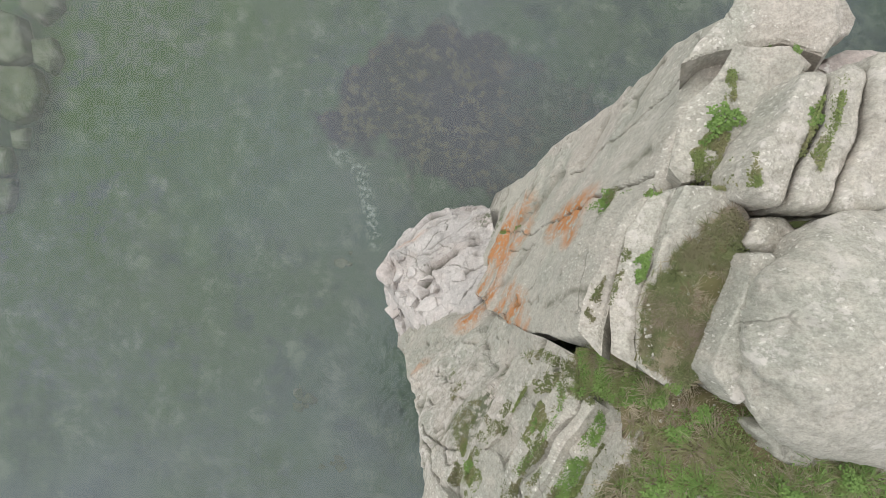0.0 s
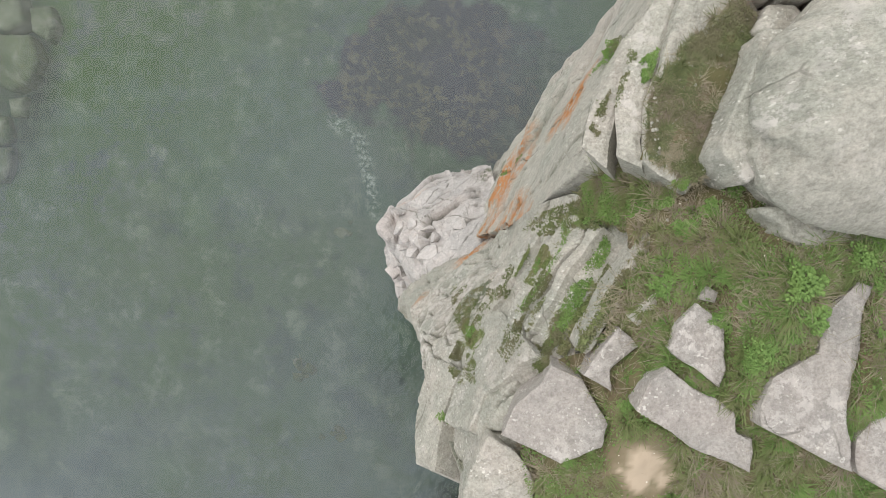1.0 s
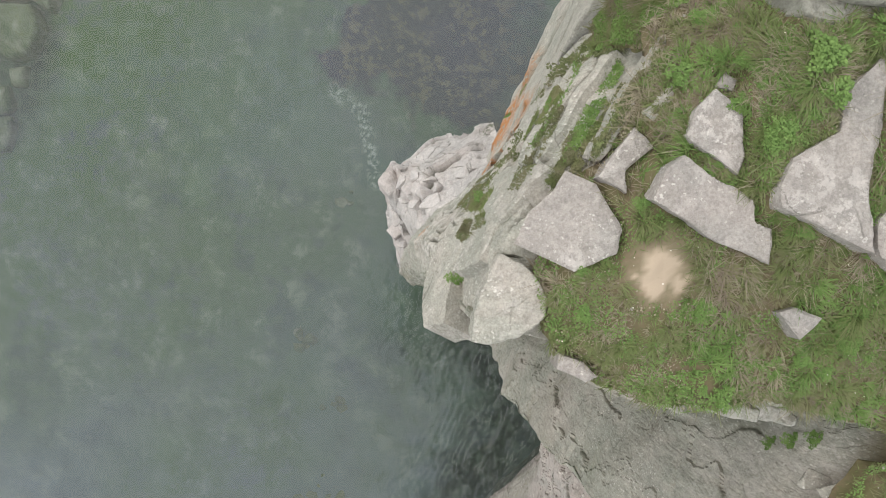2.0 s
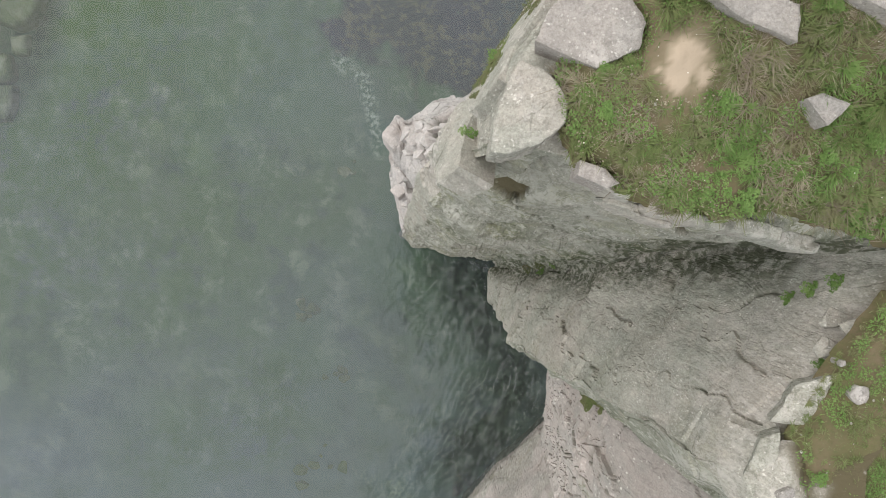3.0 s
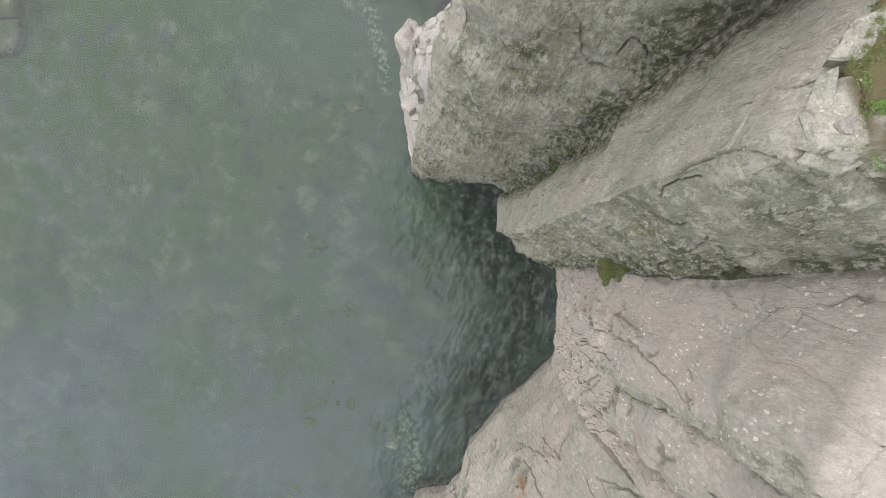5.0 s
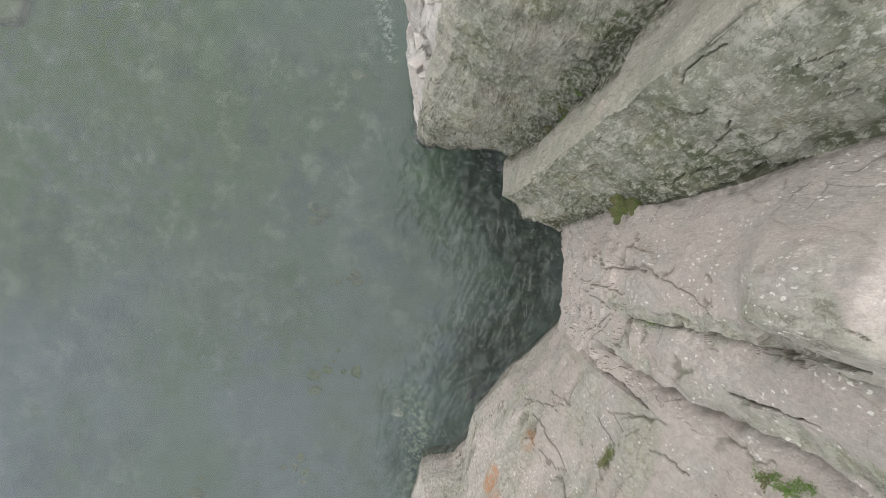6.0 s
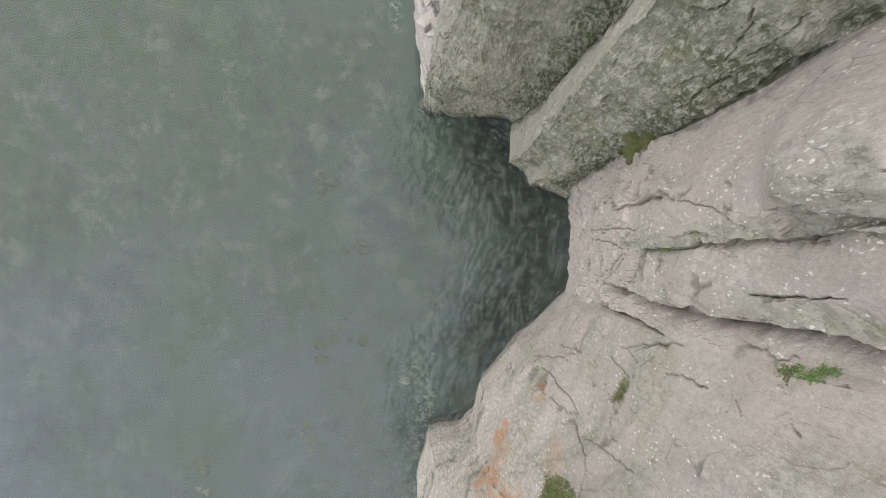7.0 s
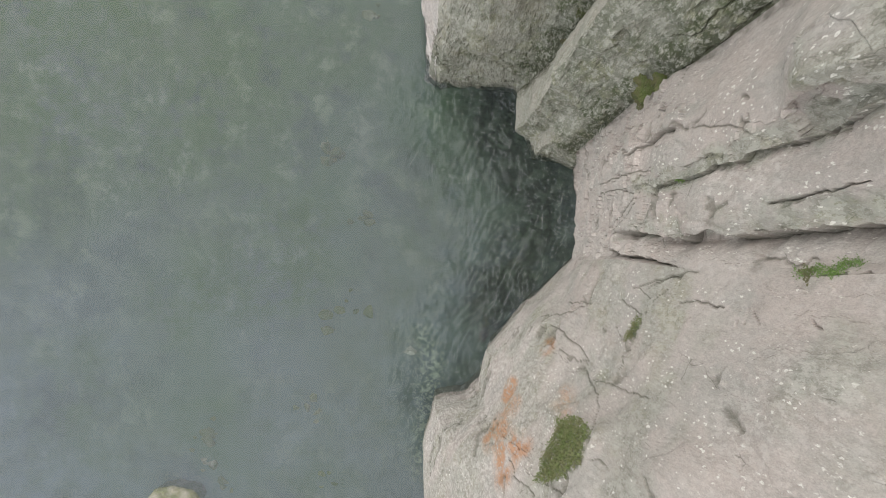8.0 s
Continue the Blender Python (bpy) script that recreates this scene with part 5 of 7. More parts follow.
def broken_mesh(name, at, size, seed, mat, squash=(1, 1, 1)):
    """An angular broken block: the hull of a few corners, with chipped edges."""
    rng = random.Random(seed)
    bm = bmesh.new()
    for _ in range(11):
        q = Vector([rng.gauss(0, 1) for _ in range(3)]).normalized() * size * rng.uniform(0.85, 1.15)
        bm.verts.new((at[0] + q.x * squash[0], at[1] + q.y * squash[1], at[2] + q.z * squash[2]))
    hull = bmesh.ops.convex_hull(bm, input=bm.verts[:])
    bmesh.ops.delete(bm, geom=[v for v in hull["geom_interior"] if isinstance(v, bmesh.types.BMVert)], context="VERTS")
    bmesh.ops.bevel(bm, geom=bm.edges[:], offset=0.05 * size, segments=1, affect="EDGES")
    bmesh.ops.subdivide_edges(bm, edges=[e for e in bm.edges if e.calc_length() > 0.3 * size], cuts=2, use_grid_fill=True)
    for v in bm.verts:
        v.co += 0.05 * size * Vector(noise.noise_vector(v.co * 2.2 / size + Vector((seed, 0, 0))))
    me = bpy.data.meshes.new(name)
    bm.to_mesh(me)
    bm.free()
    me.materials.append(mat)
    return me


def slab(name, label, parent, outline, z, depth, mat=None, **kw):
    """A slab of bedrock: a part of its crag."""
    if name in ("round_column", "knob", "brow_block"):
        return part(name, rock_mesh(name, outline, z, depth, mat or ROCK, **kw), parent, label)
    return part(name, plate_mesh(name, outline, z, depth, mat or ROCK, kw.get("tilt", (0, 0)), kw["seed"], paint=kw.get("paint"), rounding=kw.get("rounding", 0.05)), parent, label)


BEDDED_SLABS = []


def bedded(name, label, outline, z, depth, **kw):
    """A slab that lies in the turf."""
    BEDDED_SLABS.append((outline, z))
    return tagged(new(name, plate_mesh(name, outline, z, depth, STONE, relief=0.6, rounding=kw.get("rounding", 0.03), tilt=kw.get("tilt", (0, 0)), seed=kw["seed"], step=0.025)), label, "rock")


def rock(name, label, outline, z, depth, mat=STONE, category="rock", group="", **kw):
    kw.setdefault("flare", -0.07)
    return tagged(new(name, rock_mesh(name, outline, z, depth, mat, **kw)), label, category, group)


# top of the bedded crag
bedded("triangular_slab", "pale triangular limestone slab bedded in grass", [(1.43, -4.27), (1.83, -4.45), (2.15, -5.05), (2.1, -5.39), (1.53, -5.61), (0.8, -5.26), (0.97, -4.9)], 51.8, 0.9, tilt=(0.12, 0.05), rounding=0.03, seed=1)
bedded("rectangular_block", "grey rectangular limestone block lying in grass", [(2.74, -4.2), (3.63, -4.71), (3.65, -4.96), (3.84, -5.07), (3.83, -5.51), (3.09, -5.18), (2.36, -4.75), (2.52, -4.35)], 52.62, 0.8, tilt=(0.0, 0.12), rounding=0.03, seed=2)
bedded("pointed_slab", "pale pointed limestone slab half sunk in turf", [(3.13, -3.37), (3.41, -3.65), (3.51, -4.2), (3.41, -4.41), (2.75, -3.93), (2.89, -3.62)], 52.68, 0.7, rounding=0.03, seed=3)
bedded("small_stone", "small pale stone above the pointed slab", [(3.27, -3.15), (3.41, -3.24), (3.37, -3.37), (3.16, -3.32)], 52.62, 0.5, rounding=0.03, seed=4)
slab("brow_block", "grey block on the brow", BEDDED_CRAG, [(0.61, -5.36), (1.05, -5.62), (1.26, -6.03), (1.22, -6.31), (0.85, -6.56), (0.44, -6.68), (0.18, -6.64), (0.32, -6.03)], 51.25, 1.3, tilt=(0.25, 0), rounding=0.03, seed=5, flare=-0.05)
bedded("hollow_slab", "pale slab with a brown hollow", [(2.3, -3.73), (2.52, -3.99), (2.22, -4.29), (2.21, -4.59), (1.83, -4.37)], 52.05, 0.6, rounding=0.03, seed=6)
bedded("split_slab", "large split limestone slab standing out of the turf", [(4.9, -3.09), (5.1, -3.15), (4.9, -4.0), (4.8, -4.7), (4.88, -5.37), (4.29, -5.1), (3.82, -4.83), (3.76, -4.6), (3.92, -4.25), (4.49, -3.95), (4.56, -3.4)], 53.0, 1.2, rounding=0.04, seed=7)
bedded("corner_slab", "grey slab beside the split slab", [(4.98, -4.95), (5.3, -4.65), (6.0, -4.8), (6.2, -5.9), (5.35, -5.65), (4.98, -5.42)], 52.95, 1.0, rounding=0.04, seed=11)
bedded("inland_slab", "grey slab half sunk in turf", [(5.3, -3.6), (5.35, -3.2), (6.2, -3.1), (6.4, -4.1), (5.6, -4.05)], 53.0, 1.0, rounding=0.04, seed=12)
bedded("turf_stone", "small flat stone in the turf", [(4.07, -6.13), (4.28, -6.06), (4.61, -6.2), (4.32, -6.47)], 52.3, 0.5, rounding=0.04, seed=8)
bedded("rim_stone", "pale stone on the cliff rim", [(1.41, -6.78), (1.73, -6.9), (1.97, -7.1), (1.81, -7.18), (1.39, -6.99)], 51.35, 0.7, rounding=0.03, seed=9)
plate("bedding_slab", "", BEDDED_CRAG, [(1.76, -2.45), (2.03, -2.17), (2.13, -2.25), (1.9, -2.64), (1.67, -3.0), (1.46, -3.33), (1.23, -3.76), (0.92, -4.2), (0.65, -4.59), (0.55, -4.72), (0.74, -4.28), (1.03, -3.79), (1.36, -3.2), (1.48, -2.93)], 46.8, (8.145, -4.841), 0.7, 801, step=0.05)
plate("bedding_slab", "", BEDDED_CRAG, [(2.0, -2.27), (2.25, -2.17), (2.36, -2.28), (2.18, -2.67), (1.92, -3.01), (1.71, -3.37), (1.41, -3.82), (1.27, -4.09), (1.2, -3.97), (1.35, -3.68), (1.59, -3.2), (1.8, -2.82)], 49.68, (4.245, -2.36), 0.6, 802)
plate("bedding_slab", "", BEDDED_CRAG, [(2.41, -2.36), (2.52, -2.44), (2.43, -2.56), (2.22, -2.86), (1.97, -3.21), (1.67, -3.63), (1.43, -4.02), (1.34, -4.07), (1.45, -3.8), (1.75, -3.38), (1.98, -3.05), (2.28, -2.64)], 50.49, (2.515, -1.758), 0.6, 803)
plate("bedding_slab", "broad smooth bed below the ribs", BEDDED_CRAG, [(0.74, -4.21), (1.17, -3.92), (1.29, -4.04), (1.39, -4.2), (1.42, -4.27), (1.28, -4.43), (1.0, -4.78), (0.77, -5.05), (0.63, -5.31), (0.51, -5.53), (0.14, -5.78), (0.29, -5.37), (0.48, -4.94), (0.58, -4.7)], 49.46, (6.881, -4.186), 0.7, 804, step=0.05)
plate("bedding_slab", "outer bed hanging over the sea", BEDDED_CRAG, [(0.45, -5.06), (0.26, -5.48), (0.09, -5.96), (0.02, -6.37), (-0.03, -6.65), (-0.42, -6.85), (-0.47, -6.5), (-0.43, -6.15), (-0.35, -5.75), (-0.16, -5.31), (0.13, -5.1)], 47.24, (3.653, -1.903), 0.7, 805, step=0.045)
for a, b, wd, sd in (
        ((1.84, -4.12, 51.8), (2.82, -2.5, 52.0), 0.22, 24), ((2.4, -3.65, 52.3), (2.85, -3.2, 52.4), 0.2, 25)):
    part("bedding_rib", bar_mesh("bedding_rib", a, b, wd, 0.9, sd, ROCK), BEDDED_CRAG)
for a, b, wd, sd in (((1.62, -6.98, 51.0), (2.2, -7.2, 51.15), 0.2, 111), ((2.45, -7.4, 51.1), (3.3, -7.62, 51.0), 0.16, 112), ((3.75, -7.62, 50.75), (4.5, -7.8, 50.7), 0.22, 113), ((2.0, -7.27, 50.6), (3.0, -7.66, 50.45), 0.14, 114), ((4.7, -7.82, 50.4), (5.3, -7.97, 50.2), 0.26, 115)):
    part("rim_slab", bar_mesh("rim_slab", a, b, wd, 0.7, sd, ROCK, 3.5), BEDDED_CRAG)
slab("ledge_slab", "", ROCK_FIN, [(4.7, -10.74), (5.0, -10.15), (5.6, -9.93), (5.4, -10.3), (5.2, -10.79)], 50.05, 0.5, tilt=(0.35, 0), rounding=0.04, seed=51, wild=1.5, flare=0.25, paint=lambda p: dict(tint=np.full(len(p), 0.6)))
slab("ledge_slab", "", ROCK_FIN, [(4.27, -11.58), (4.48, -10.94), (4.74, -10.82), (4.74, -11.92), (4.35, -11.92)], 49.92, 0.5, tilt=(0.4, 0), rounding=0.04, seed=52, wild=1.5, flare=0.25, paint=lambda p: dict(tint=np.full(len(p), 0.6)))
slab("ledge_slab", "", ROCK_FIN, [(4.3, -12.3), (4.5, -11.97), (5.1, -11.95), (5.25, -12.3), (4.8, -12.5)], 49.93, 0.5, tilt=(0.4, 0.2), rounding=0.04, seed=53, wild=1.5, flare=0.25, paint=lambda p: dict(tint=np.full(len(p), 0.6)))


for k, (x, y, z, r) in enumerate(((5.75, -9.55, 49.8, 0.3), (6.1, -9.3, 49.9, 0.36), (5.95, -9.12, 49.55, 0.3), (6.35, -9.6, 50.15, 0.28))):
    tagged(new("ledge_rock", broken_mesh("ledge_rock", (x, y, z - 0.08), r, 330 + k, ROCK, (1.15, 0.8, 0.4))), "angular tan rock broken out of the fin's ledge", "rock", "broken rocks on the ledge")

rng_ledge = random.Random(17)
for k in range(10):
    x, y = ((5.3, -11.7), (5.6, -10.1), (6.1, -12.1))[k % 3]
    x, y, r = x + rng_ledge.gauss(0, 0.28), y + rng_ledge.gauss(0, 0.3), 0.05 + 0.12 * rng_ledge.random() ** 2
    o = [(x + r * rng_ledge.uniform(0.7, 1.2) * math.cos(q), y + r * rng_ledge.uniform(0.6, 1.2) * math.sin(q)) for q in (0.2, 1.1, 2.0, 3.1, 4.1, 5.2)]
    rock("ledge_stone", "small angular stone on the earthy ledge", o, 50.2 + 0.12 * (x - 5) + r * 0.3, 0.3, group="stones on the ledge", rounding=0.03, seed=900 + k, category="stone")

# summit rocks above the lichen face
slab("outer_summit_slab", "grey summit slab over the lichen face", LICHEN_CRAG, [(1.95, -1.2), (2.25, -1.5), (2.3, -1.1), (2.75, 0.2), (3.1, 0.75), (3.1, 0.95), (2.7, 0.55), (2.35, -0.2), (2.05, -0.8)], 51.2, 1.6, tilt=(0.5, -0.3), rounding=0.07, seed=31, flare=0.3)
slab("middle_summit_slab", "grey middle summit slab with a mossy joint", LICHEN_CRAG, [(2.28, -1.4), (2.6, -1.6), (2.58, -1.2), (3.0, 0.3), (3.2, 0.85), (2.9, 0.75), (2.55, 0.2), (2.3, -0.7)], 51.9, 1.8, tilt=(0.35, -0.15), rounding=0.07, seed=32, flare=0.3)
slab("inner_summit_slab", "broad pale summit slab half covered in turf", LICHEN_CRAG, [(2.62, -1.55), (3.16, -1.97), (3.35, -1.6), (3.75, -0.8), (4.0, -0.2), (4.09, 0.43), (3.85, 0.83), (3.25, 0.85), (3.0, 0.35), (2.65, -0.8)], 52.2, 2.0, rounding=0.07, seed=33, flare=0.3)
rock("leaning_block", "grey leaning block against the great boulder", [(3.77, -0.06), (4.12, -0.06), (3.95, -0.96), (3.85, -1.72), (3.57, -1.93), (3.26, -1.51), (3.43, -1.03), (3.72, -0.41)], 53.05, 1.8, ROCK, rounding=0.06, seed=34, flare=0.05)
rock("great_boulder", "great rounded grey boulder on the summit", [(3.75, -0.3), (4.13, 0.02), (4.3, 0.3), (4.7, 0.48), (5.3, 0.5), (6.1, 0.1), (6.2, -1.9), (5.3, -2.6), (4.75, -2.5), (4.35, -2.45), (3.95, -2.25), (3.7, -1.95), (3.6, -1.6), (3.6, -1.2), (3.65, -0.75)], 53.5, 2.2, ROCK, rounding=0.22, seed=35, flare=-0.3, bulge=1.1, wild=1.3)
rock("underlying_boulder", "low boulder under the great boulder", [(3.7, -2.1), (4.4, -2.35), (5.0, -1.9), (6.2, -1.6), (6.2, -3.0), (4.8, -2.85), (4.1, -2.6)], 53.0, 1.6, ROCK, rounding=0.12, seed=36, flare=-0.05, bulge=0.03, wild=1.5)
rock("wedged_stone", "rounded stone wedged in the summit cleft", [(4.09, 0.41), (4.42, 0.41), (4.64, 0.19), (4.49, -0.07), (4.09, -0.07), (3.91, 0.08)], 52.6, 0.9, ROCK, rounding=0.18, seed=37)
slab("north_slab", "pale slab with a bush in its joint", LICHEN_CRAG, [(4.16, 2.9), (4.81, 2.83), (5.1, 2.55), (4.73, 2.1), (4.32, 1.7), (3.95, 1.3), (3.84, 1.0), (3.35, 1.0), (3.2, 1.22), (3.4, 1.94)], 51.7, 1.8, tilt=(0.25, -0.1), rounding=0.07, seed=38, flare=0.3)
slab("round_column", "rounded limestone column with grass in its joint", LICHEN_CRAG, [(4.4, 2.18), (4.75, 2.2), (4.6, 1.5), (4.3, 0.9), (4.2, 0.5), (3.77, 0.66), (3.77, 1.04), (4.26, 1.8)], 53.0, 2.5, rounding=0.15, seed=39, flare=0.05)
slab("round_column", "rounded limestone column scarred with pale scabs", LICHEN_CRAG, [(4.78, 2.2), (5.1, 2.25), (5.0, 1.4), (4.72, 0.75), (4.6, 0.42), (4.25, 0.48), (4.35, 0.95), (4.65, 1.5)], 53.2, 2.5, rounding=0.15, seed=40, flare=0.05)
slab("round_column", "broad rounded limestone column", LICHEN_CRAG, [(5.12, 2.3), (5.9, 2.4), (6.2, 1.5), (5.9, 0.5), (5.0, 0.42), (4.66, 0.45), (4.78, 0.8), (5.05, 1.4)], 53.4, 2.5, rounding=0.15, seed=41, flare=0.05)
slab("north_summit_rock", "pale summit rock at the sea edge", LICHEN_CRAG, [(4.3, 3.68), (4.61, 4.3), (5.63, 4.5), (5.71, 3.13), (5.46, 2.75), (4.95, 3.01), (4.27, 3.0), (3.6, 2.8)], 51.2, 1.8, tilt=(0.3, -0.1), rounding=0.07, seed=42, flare=0.3)
slab("knob", "rounded knob of rock over the sea", LICHEN_CRAG, [(5.9, 3.97), (6.41, 4.1), (6.64, 3.7), (6.51, 3.42), (6.0, 3.2)], 50.2, 1.2, rounding=0.07, seed=43, flare=0.3)
rock("tan_shelf", "low tan rock shelf beyond the summit", [(5.8, 3.0), (7.0, 3.4), (8.5, 3.2), (8.5, 1.8), (6.2, 1.8)], 49.6, 1.5, TAN, rounding=0.2, seed=44)

# white buttress at the foot
WHITE_EDGES = [
    [(3.9, 3.4, -3), (3.3, 2.9, 10), (2.85, 2.4, 17.4), (2.85, 1.2, 20.5), (3.0, 0.6, 23)],
    [(2.0, 3.2, -3), (1.95, 2.8, 8), (2.08, 2.1, 17.2), (2.1, 0.0, 21.2), (2.5, -0.7, 25)],
    [(0.6, 3.1, -3), (0.57, 2.4, 12.3), (0.7, 0, 19.7), (1.2, -2.0, 26), (1.8, -2.5, 30)],
    [(-1.2, 2.6, -3), (-0.95, 2.1, 11.4), (-1.4, 0.6, 16.5), (-1.2, -1.0, 21), (-0.55, -2.1, 22.6), (0.4, -3.3, 26)],
    [(-3.0, 1.2, -3), (-2.4, 0.9, 12), (-2.1, -0.45, 18.4), (-1.95, -1.6, 20.6), (-1.2, -3.0, 23.1), (-0.4, -3.9, 26)],
    [(-3.7, -0.4, -3), (-3.4, -0.1, 14), (-3.07, -0.25, 18.6), (-2.9, -0.8, 18.4), (-2.35, -3.05, 19.2), (-1.5, -4.1, 22)],
    [(-4.0, -1.6, -3), (-3.9, -1.4, 14), (-3.65, -1.4, 19.2), (-2.9, -2.2, 19.1), (-2.6, -3.9, 15.2), (-1.9, -4.8, 17)],
    [(-4.0, -3.0, -3), (-3.7, -3.0, 10), (-3.2, -3.4, 13.6), (-2.9, -4.2, 13.5), (-2.0, -5.1, 15.5)],
    [(-4.1, -5.0, -3), (-3.9, -4.9, 7.2), (-3.1, -4.5, 12.1), (-2.5, -5.5, 13), (-2.0, -5.7, 15)],
    [(-3.9, -6.8, -3), (-3.6, -6.6, 7), (-2.7, -6.3, 12), (-2.1, -6.2, 13.5)],
    [(-3.2, -7.5, -3), (-3.1, -7.2, 6), (-2.5, -6.9, 11), (-1.6, -6.3, 14)],
]
WHITE_EDGES = [e + [(e[-1][0] + 1.5, e[-1][1] - 0.5, e[-1][2] + 3.0)] for e in WHITE_EDGES]
WHITE = cliff("white_buttress", WHITE_EDGES, PALE, "white fractured limestone buttress standing in the sea", (0.35, 0.2, 0.9), 2.4, 600, 0.8, nv=220, density=0.02, blocks=(3.0, 3.0, 4.0), chip=0.85, scaly=0.4, crumb=0.5, spall=0.07, broken=0.4,
      cracks=[([(-2.68, -0.23, 16.9), (-1.57, -0.5, 19.4), (-1.22, -1.12, 21.4), (-0.5, -1.6, 22.4)], 0.1, 0.3), ([(-1.57, -0.5, 19.4), (-0.7, 0.4, 17.8), (0.19, 1.26, 15.0), (0.3, 2.1, 12.3)], 0.1, 0.3), ([(-0.5, 0.2, 18.6), (0.6, -0.1, 20.5), (2.16, 0.45, 20.2)], 0.1, 0.3), ([(-1.22, -1.12, 21.4), (0.5, -0.9, 21.8), (1.8, -1.2, 23.8)], 0.1, 0.25)],
      paint=lambda p, n, gap: dict(wet=0.4 * gap, moss=ball(p, (2.7, 1.8, 18.5), 1.2), orange=0.4 * ball(p, (-2.5, 0.5, 14), 2.0)), kind="", category="crag")
rng_block = random.Random(23)
for k, (x, y, z, r) in enumerate(((-0.64, -3.13, 24.0, 0.75), (-1.2, -2.3, 22.8, 0.55), (-0.1, -2.6, 24.3, 0.55), (-0.5, -2.1, 23.4, 0.4), (-1.6, -2.9, 22.0, 0.5), (0.2, -2.0, 23.8, 0.5), (-1.9, -2.0, 21.3, 0.6), (-1.0, -3.2, 23.0, 0.4), (-2.3, -2.6, 20.3, 0.45), (-0.9, -1.6, 22.4, 0.4),
                                  (-1.5, -1.3, 21.2, 0.6), (-2.5, -1.5, 20.0, 0.55), (0.9, -1.5, 23.9, 0.5), (-2.9, -3.3, 15.5, 0.7), (-3.2, -4.1, 13.2, 0.8), (-2.6, -4.9, 13.4, 0.6))):
    part("broken_block", broken_mesh("broken_block", (x, y, z), r, 700 + k, PALE, (1.0, rng_block.uniform(0.6, 1.0), rng_block.uniform(0.7, 1.2))), WHITE)

# stones in the shallows
WEEDY = rock_material("weedy_stone", (0.23, 0.25, 0.16), (0.17, 0.20, 0.12), (0.28, 0.28, 0.17), 0.15)
SHALLOWS = (
    ([(-37.9, 20.4), (-36.2, 19.9), (-35.4, 16.5), (-37.0, 15.8), (-40, 16.5), (-40, 20)], -0.1), ([(-35.3, 17.9), (-33.6, 18.2), (-32.95, 16.5), (-33.6, 15.0), (-35.1, 16.0)], -0.7),
    ([(-38.4, 15.6), (-35.0, 15.5), (-34.2, 13.6), (-35.0, 11.4), (-36.5, 10.8), (-39.5, 11.9)], -0.2), ([(-37.2, 10.2), (-35.75, 10.45), (-35.9, 8.7), (-37.06, 8.7)], -1.0),
    ([(-39.5, 9.2), (-37.35, 8.7), (-36.9, 6.8), (-37.5, 6.3), (-39.5, 6.2)], -0.9), ([(-39.5, 6.1), (-36.9, 6.1), (-37.0, 4.4), (-37.5, 3.1), (-39.5, 3.1)], -0.8), ([(-36.5, 22.3), (-33.1, 22.5), (-32.85, 20.8), (-34.5, 19.4), (-36.0, 20.4)], -0.5))
for k, (o, z) in enumerate(SHALLOWS):
    rock("shallow_stone", "weed-dusted rounded stone under shallow water", o, z, 2.2, WEEDY, group="stones in the shallows", rounding=0.5, seed=60 + k, category="stone", flare=0.05,
         paint=lambda p: dict(moss=np.clip(0.5 + 0.5 * fbm(p, 1.0, 3, 66), 0, 1)))
rock("emergent_stone", "dark wet stone breaking the water surface", [(-27.3, -41.9), (-26.5, -41.0), (-25.1, -40.7), (-23.2, -41.1), (-22.6, -41.9), (-24.8, -43.5)], 0.35, 2.8, WEEDY, rounding=0.6, seed=70, category="stone", paint=lambda p: dict(wet=np.full(len(p), 0.7)))
rng_sea = random.Random(31)
for x, y, spread, count in ((-22.9, -37.7, 1.9, 13), (-11.1, -26.3, 1.2, 7), (-11.6, -12.6, 0.9, 6), (-9.9, -18.6, 0.9, 5), (-13.8, -34.5, 1.5, 7), (-12.2, -40.7, 0.9, 4), (-8.3, -1.4, 0.7, 3), (-21.9, -40.8, 1.0, 4)):
    for k in range(count):
        r = 0.22 + 0.5 * rng_sea.random() ** 2
        at = (x + rng_sea.gauss(0, spread * 0.6), y + rng_sea.gauss(0, spread * 0.6), -1.95 + 0.2 * r)
        tagged(new("drowned_stone", broken_mesh("drowned_stone", at, r, rng_sea.randint(0, 9999), WEEDY, (1.1, 0.9, 0.6))), "weed-dusted stone lying on the seabed", "stone", "drowned stones")
tagged(new("awash_stone", broken_mesh("awash_stone", (-5.4, -29.8, -0.45), 0.6, 77, PALE, (1.0, 0.8, 0.6))), "pale stone just under the water surface", "stone")


# ---- turf on the summit ----
TURF = [(1.06, -5.6), (1.25, -6.5), (1.5, -6.95), (2.0, -7.2), (2.75, -7.5), (3.5, -7.6), (4.2, -7.45), (5.1, -7.65), (6.1, -7.95), (7.2, -8.3), (9.5, -8.4), (9.5, -2.0), (4.9, -2.0), (4.3, -1.7), (3.4, -1.6), (2.7, -1.72), (2.55, -2.2), (2.6, -2.7), (2.2, -3.4), (2.05, -4.1), (1.5, -4.35)]
KNOLL = [(2.62, -1.45), (3.2, -1.85), (3.45, -1.6), (3.7, -1.1), (3.99, -0.5), (4.0, 0.31), (3.8, 0.55), (3.1, -0.05), (2.7, -0.6)]
LEDGE = [(4.9, -10.9), (5.0, -11.6), (5.2, -12.4), (5.8, -12.7), (8.5, -13.0), (8.5, -9.0), (6.4, -8.6), (5.6, -9.6)]


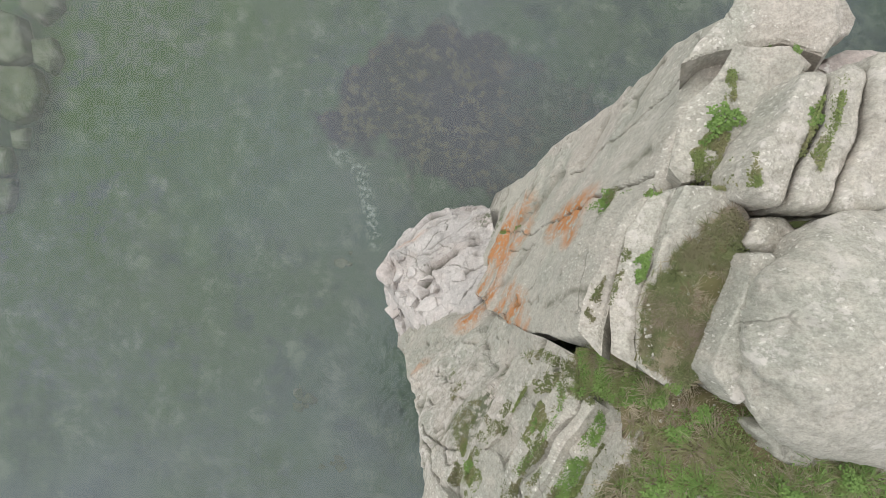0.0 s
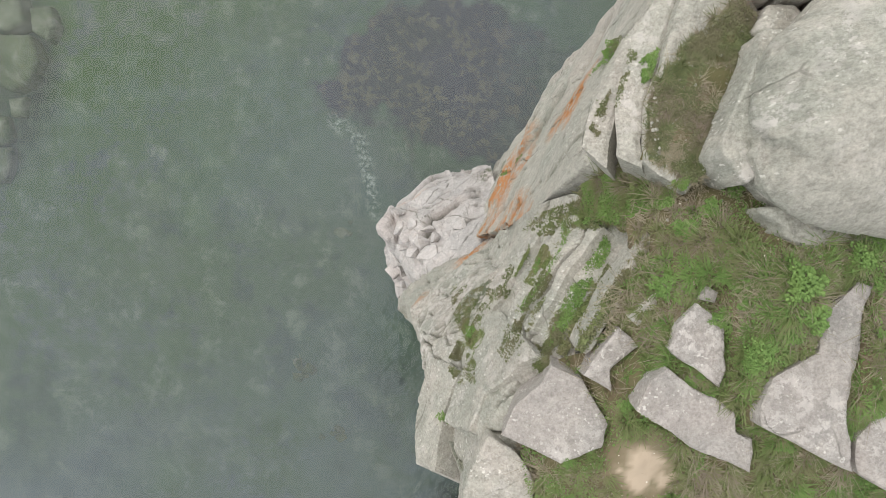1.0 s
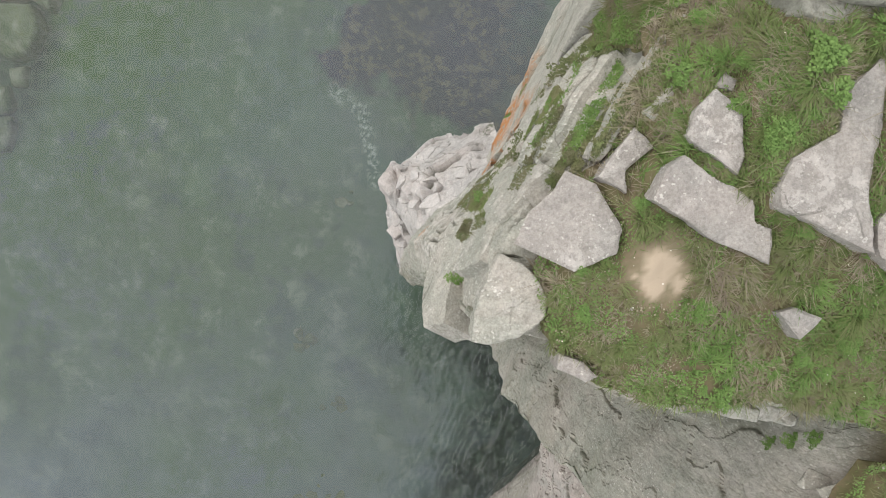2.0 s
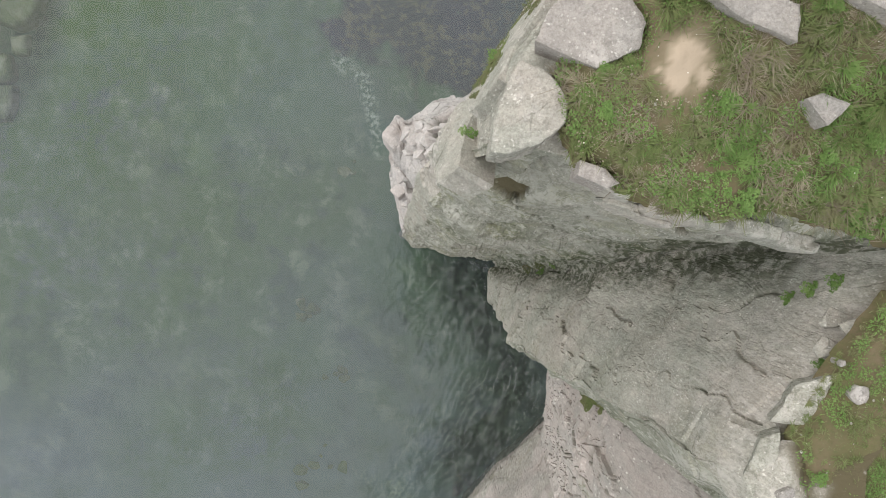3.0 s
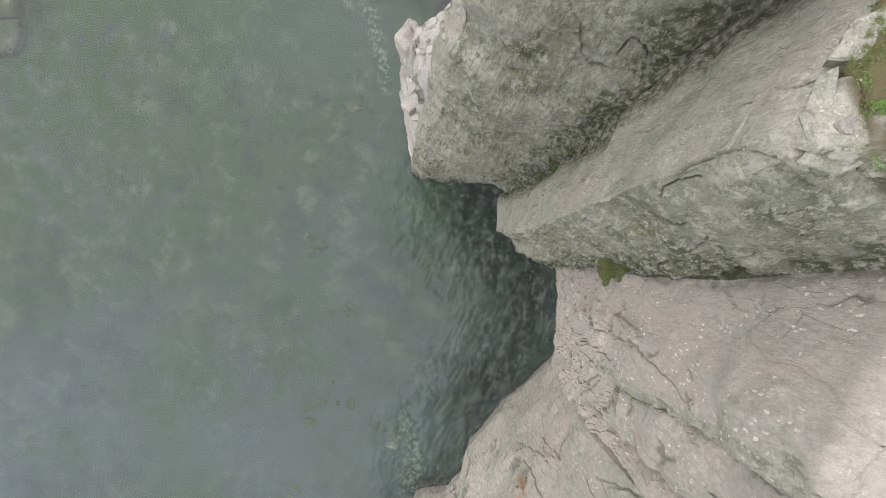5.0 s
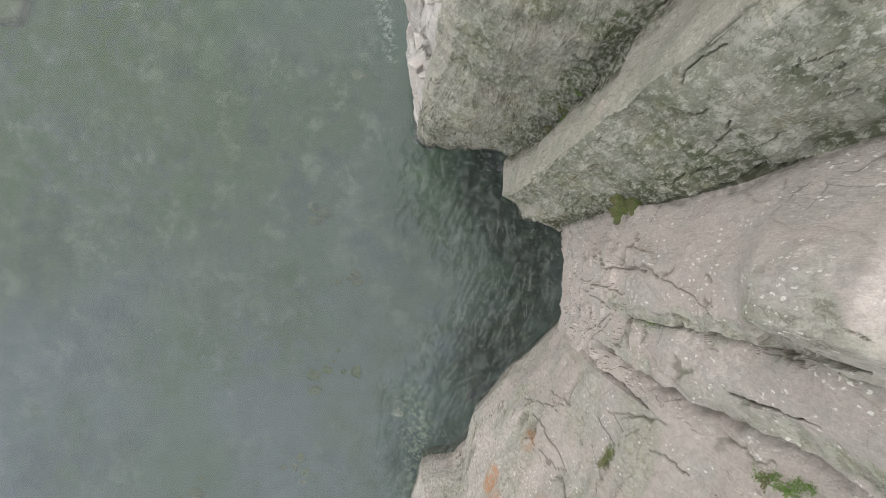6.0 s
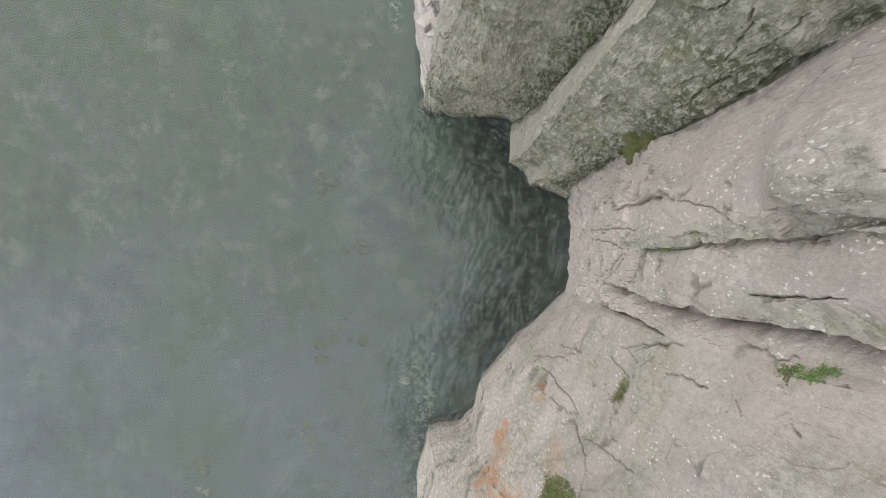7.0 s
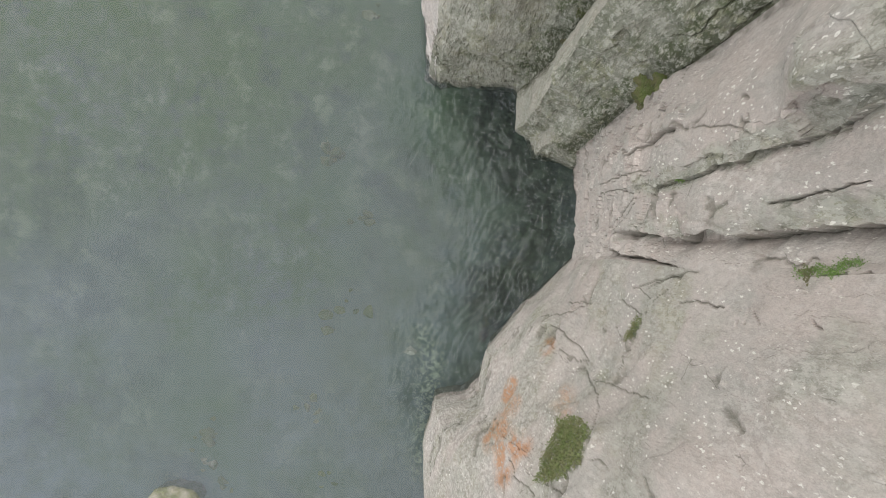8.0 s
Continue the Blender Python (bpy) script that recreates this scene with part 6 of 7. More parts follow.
def turf_height(x, y):
    p = np.stack([x, y, 0 * x], 1)
    u, v = np.clip(x, 0.8, 8.0) - 3.5, np.clip(y, -8.4, -1.6) + 5
    z = 52.53 + 0.286 * u + 0.397 * v - 0.079 * u * u + 0.107 * u * v - 0.091 * v * v + 0.0019 * u ** 3 - 0.0259 * v ** 3 - 0.03 * u * u * v - 0.0189 * u * v * v
    z = z + 0.06 * fbm(p, 0.8, 3, 7) + 0.05 * fbm(p, 0.35, 2, 17)
    # the ground lies lower where slabs are bedded in it
    for outline, top in BEDDED_SLABS:
        d = rim_distance(outline, x, y)
        d = np.where(inside(outline, x, y), d, -d)
        z = z + (np.minimum(z, top - 0.16) - z) * step01(d, -0.22, 0.0)
    return z


def knoll_height(x, y):
    p = np.stack([x, y, 0 * x], 1)
    return 52.33 + 0.05 * fbm(p, 0.4, 3, 8)


def ledge_height(x, y):
    p = np.stack([x, y, 0 * x], 1)
    return 50.15 + 0.12 * (x - 5) + 0.05 * fbm(p, 0.5, 3, 9)


CLEFT = [(2.2, -2.15), (2.22, -1.65), (2.6, -1.45), (3.1, -1.6), (3.4, -1.8), (3.3, -2.4), (2.7, -2.4)]


def cleft_height(x, y):
    p = np.stack([x, y, 0 * x], 1)
    return np.interp(x, [1.4, 1.74, 1.96, 2.1, 2.35, 2.7, 3.1], [45.6, 46.5, 47.6, 49.2, 50.5, 51.15, 51.4]) + 0.08 * fbm(p, 0.3, 3, 6)


def turf_sheet(name, poly, height, label, fall=0.5, sand=None):
    q = np.array(poly)
    xs, ys = np.arange(q[:, 0].min() - 0.1, q[:, 0].max() + 0.1, 0.06), np.arange(q[:, 1].min() - 0.1, q[:, 1].max() + 0.1, 0.06)
    gx, gy = np.meshgrid(xs, ys, indexing="ij")
    x, y = gx.ravel(), gy.ravel()
    d = rim_distance(poly, x, y)
    d = np.where(inside(poly, x, y), d, -d)
    rx, ry = to_rim(poly, x, y)
    rag = 0.05 * fbm(np.stack([x, y, 0 * x], 1), 0.25, 3, 19)
    x, y = np.where(d < 0, rx + rag, x), np.where(d < 0, ry + rag, y)
    z = height(x, y) - fall * (1 - step01(d, -0.02, 0.3)) + 0.02 * fbm(np.stack([x, y, 0 * x], 1), 0.15, 2, 3)
    f = grid_quads(len(xs), len(ys))
    f = f[(d[f] > -0.1).all(1)]
    at = dict(sand=np.zeros(len(x)))
    if sand:
        q3 = np.stack([x, y, 0 * x], 1)
        jx, jy = x + 0.16 * fbm(q3, 0.3, 4, 5), y + 0.16 * fbm(q3, 0.3, 4, 6)
        r3 = np.hypot(jx - sand[0], (jy - sand[1]) * 0.9) / sand[2]
        at["sand"] = 0.25 * np.clip(2.4 - 1.6 * r3, 0, 1) + 0.75 * step01(r3, 0.85, 0.62)
    tagged(new(name, mesh_from(name, np.stack([x, y, z], 1), f, SOIL, attrs=at)), label, "ground", kind="structure")


turf_sheet("summit_turf", TURF, turf_height, "turf and bare soil on the cliff top with a sandy patch", sand=(2.66, -5.64, 0.38))
turf_sheet("cleft_floor", CLEFT, cleft_height, "grassy earth filling the cleft between the crags", fall=0.15)
turf_sheet("summit_knoll", KNOLL, knoll_height, "thin brown turf on the summit slab", fall=0.25)
turf_sheet("fin_ledge", LEDGE, ledge_height, "brown earthy ledge on the rock fin", fall=0.3)


def hinterland():
    xs, ys = spaced(7.5, 60, 0.8, 2500), spaced(-60, 20, 0.8, 2500)
    xs = xs[xs > 7.0]
    gx, gy = np.meshgrid(xs, ys, indexing="ij")
    p = np.stack([gx.ravel(), gy.ravel(), 0 * gx.ravel()], 1)
    x, y = p[:, 0], p[:, 1]
    coast = np.where(y > 0.5, 7.0 + 2.6 * (y - 0.5), 6.9)
    land = 49.0 + 1.2 * step01(x, 9, 13) + 0.4 * step01(x, 9, 12) * fbm(p, 5, 4, 77) + 0.02 * np.minimum(x, 100) + 2.4 * step01(y, -22, -25)
    p[:, 2] = -4 + (land + 4) * step01(x - coast, -1.6, 0.2)
    tagged(new("hinterland", mesh_from("hinterland", p, grid_quads(len(xs), len(ys)), MEADOW)), "grassy land behind the cliff top", "ground", kind="structure")


hinterland()


# ---- grass, herbs, flowers ----
def blades(name, label, poly, height, count, mat, length, width, seed, lean=0.6, keep=None, rim=0.0):
    rng = np.random.default_rng(seed)
    q = np.array(poly)
    x = rng.uniform(q[:, 0].min(), q[:, 0].max(), count * 4)
    y = rng.uniform(q[:, 1].min(), q[:, 1].max(), count * 4)
    ok = inside(poly, x, y)
    if keep is not None:
        ok &= keep(x, y) > rng.uniform(0, 1, len(x))
    if height is turf_height:
        ok &= off_slabs(x, y)
    x, y = x[ok][:count], y[ok][:count]
    # blades stand in tufts
    cell = np.stack([np.floor(x / 0.21), np.floor(y / 0.21)], 1).astype(np.int64)
    zero = np.zeros(len(x), np.int64)
    tx = (cell[:, 0] + 0.2 + 0.6 * lattice(cell[:, 0], cell[:, 1], zero, seed)) * 0.21
    ty = (cell[:, 1] + 0.2 + 0.6 * lattice(cell[:, 0], cell[:, 1], zero, seed + 1)) * 0.21
    x, y = x + 0.45 * (tx - x), y + 0.45 * (ty - y)
    z = height(x, y)
    ok = np.isfinite(z)
    x, y, z, tx, ty = x[ok], y[ok], z[ok] - 0.02, tx[ok], ty[ok]
    d = rim_distance(poly, x, y)
    z = z - 0.25 * (1 - step01(d, -0.05, 0.25)) * rim
    n = len(x)
    p = np.stack([x, y, 0 * x], 1)
    ang = np.arctan2(y - ty, x - tx) + rng.normal(0, 1.1, n)
    comb = 2.2 * math.pi * fbm(p, 0.6, 2, seed)
    ang = np.arctan2(np.sin(ang) + 0.8 * np.sin(comb), np.cos(ang) + 0.8 * np.cos(comb))
    ln = length * rng.uniform(0.4, 1.25, n) * (0.8 + 0.5 * fbm(p, 0.5, 2, seed + 3))
    ln = ln * (0.55 + 0.9 * lattice(cell[ok][:, 0], cell[ok][:, 1], zero[ok], seed + 2))
    ln = np.maximum(ln, 0.02)
    bend = lean * rng.uniform(0.45, 1.25, n)
    up = np.maximum(1.0 - 0.55 * bend, 0.12)
    dx, dy = np.cos(ang), np.sin(ang)
    b = np.stack([x, y, z], 1)
    side = np.stack([-dy * width, dx * width, 0 * dx], 1)
    mid = b + np.stack([dx * ln * bend * 0.4, dy * ln * bend * 0.4, ln * up * 0.75], 1)
    tip = b + np.stack([dx * ln * bend, dy * ln * bend, ln * up], 1)
    v = np.stack([b - side, b + side, mid + side * 0.8, mid - side * 0.8, tip + side * 0.15, tip - side * 0.15], 1).reshape(-1, 3)
    i = np.arange(n)[:, None] * 6
    f = np.concatenate([i + np.array([[0, 1, 2, 3]]), i + np.array([[3, 2, 4, 5]])])
    return tagged(new(name, mesh_from(name, v, f, mat, smooth=False)), label, "grass", kind="stuff")


def leaf_mat(name, label, poly, height, count, mat, leaf, seed, keep=None, lift=0.05):
    """Small leaves lying thickly over the ground."""
    rng = np.random.default_rng(seed)
    q = np.array(poly)
    x, y = rng.uniform(q[:, 0].min(), q[:, 0].max(), count * 4), rng.uniform(q[:, 1].min(), q[:, 1].max(), count * 4)
    ok = inside(poly, x, y)
    if keep is not None:
        ok &= keep(x, y) > rng.uniform(0, 1, len(x))
    if height is turf_height:
        ok &= off_slabs(x, y)
    x, y = x[ok][:count], y[ok][:count]
    z = height(x, y)
    ok = np.isfinite(z)
    c = np.stack([x, y, z], 1)[ok]
    n = len(c)
    c[:, 2] += rng.uniform(0, lift, n) * (1 + fbm(c, 0.15, 2, seed))
    yaw, up = rng.uniform(0, 6.283, n), rng.uniform(-0.3, 0.7, n)
    s = (leaf * rng.uniform(0.5, 1.4, n))[:, None]
    f = np.stack([np.cos(yaw) * np.cos(up), np.sin(yaw) * np.cos(up), np.sin(up)], 1)
    w = np.stack([-np.sin(yaw), np.cos(yaw), rng.normal(0, 0.3, n)], 1)
    v = np.stack([c, c + f * s * 0.5 + w * s * 0.36, c + f * s, c + f * s * 0.5 - w * s * 0.36], 1).reshape(-1, 3)
    i = np.arange(n)[:, None] * 4
    return tagged(new(name, mesh_from(name, v, i + np.array([[0, 1, 2, 3]]), mat, smooth=False)), label, "plants", kind="stuff")


def field(size, seed, lo, hi):
    return lambda x, y: step01(fbm(np.stack([x, y, 0 * x], 1), size, 3, seed), lo, hi)


def off_sand(f):
    return lambda x, y: f(x, y) * step01(np.hypot(x - 2.62, y + 5.62), 0.35, 0.62)


TURF_NEAR = [(min(x, 7.3), y) for x, y in TURF]


def off_slabs(x, y):
    clear = np.ones(len(x), bool)
    for outline, top in BEDDED_SLABS:
        clear &= ~(inside(outline, x, y) & (rim_distance(outline, x, y) > 0.03))
    return clear


def ground_under(names):
    """Height of the topmost of the named things under x, y."""
    trees = []
    for ob in bpy.data.objects:
        if ob.type == "MESH" and ob.name.split(".")[0] in names:
            me = ob.data
            co = np.empty(len(me.vertices) * 3, np.float32)
            me.vertices.foreach_get("co", co)
            ix = np.empty(len(me.loops), np.int32)
            me.loops.foreach_get("vertex_index", ix)
            trees.append(BVHTree.FromPolygons(co.reshape(-1, 3).tolist(), ix.reshape(-1, 4).tolist()))

    def height(x, y):
        out = np.full(len(x), np.nan)
        for k in range(len(x)):
            best = -1e9
            for t in trees:
                hit = t.ray_cast((x[k], y[k], 60.0), (0, 0, -1))
                if hit[0] is not None and hit[0].z > best:
                    best = hit[0].z
            if best > -3:
                out[k] = best
        return out
    return height


on_crag = ground_under(("bedded_crag", "bedding_rib", "bedding_slab", "lichen_crag", "outer_summit_slab", "middle_summit_slab", "inner_summit_slab", "north_slab", "round_column", "rock_fin", "tan_sea_wall", "south_buttress", "summit_turf", "north_summit_rock", "summit_knoll"))

blades("turf_grass", "green tufted grass on the cliff top", TURF_NEAR, turf_height, 75000, GRASS, 0.18, 0.0065, 1, 1.1, off_sand(field(0.7, 61, -0.6, 0.1)), 1)
blades("lush_grass", "long bright green grass in hollows of the turf", TURF_NEAR, turf_height, 30000, HERB, 0.17, 0.007, 6, 1.0, off_sand(field(0.8, 67, -0.1, 0.3)), 1)
blades("dry_grass", "straw-coloured dead grass among the green", TURF_NEAR, turf_height, 20000, STRAW, 0.19, 0.0045, 2, 1.4, off_sand(field(0.8, 71, -0.35, 0.35)), 1)
blades("withered_grass", "long withered grass among the upper rocks", TURF_NEAR, turf_height, 16000, STRAW, 0.24, 0.0045, 9, 1.4, lambda x, y: field(0.6, 77, -0.6, 0.1)(x, y) * step01(y, -5.0, -3.6), 1)
blades("cleft_grass", "long grass hanging in the cleft", CLEFT, cleft_height, 9000, GRASS, 0.16, 0.006, 7, 1.2, field(0.4, 73, -0.8, -0.1), 0.2)
blades("cleft_straw", "dead grass hanging in the cleft", CLEFT, cleft_height, 4000, STRAW, 0.16, 0.004, 8, 1.3, field(0.4, 74, -0.5, 0.1), 0.2)
leaf_mat("cleft_herbs", "small green leaves in the cleft", CLEFT, cleft_height, 6000, HERB, 0.03, 45, field(0.35, 75, -0.4, 0.2), 0.12)
blades("knoll_grass", "thin brown and green grass on the summit slab", KNOLL, knoll_height, 15000, MOSSY, 0.13, 0.006, 3, 1.2, field(0.5, 63, -1.6, -0.4), 0.3)
blades("knoll_straw", "dead brown grass on the summit slab", KNOLL, knoll_height, 9000, STRAW, 0.13, 0.004, 4, 1.4, field(0.5, 64, -1.4, -0.2), 0.3)
blades("ledge_grass", "sparse grass on the fin ledge", LEDGE, ledge_height, 22000, GRASS, 0.12, 0.006, 5, 1.2, field(0.7, 65, -0.5, 0.1), 0.3)
for k, (o, n, ln) in enumerate((
        ([(0.2, -4.05), (0.6, -3.69), (1.2, -3.39), (1.09, -3.5), (0.79, -3.93), (0.5, -4.4), (0.25, -4.46)], 1500, 0.12), ([(1.96, -2.16), (2.01, -2.39), (1.79, -2.8), (1.5, -3.3), (1.25, -3.71), (1.09, -3.8), (1.3, -3.5), (1.59, -3.12), (1.87, -2.57)], 1500, 0.11),
        ([(2.42, -2.5), (2.5, -2.6), (2.2, -3.1), (1.8, -3.8), (1.5, -4.2), (1.62, -3.75), (2.0, -3.14)], 2200, 0.11), ([(1.65, -2.3), (1.95, -1.95), (2.54, -1.8), (2.3, -2.4)], 1500, 0.2),
        ([(4.02, 2.55), (4.13, 2.5), (4.05, 1.57), (3.79, 1.36), (3.9, 1.98)], 600, 0.07), ([(2.63, -0.15), (2.87, 0.01), (2.75, -0.4), (2.63, -0.48)], 500, 0.06), ([(2.08, -0.96), (2.25, -0.58), (2.5, -0.24), (2.35, -0.67), (2.2, -1.09)], 500, 0.06),
        ([(2.63, 0.79), (3.18, 1.0), (3.02, 0.77), (2.68, 0.66)], 500, 0.1), ([(4.55, 1.75), (4.85, 2.1), (4.75, 1.6), (4.5, 0.9), (4.4, 1.2)], 900, 0.08), ([(3.5, 1.4), (3.85, 1.75), (4.0, 1.6), (3.82, 1.1), (3.9, 0.75), (3.6, 0.8)], 1800, 0.08),
        ([(4.8, 2.92), (5.2, 2.88), (5.2, 2.75), (4.8, 3.0)], 500, 0.1), ([(2.05, -2.3), (2.5, -1.9), (3.2, -1.75), (3.0, -2.1), (2.4, -2.3)], 2500, 0.22), ([(0.06, -5.06), (0.28, -4.68), (0.54, -4.68), (0.45, -4.95), (0.17, -5.17)], 900, 0.12),
        ([(1.69, -2.6), (1.72, -2.85), (1.41, -3.3), (1.36, -3.2), (1.55, -2.8)], 1100, 0.1), ([(1.6, -3.0), (1.7, -3.12), (1.28, -3.9), (0.95, -4.42), (0.86, -4.36), (1.12, -3.87), (1.38, -3.37)], 1500, 0.1),
        ([(2.16, -3.15), (2.22, -3.3), (2.0, -3.75), (1.74, -4.25), (1.62, -4.2), (1.87, -3.68)], 1400, 0.1), ([(2.4, -2.9), (2.5, -3.05), (2.2, -3.55), (1.86, -4.12), (1.76, -4.04), (2.1, -3.4)], 1500, 0.11),
        ([(0.62, -4.15), (0.72, -4.25), (0.52, -4.6), (0.36, -4.45), (0.45, -4.25)], 1200, 0.14), ([(1.64, -3.85), (1.74, -3.96), (1.38, -4.45), (1.26, -4.36)], 900, 0.1))):
    leaf_mat("crevice_growth", "low green leafy growth filling a rock joint", o, on_crag, int(n * 2.0), GRASS if k in (4, 8, 9) or k > 12 and k % 2 else HERB if k % 3 and k < 13 else MOSSY, 0.028, 80 + k, field(0.22, 90 + k, -0.4 if k in (4, 8, 9) else -0.8, 0.15 if k in (4, 8, 9) else -0.1), ln * 0.6)
    blades("crevice_grass", "short grass tufts in a rock joint", o, on_crag, int(n * 0.5), GRASS, ln * 0.8, 0.005, 120 + k, 1.1)


leaf_mat("clover_mat", "small green leaves creeping through the turf", TURF_NEAR, turf_height, 20000, HERB, 0.028, 41, off_sand(field(0.45, 68, 0.0, 0.4)), 0.1)
leaf_mat("withered_mat", "brown withered leaves in the turf", TURF_NEAR, turf_height, 5000, STRAW, 0.028, 42, off_sand(field(0.5, 69, -0.1, 0.4)), 0.06)
leaf_mat("ledge_herbs", "low green herbs on the earthy ledge", LEDGE, ledge_height, 16000, HERB, 0.028, 43, field(0.5, 70, -0.1, 0.3), 0.08)
leaf_mat("knoll_herbs", "small dull leaves on the summit slab", KNOLL, knoll_height, 7000, MOSSY, 0.022, 44, field(0.35, 72, -0.4, 0.3), 0.05)


def herb_mesh(name, radius, count, leaf, seed, mat=HERB, dome=0.7):
    rng = np.random.default_rng(seed)
    r = radius * np.sqrt(rng.uniform(0, 1, count))
    a = rng.uniform(0, 2 * math.pi, count)
    lump = 0.75 + 0.25 * np.sin(3 * a + seed) + 0.15 * np.sin(7 * a)
    x, y = r * np.cos(a) * lump, r * np.sin(a) * lump
    z = dome * radius * np.sqrt(np.maximum(1 - (r / radius) ** 2, 0)) * rng.uniform(0.45, 1.0, count)
    yaw = a + rng.normal(0, 0.9, count)
    up = rng.uniform(-0.25, 0.6, count)
    s = leaf * rng.uniform(0.6, 1.3, count)
    f = np.stack([np.cos(yaw) * np.cos(up), np.sin(yaw) * np.cos(up), np.sin(up)], 1)
    w = np.stack([-np.sin(yaw), np.cos(yaw), rng.normal(0, 0.25, count)], 1)
    c = np.stack([x, y, z], 1)
    v = np.stack([c, c + f * s[:, None] * 0.5 + w * s[:, None] * 0.38, c + f * s[:, None] - np.array([0, 0, 1]) * s[:, None] * 0.15, c + f * s[:, None] * 0.5 - w * s[:, None] * 0.38], 1).reshape(-1, 3)
    i = np.arange(count)[:, None] * 4
    return mesh_from(name, v, i + np.array([[0, 1, 2, 3]]), mat, smooth=False)


HERBS = [herb_mesh("herb_clump", 0.2, 520, 0.036, 1), herb_mesh("herb_clump", 0.17, 420, 0.032, 2), herb_mesh("herb_clump", 0.24, 640, 0.038, 3)]
CUSHION = [herb_mesh("cushion_plant", 0.2, 420, 0.03, 4, MOSSY, 0.4), herb_mesh("cushion_plant", 0.16, 320, 0.028, 5, HERB, 0.45)]


def plants(meshes, name, label, group, spots):
    rng = random.Random(len(spots))
    for k, (x, y, z, s) in enumerate(spots):
        z = z if z < 44 else float(on_crag(np.array([x]), np.array([y]))[0]) + (0.06 if meshes is HERBS else -0.02)
        ob = new(name, meshes[k % len(meshes)])
        ob.matrix_world = Matrix.Translation((x, y, z)) @ Matrix.Rotation(rng.uniform(0, 6.28), 4, "Z") @ Matrix.Diagonal((s, s * rng.uniform(0.75, 1.1), s, 1))
        tagged(ob, label, "plant", group)


plants(HERBS, "herb_clump", "bright green leafy herb clump in turf", "leafy herb clumps", [
    (2.35, -4.75, 51.75, 0.6), (3.3, -4.55, 52.0, 0.9), (2.75, -3.15, 51.75, 0.8), (3.1, -2.45, 51.8, 1.0), (3.75, -1.95, 51.8, 0.9), (4.2, -3.1, 52.1, 1.1), (4.35, -3.5, 52.1, 1.0), (3.75, -4.1, 52.0, 0.9),
    (3.85, -3.9, 52.0, 0.8), (5.2, -6.6, 51.9, 0.9), (4.6, -6.8, 51.8, 0.8), (3.2, -6.1, 51.9, 0.7), (1.7, -6.2, 51.4, 0.8), (4.9, -2.8, 52.0, 1.2), (4.0, -0.75, 52.45, 0.6), (3.45, -1.45, 52.35, 0.4),
    (3.05, 0.88, 50.9, 1.35), (3.9, 1.8, 52.0, 1.3), (5.4, -10.6, 50.2, 0.9), (5.3, -11.5, 50.2, 0.8), (5.7, -9.9, 50.2, 0.9), (6.0, -8.72, 48.9, 1.0), (6.15, -8.55, 49.0, 1.1), (5.85, -8.9, 48.7, 0.8)])
plants(CUSHION, "cushion_plant", "small dense green cushion in a rock joint", "cushion plants", [
    (1.15, -3.55, 49.4, 1.0), (0.55, -4.35, 46.5, 1.2), (1.3, -3.2, 49.8, 0.9), (1.55, -3.0, 50.2, 0.9), (1.7, -3.75, 51.2, 0.8), (2.0, -3.3, 51.4, 0.9), (1.5, -4.2, 51.3, 0.7), (2.3, -2.9, 51.5, 0.8), (1.85, -2.35, 47.6, 1.6),
    (2.3, -4.1, 52.0, 0.7), (2.55, -0.1, 51.8, 0.6), (4.55, 1.6, 52.6, 0.8), (4.4, 1.2, 52.5, 0.7), (3.75, 1.5, 51.7, 0.8), (3.7, 1.05, 51.6, 1.0), (4.9, 2.75, 51.6, 0.7), (3.1, 0.95, 47.9, 0.9), (0.0, -5.9, 47.0, 1.2),
    (6.45, -22.28, 42.4, 1.5), (6.5, -22.25, 43.4, 1.1), (5.1, -24.9, 31.4, 1.3), (4.95, -8.7, 25.5, 1.6), (4.8, -8.75, 21.5, 1.8), (6.0, -19.0, 34.0, 1.4), (4.9, -9.2, 17, 2.5), (5.1, -9.2, 21, 2.2)])


FERN = [herb_mesh("fern", 0.62, 1900, 0.075, 6, GRASS, 0.5), herb_mesh("fern", 0.5, 1500, 0.07, 7, MOSSY, 0.5)]
plants(FERN, "fern", "dark green fern in the seam beside the fin", "ferns in the seam", [(6.1, -14.45, 28.9, 1.0), (6.3, -14.75, 27.6, 0.9), (6.4, -14.5, 30.3, 0.8)])


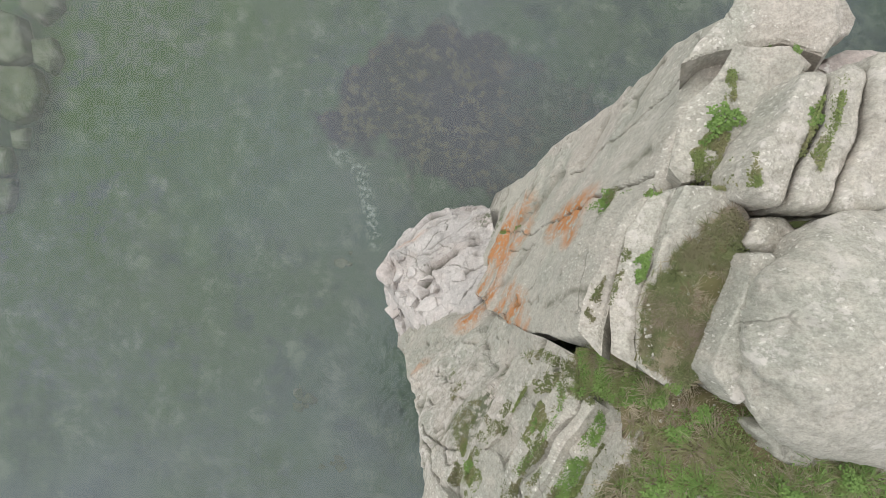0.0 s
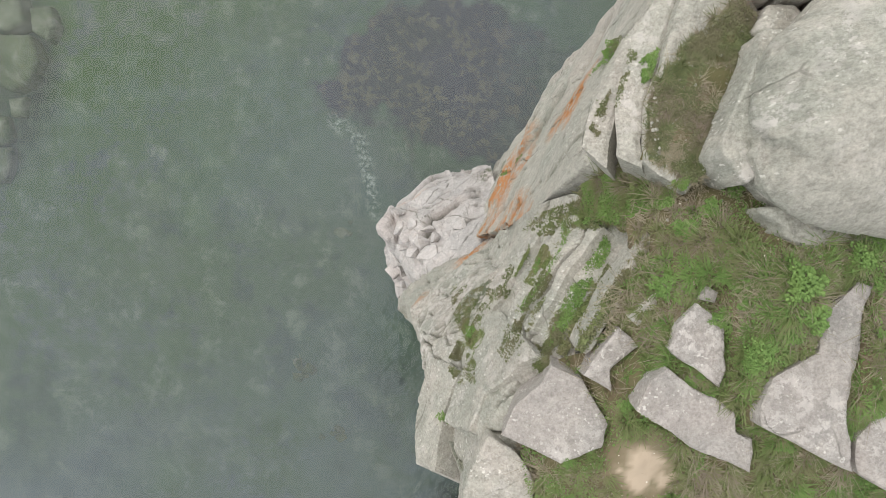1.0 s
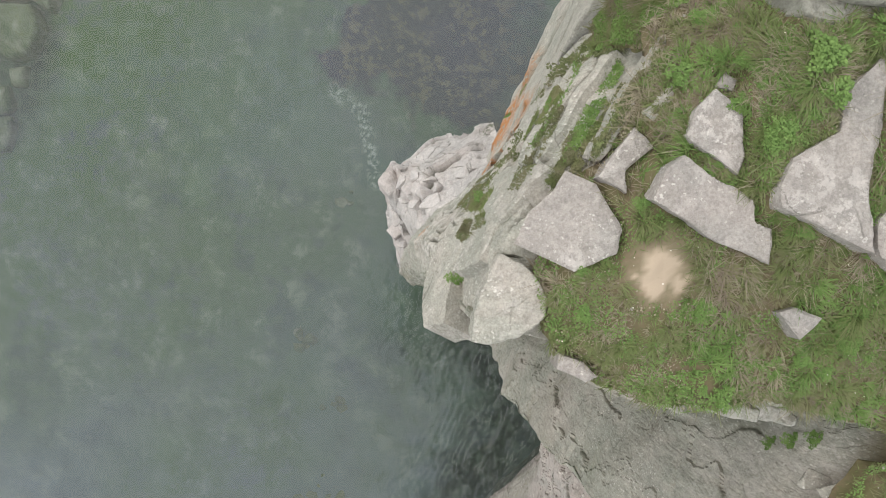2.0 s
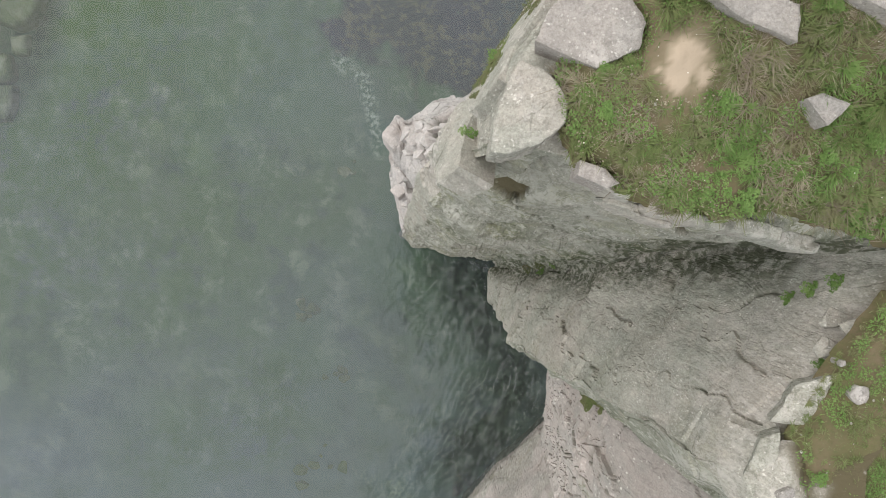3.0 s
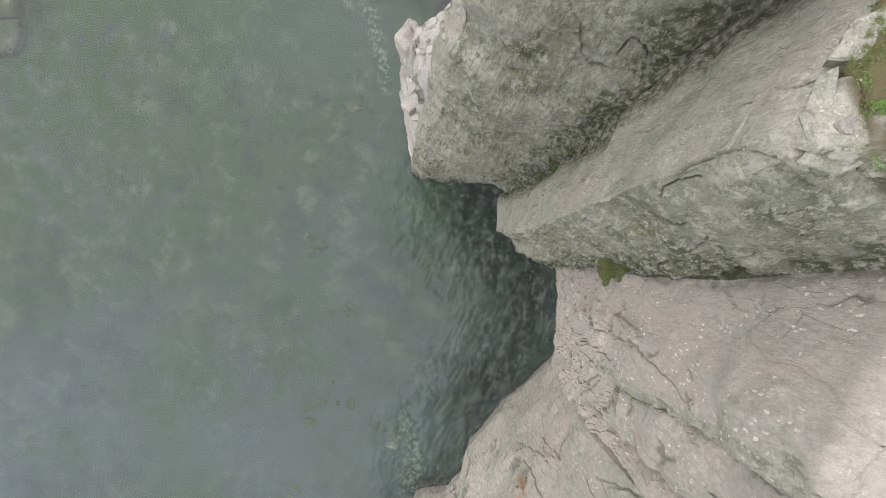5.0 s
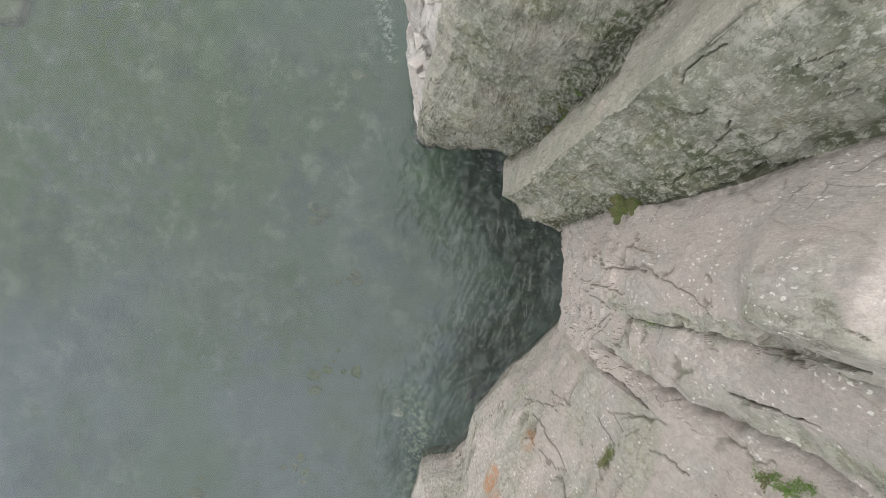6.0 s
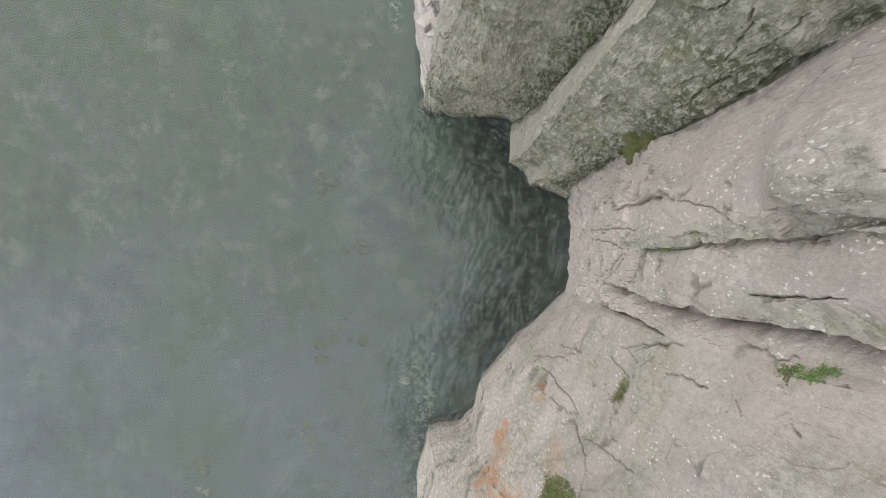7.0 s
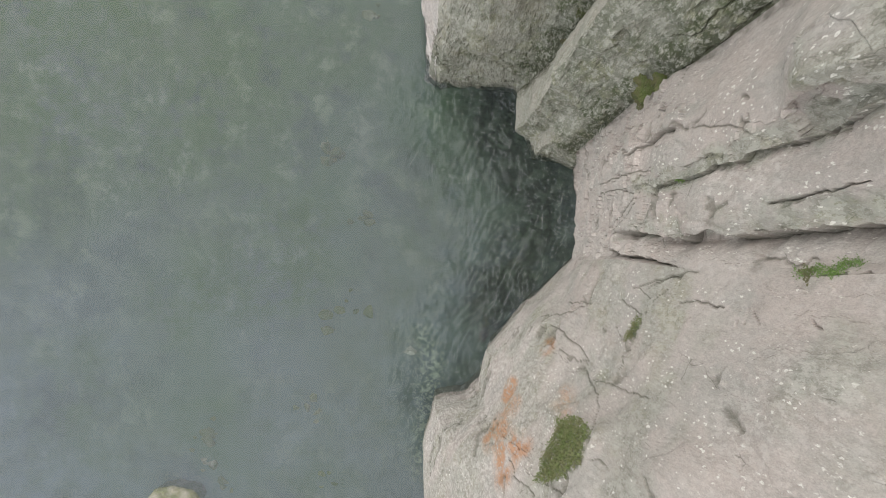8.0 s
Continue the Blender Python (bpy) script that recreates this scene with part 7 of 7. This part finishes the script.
def face_growth(name, label, ob, outline, count, mat, leaf, seed):
    """Leaves rooted all over a stretch of a rock face."""
    rng = np.random.default_rng(seed)
    n = len(ob.data.vertices)
    p, nr = np.empty(n * 3), np.empty(n * 3)
    ob.data.vertices.foreach_get("co", p)
    ob.data.vertices.foreach_get("normal", nr)
    p, nr = p.reshape(-1, 3), nr.reshape(-1, 3)
    warp = p + 0.22 * np.stack([fbm(p, 0.5, 3, seed + k) for k in range(3)], 1)
    held = np.nonzero(pocket_mask(warp, nr, outline, 0.05) > 0.5)[0]
    pick = held[rng.integers(0, len(held), count)]
    out = nr[pick] * np.sign(nr[pick] @ np.array((-0.5, 0.3, 0.8)))[:, None]
    side = rng.normal(0, 1, (count, 3))
    c = p[pick] + 0.05 * side + out * rng.uniform(-0.02, 0.12, count)[:, None]
    f = rng.normal(0, 0.7, (count, 3)) + out * 0.6 - np.array((0, 0, 0.2))
    f /= np.linalg.norm(f, axis=1, keepdims=True)
    w = np.cross(f, side)
    w /= np.linalg.norm(w, axis=1, keepdims=True) + 1e-9
    sz = leaf * rng.uniform(0.6, 1.4, count)[:, None]
    v = np.stack([c, c + f * sz * 0.5 + w * sz * 0.3, c + f * sz, c + f * sz * 0.5 - w * sz * 0.3], 1).reshape(-1, 3)
    me = mesh_from(name, v, np.arange(count)[:, None] * 4 + np.array([[0, 1, 2, 3]]), mat, smooth=False)
    return tagged(new(name, me), label, "moss", kind="stuff")


face_growth("moss_bed", "thick green moss and leaves on a ledge of the buttress", SOUTH, MOSS_BED, 9000, GRASS, 0.075, 1)
face_growth("joint_moss", "green moss in a joint of the buttress", SOUTH, [(5.16, -24.23, 31.9), (4.96, -24.83, 31.55), (4.82, -25.32, 31.2), (4.78, -25.33, 30.4), (5.08, -24.54, 30.8)], 1200, GRASS, 0.05, 2)
face_growth("joint_moss", "bright green moss in the long joint", SEA_WALL, [(6.64, -22.13, 41.48), (6.61, -22.13, 42.43), (6.79, -22.04, 43.68), (6.6, -22.19, 44.26), (6.44, -22.41, 43.04), (6.44, -22.37, 42.19)], 1500, HERB, 0.045, 3)


def scattered(count, seed):
    rng = np.random.default_rng(seed)
    spots = []
    while len(spots) < count:
        x, y = rng.uniform(1.3, 7.0), rng.uniform(-7.6, -1.9)
        xa, ya = np.array([x]), np.array([y])
        if inside(TURF, xa, ya)[0] and field(0.9, 67, -0.3, 0.3)(xa, ya)[0] > rng.uniform(0, 1) and math.hypot(x - 2.62, y + 5.62) > 0.6 and rim_distance(TURF, xa, ya)[0] > 0.1 and off_slabs(xa, ya)[0]:
            spots.append((x, y, float(turf_height(xa, ya)[0]) + 0.05, rng.uniform(0.35, 0.85)))
    return spots


for x, y, z, sc in scattered(46, 5):
    ob = new("herb_clump", HERBS[int(x * 100) % 3])
    ob.matrix_world = Matrix.Translation((x, y, z)) @ Matrix.Rotation(x * 9, 4, "Z") @ Matrix.Diagonal((sc, sc * 0.85, sc, 1))
    tagged(ob, "low green herb clump among grass", "plant", "leafy herb clumps")


def pebbles(name, label, poly, height, count, seed, lo, hi):
    rng = np.random.default_rng(seed)
    q = np.array(poly)
    x, y = rng.uniform(q[:, 0].min(), q[:, 0].max(), count * 3), rng.uniform(q[:, 1].min(), q[:, 1].max(), count * 3)
    ok = inside(poly, x, y)
    x, y = x[ok][:count], y[ok][:count]
    z = height(x, y)
    n = len(x)
    base = np.array([(1, 0, 0), (0.4, 0.9, 0), (-0.6, 0.75, 0), (-1, -0.1, 0), (-0.3, -0.9, 0), (0.6, -0.8, 0), (0.3, 0.1, 0.7), (-0.3, 0.15, 0.65), (0, -0.3, 0.6)])
    v = base[None] * rng.uniform(0.75, 1.25, (n, 9, 1)) * (lo + (hi - lo) * rng.uniform(0, 1, n) ** 3)[:, None, None]
    a = rng.uniform(0, 6.28, n)
    c, sn = np.cos(a)[:, None], np.sin(a)[:, None]
    v = np.stack([v[:, :, 0] * c - v[:, :, 1] * sn, v[:, :, 0] * sn + v[:, :, 1] * c, v[:, :, 2]], 2) + np.stack([x, y, z], 1)[:, None]
    t = np.array([(0, 1, 6), (1, 7, 6), (1, 2, 7), (2, 3, 7), (3, 8, 7), (3, 4, 8), (4, 5, 8), (5, 6, 8), (5, 0, 6), (6, 7, 8)])
    f = (np.arange(n)[:, None, None] * 9 + t[None]).reshape(-1, 3)
    tagged(new(name, mesh_from(name, v.reshape(-1, 3), f, ROCK, smooth=False)), label, "pebbles", kind="stuff")


pebbles("ledge_rubble", "pale stone chips on the earthy ledge", LEDGE, ledge_height, 220, 31, 0.006, 0.03)
pebbles("knoll_rubble", "pale stone chips in thin turf", KNOLL, knoll_height, 140, 32, 0.006, 0.03)
pebbles("turf_rubble", "small stone chips lying in turf", TURF_NEAR, turf_height, 60, 33, 0.008, 0.04)


def flowers():
    rng = np.random.default_rng(12)
    n = 220
    x, y = rng.uniform(1.2, 7, n), rng.uniform(-7.8, -2, n)
    ok = inside(TURF, x, y) & (field(0.6, 66, 0.0, 0.5)(x, y) > rng.uniform(0, 1, n))
    x, y = x[ok], y[ok]
    z = turf_height(x, y) + rng.uniform(0.08, 0.16, len(x))
    s = rng.uniform(0.004, 0.008, len(x))
    c = np.stack([x, y, z], 1)
    ax, ay = np.stack([s, 0 * s, 0.3 * s], 1), np.stack([0 * s, s, -0.2 * s], 1)
    v = np.stack([c - ax - ay, c + ax - ay, c + ax + ay, c - ax + ay], 1).reshape(-1, 3)
    i = np.arange(len(x))[:, None] * 4
    tagged(new("wild_flowers", mesh_from("wild_flowers", v, i + np.array([[0, 1, 2, 3]]), FLOWER, smooth=False)), "tiny white flowers scattered in the turf", "flowers", kind="stuff")


flowers()
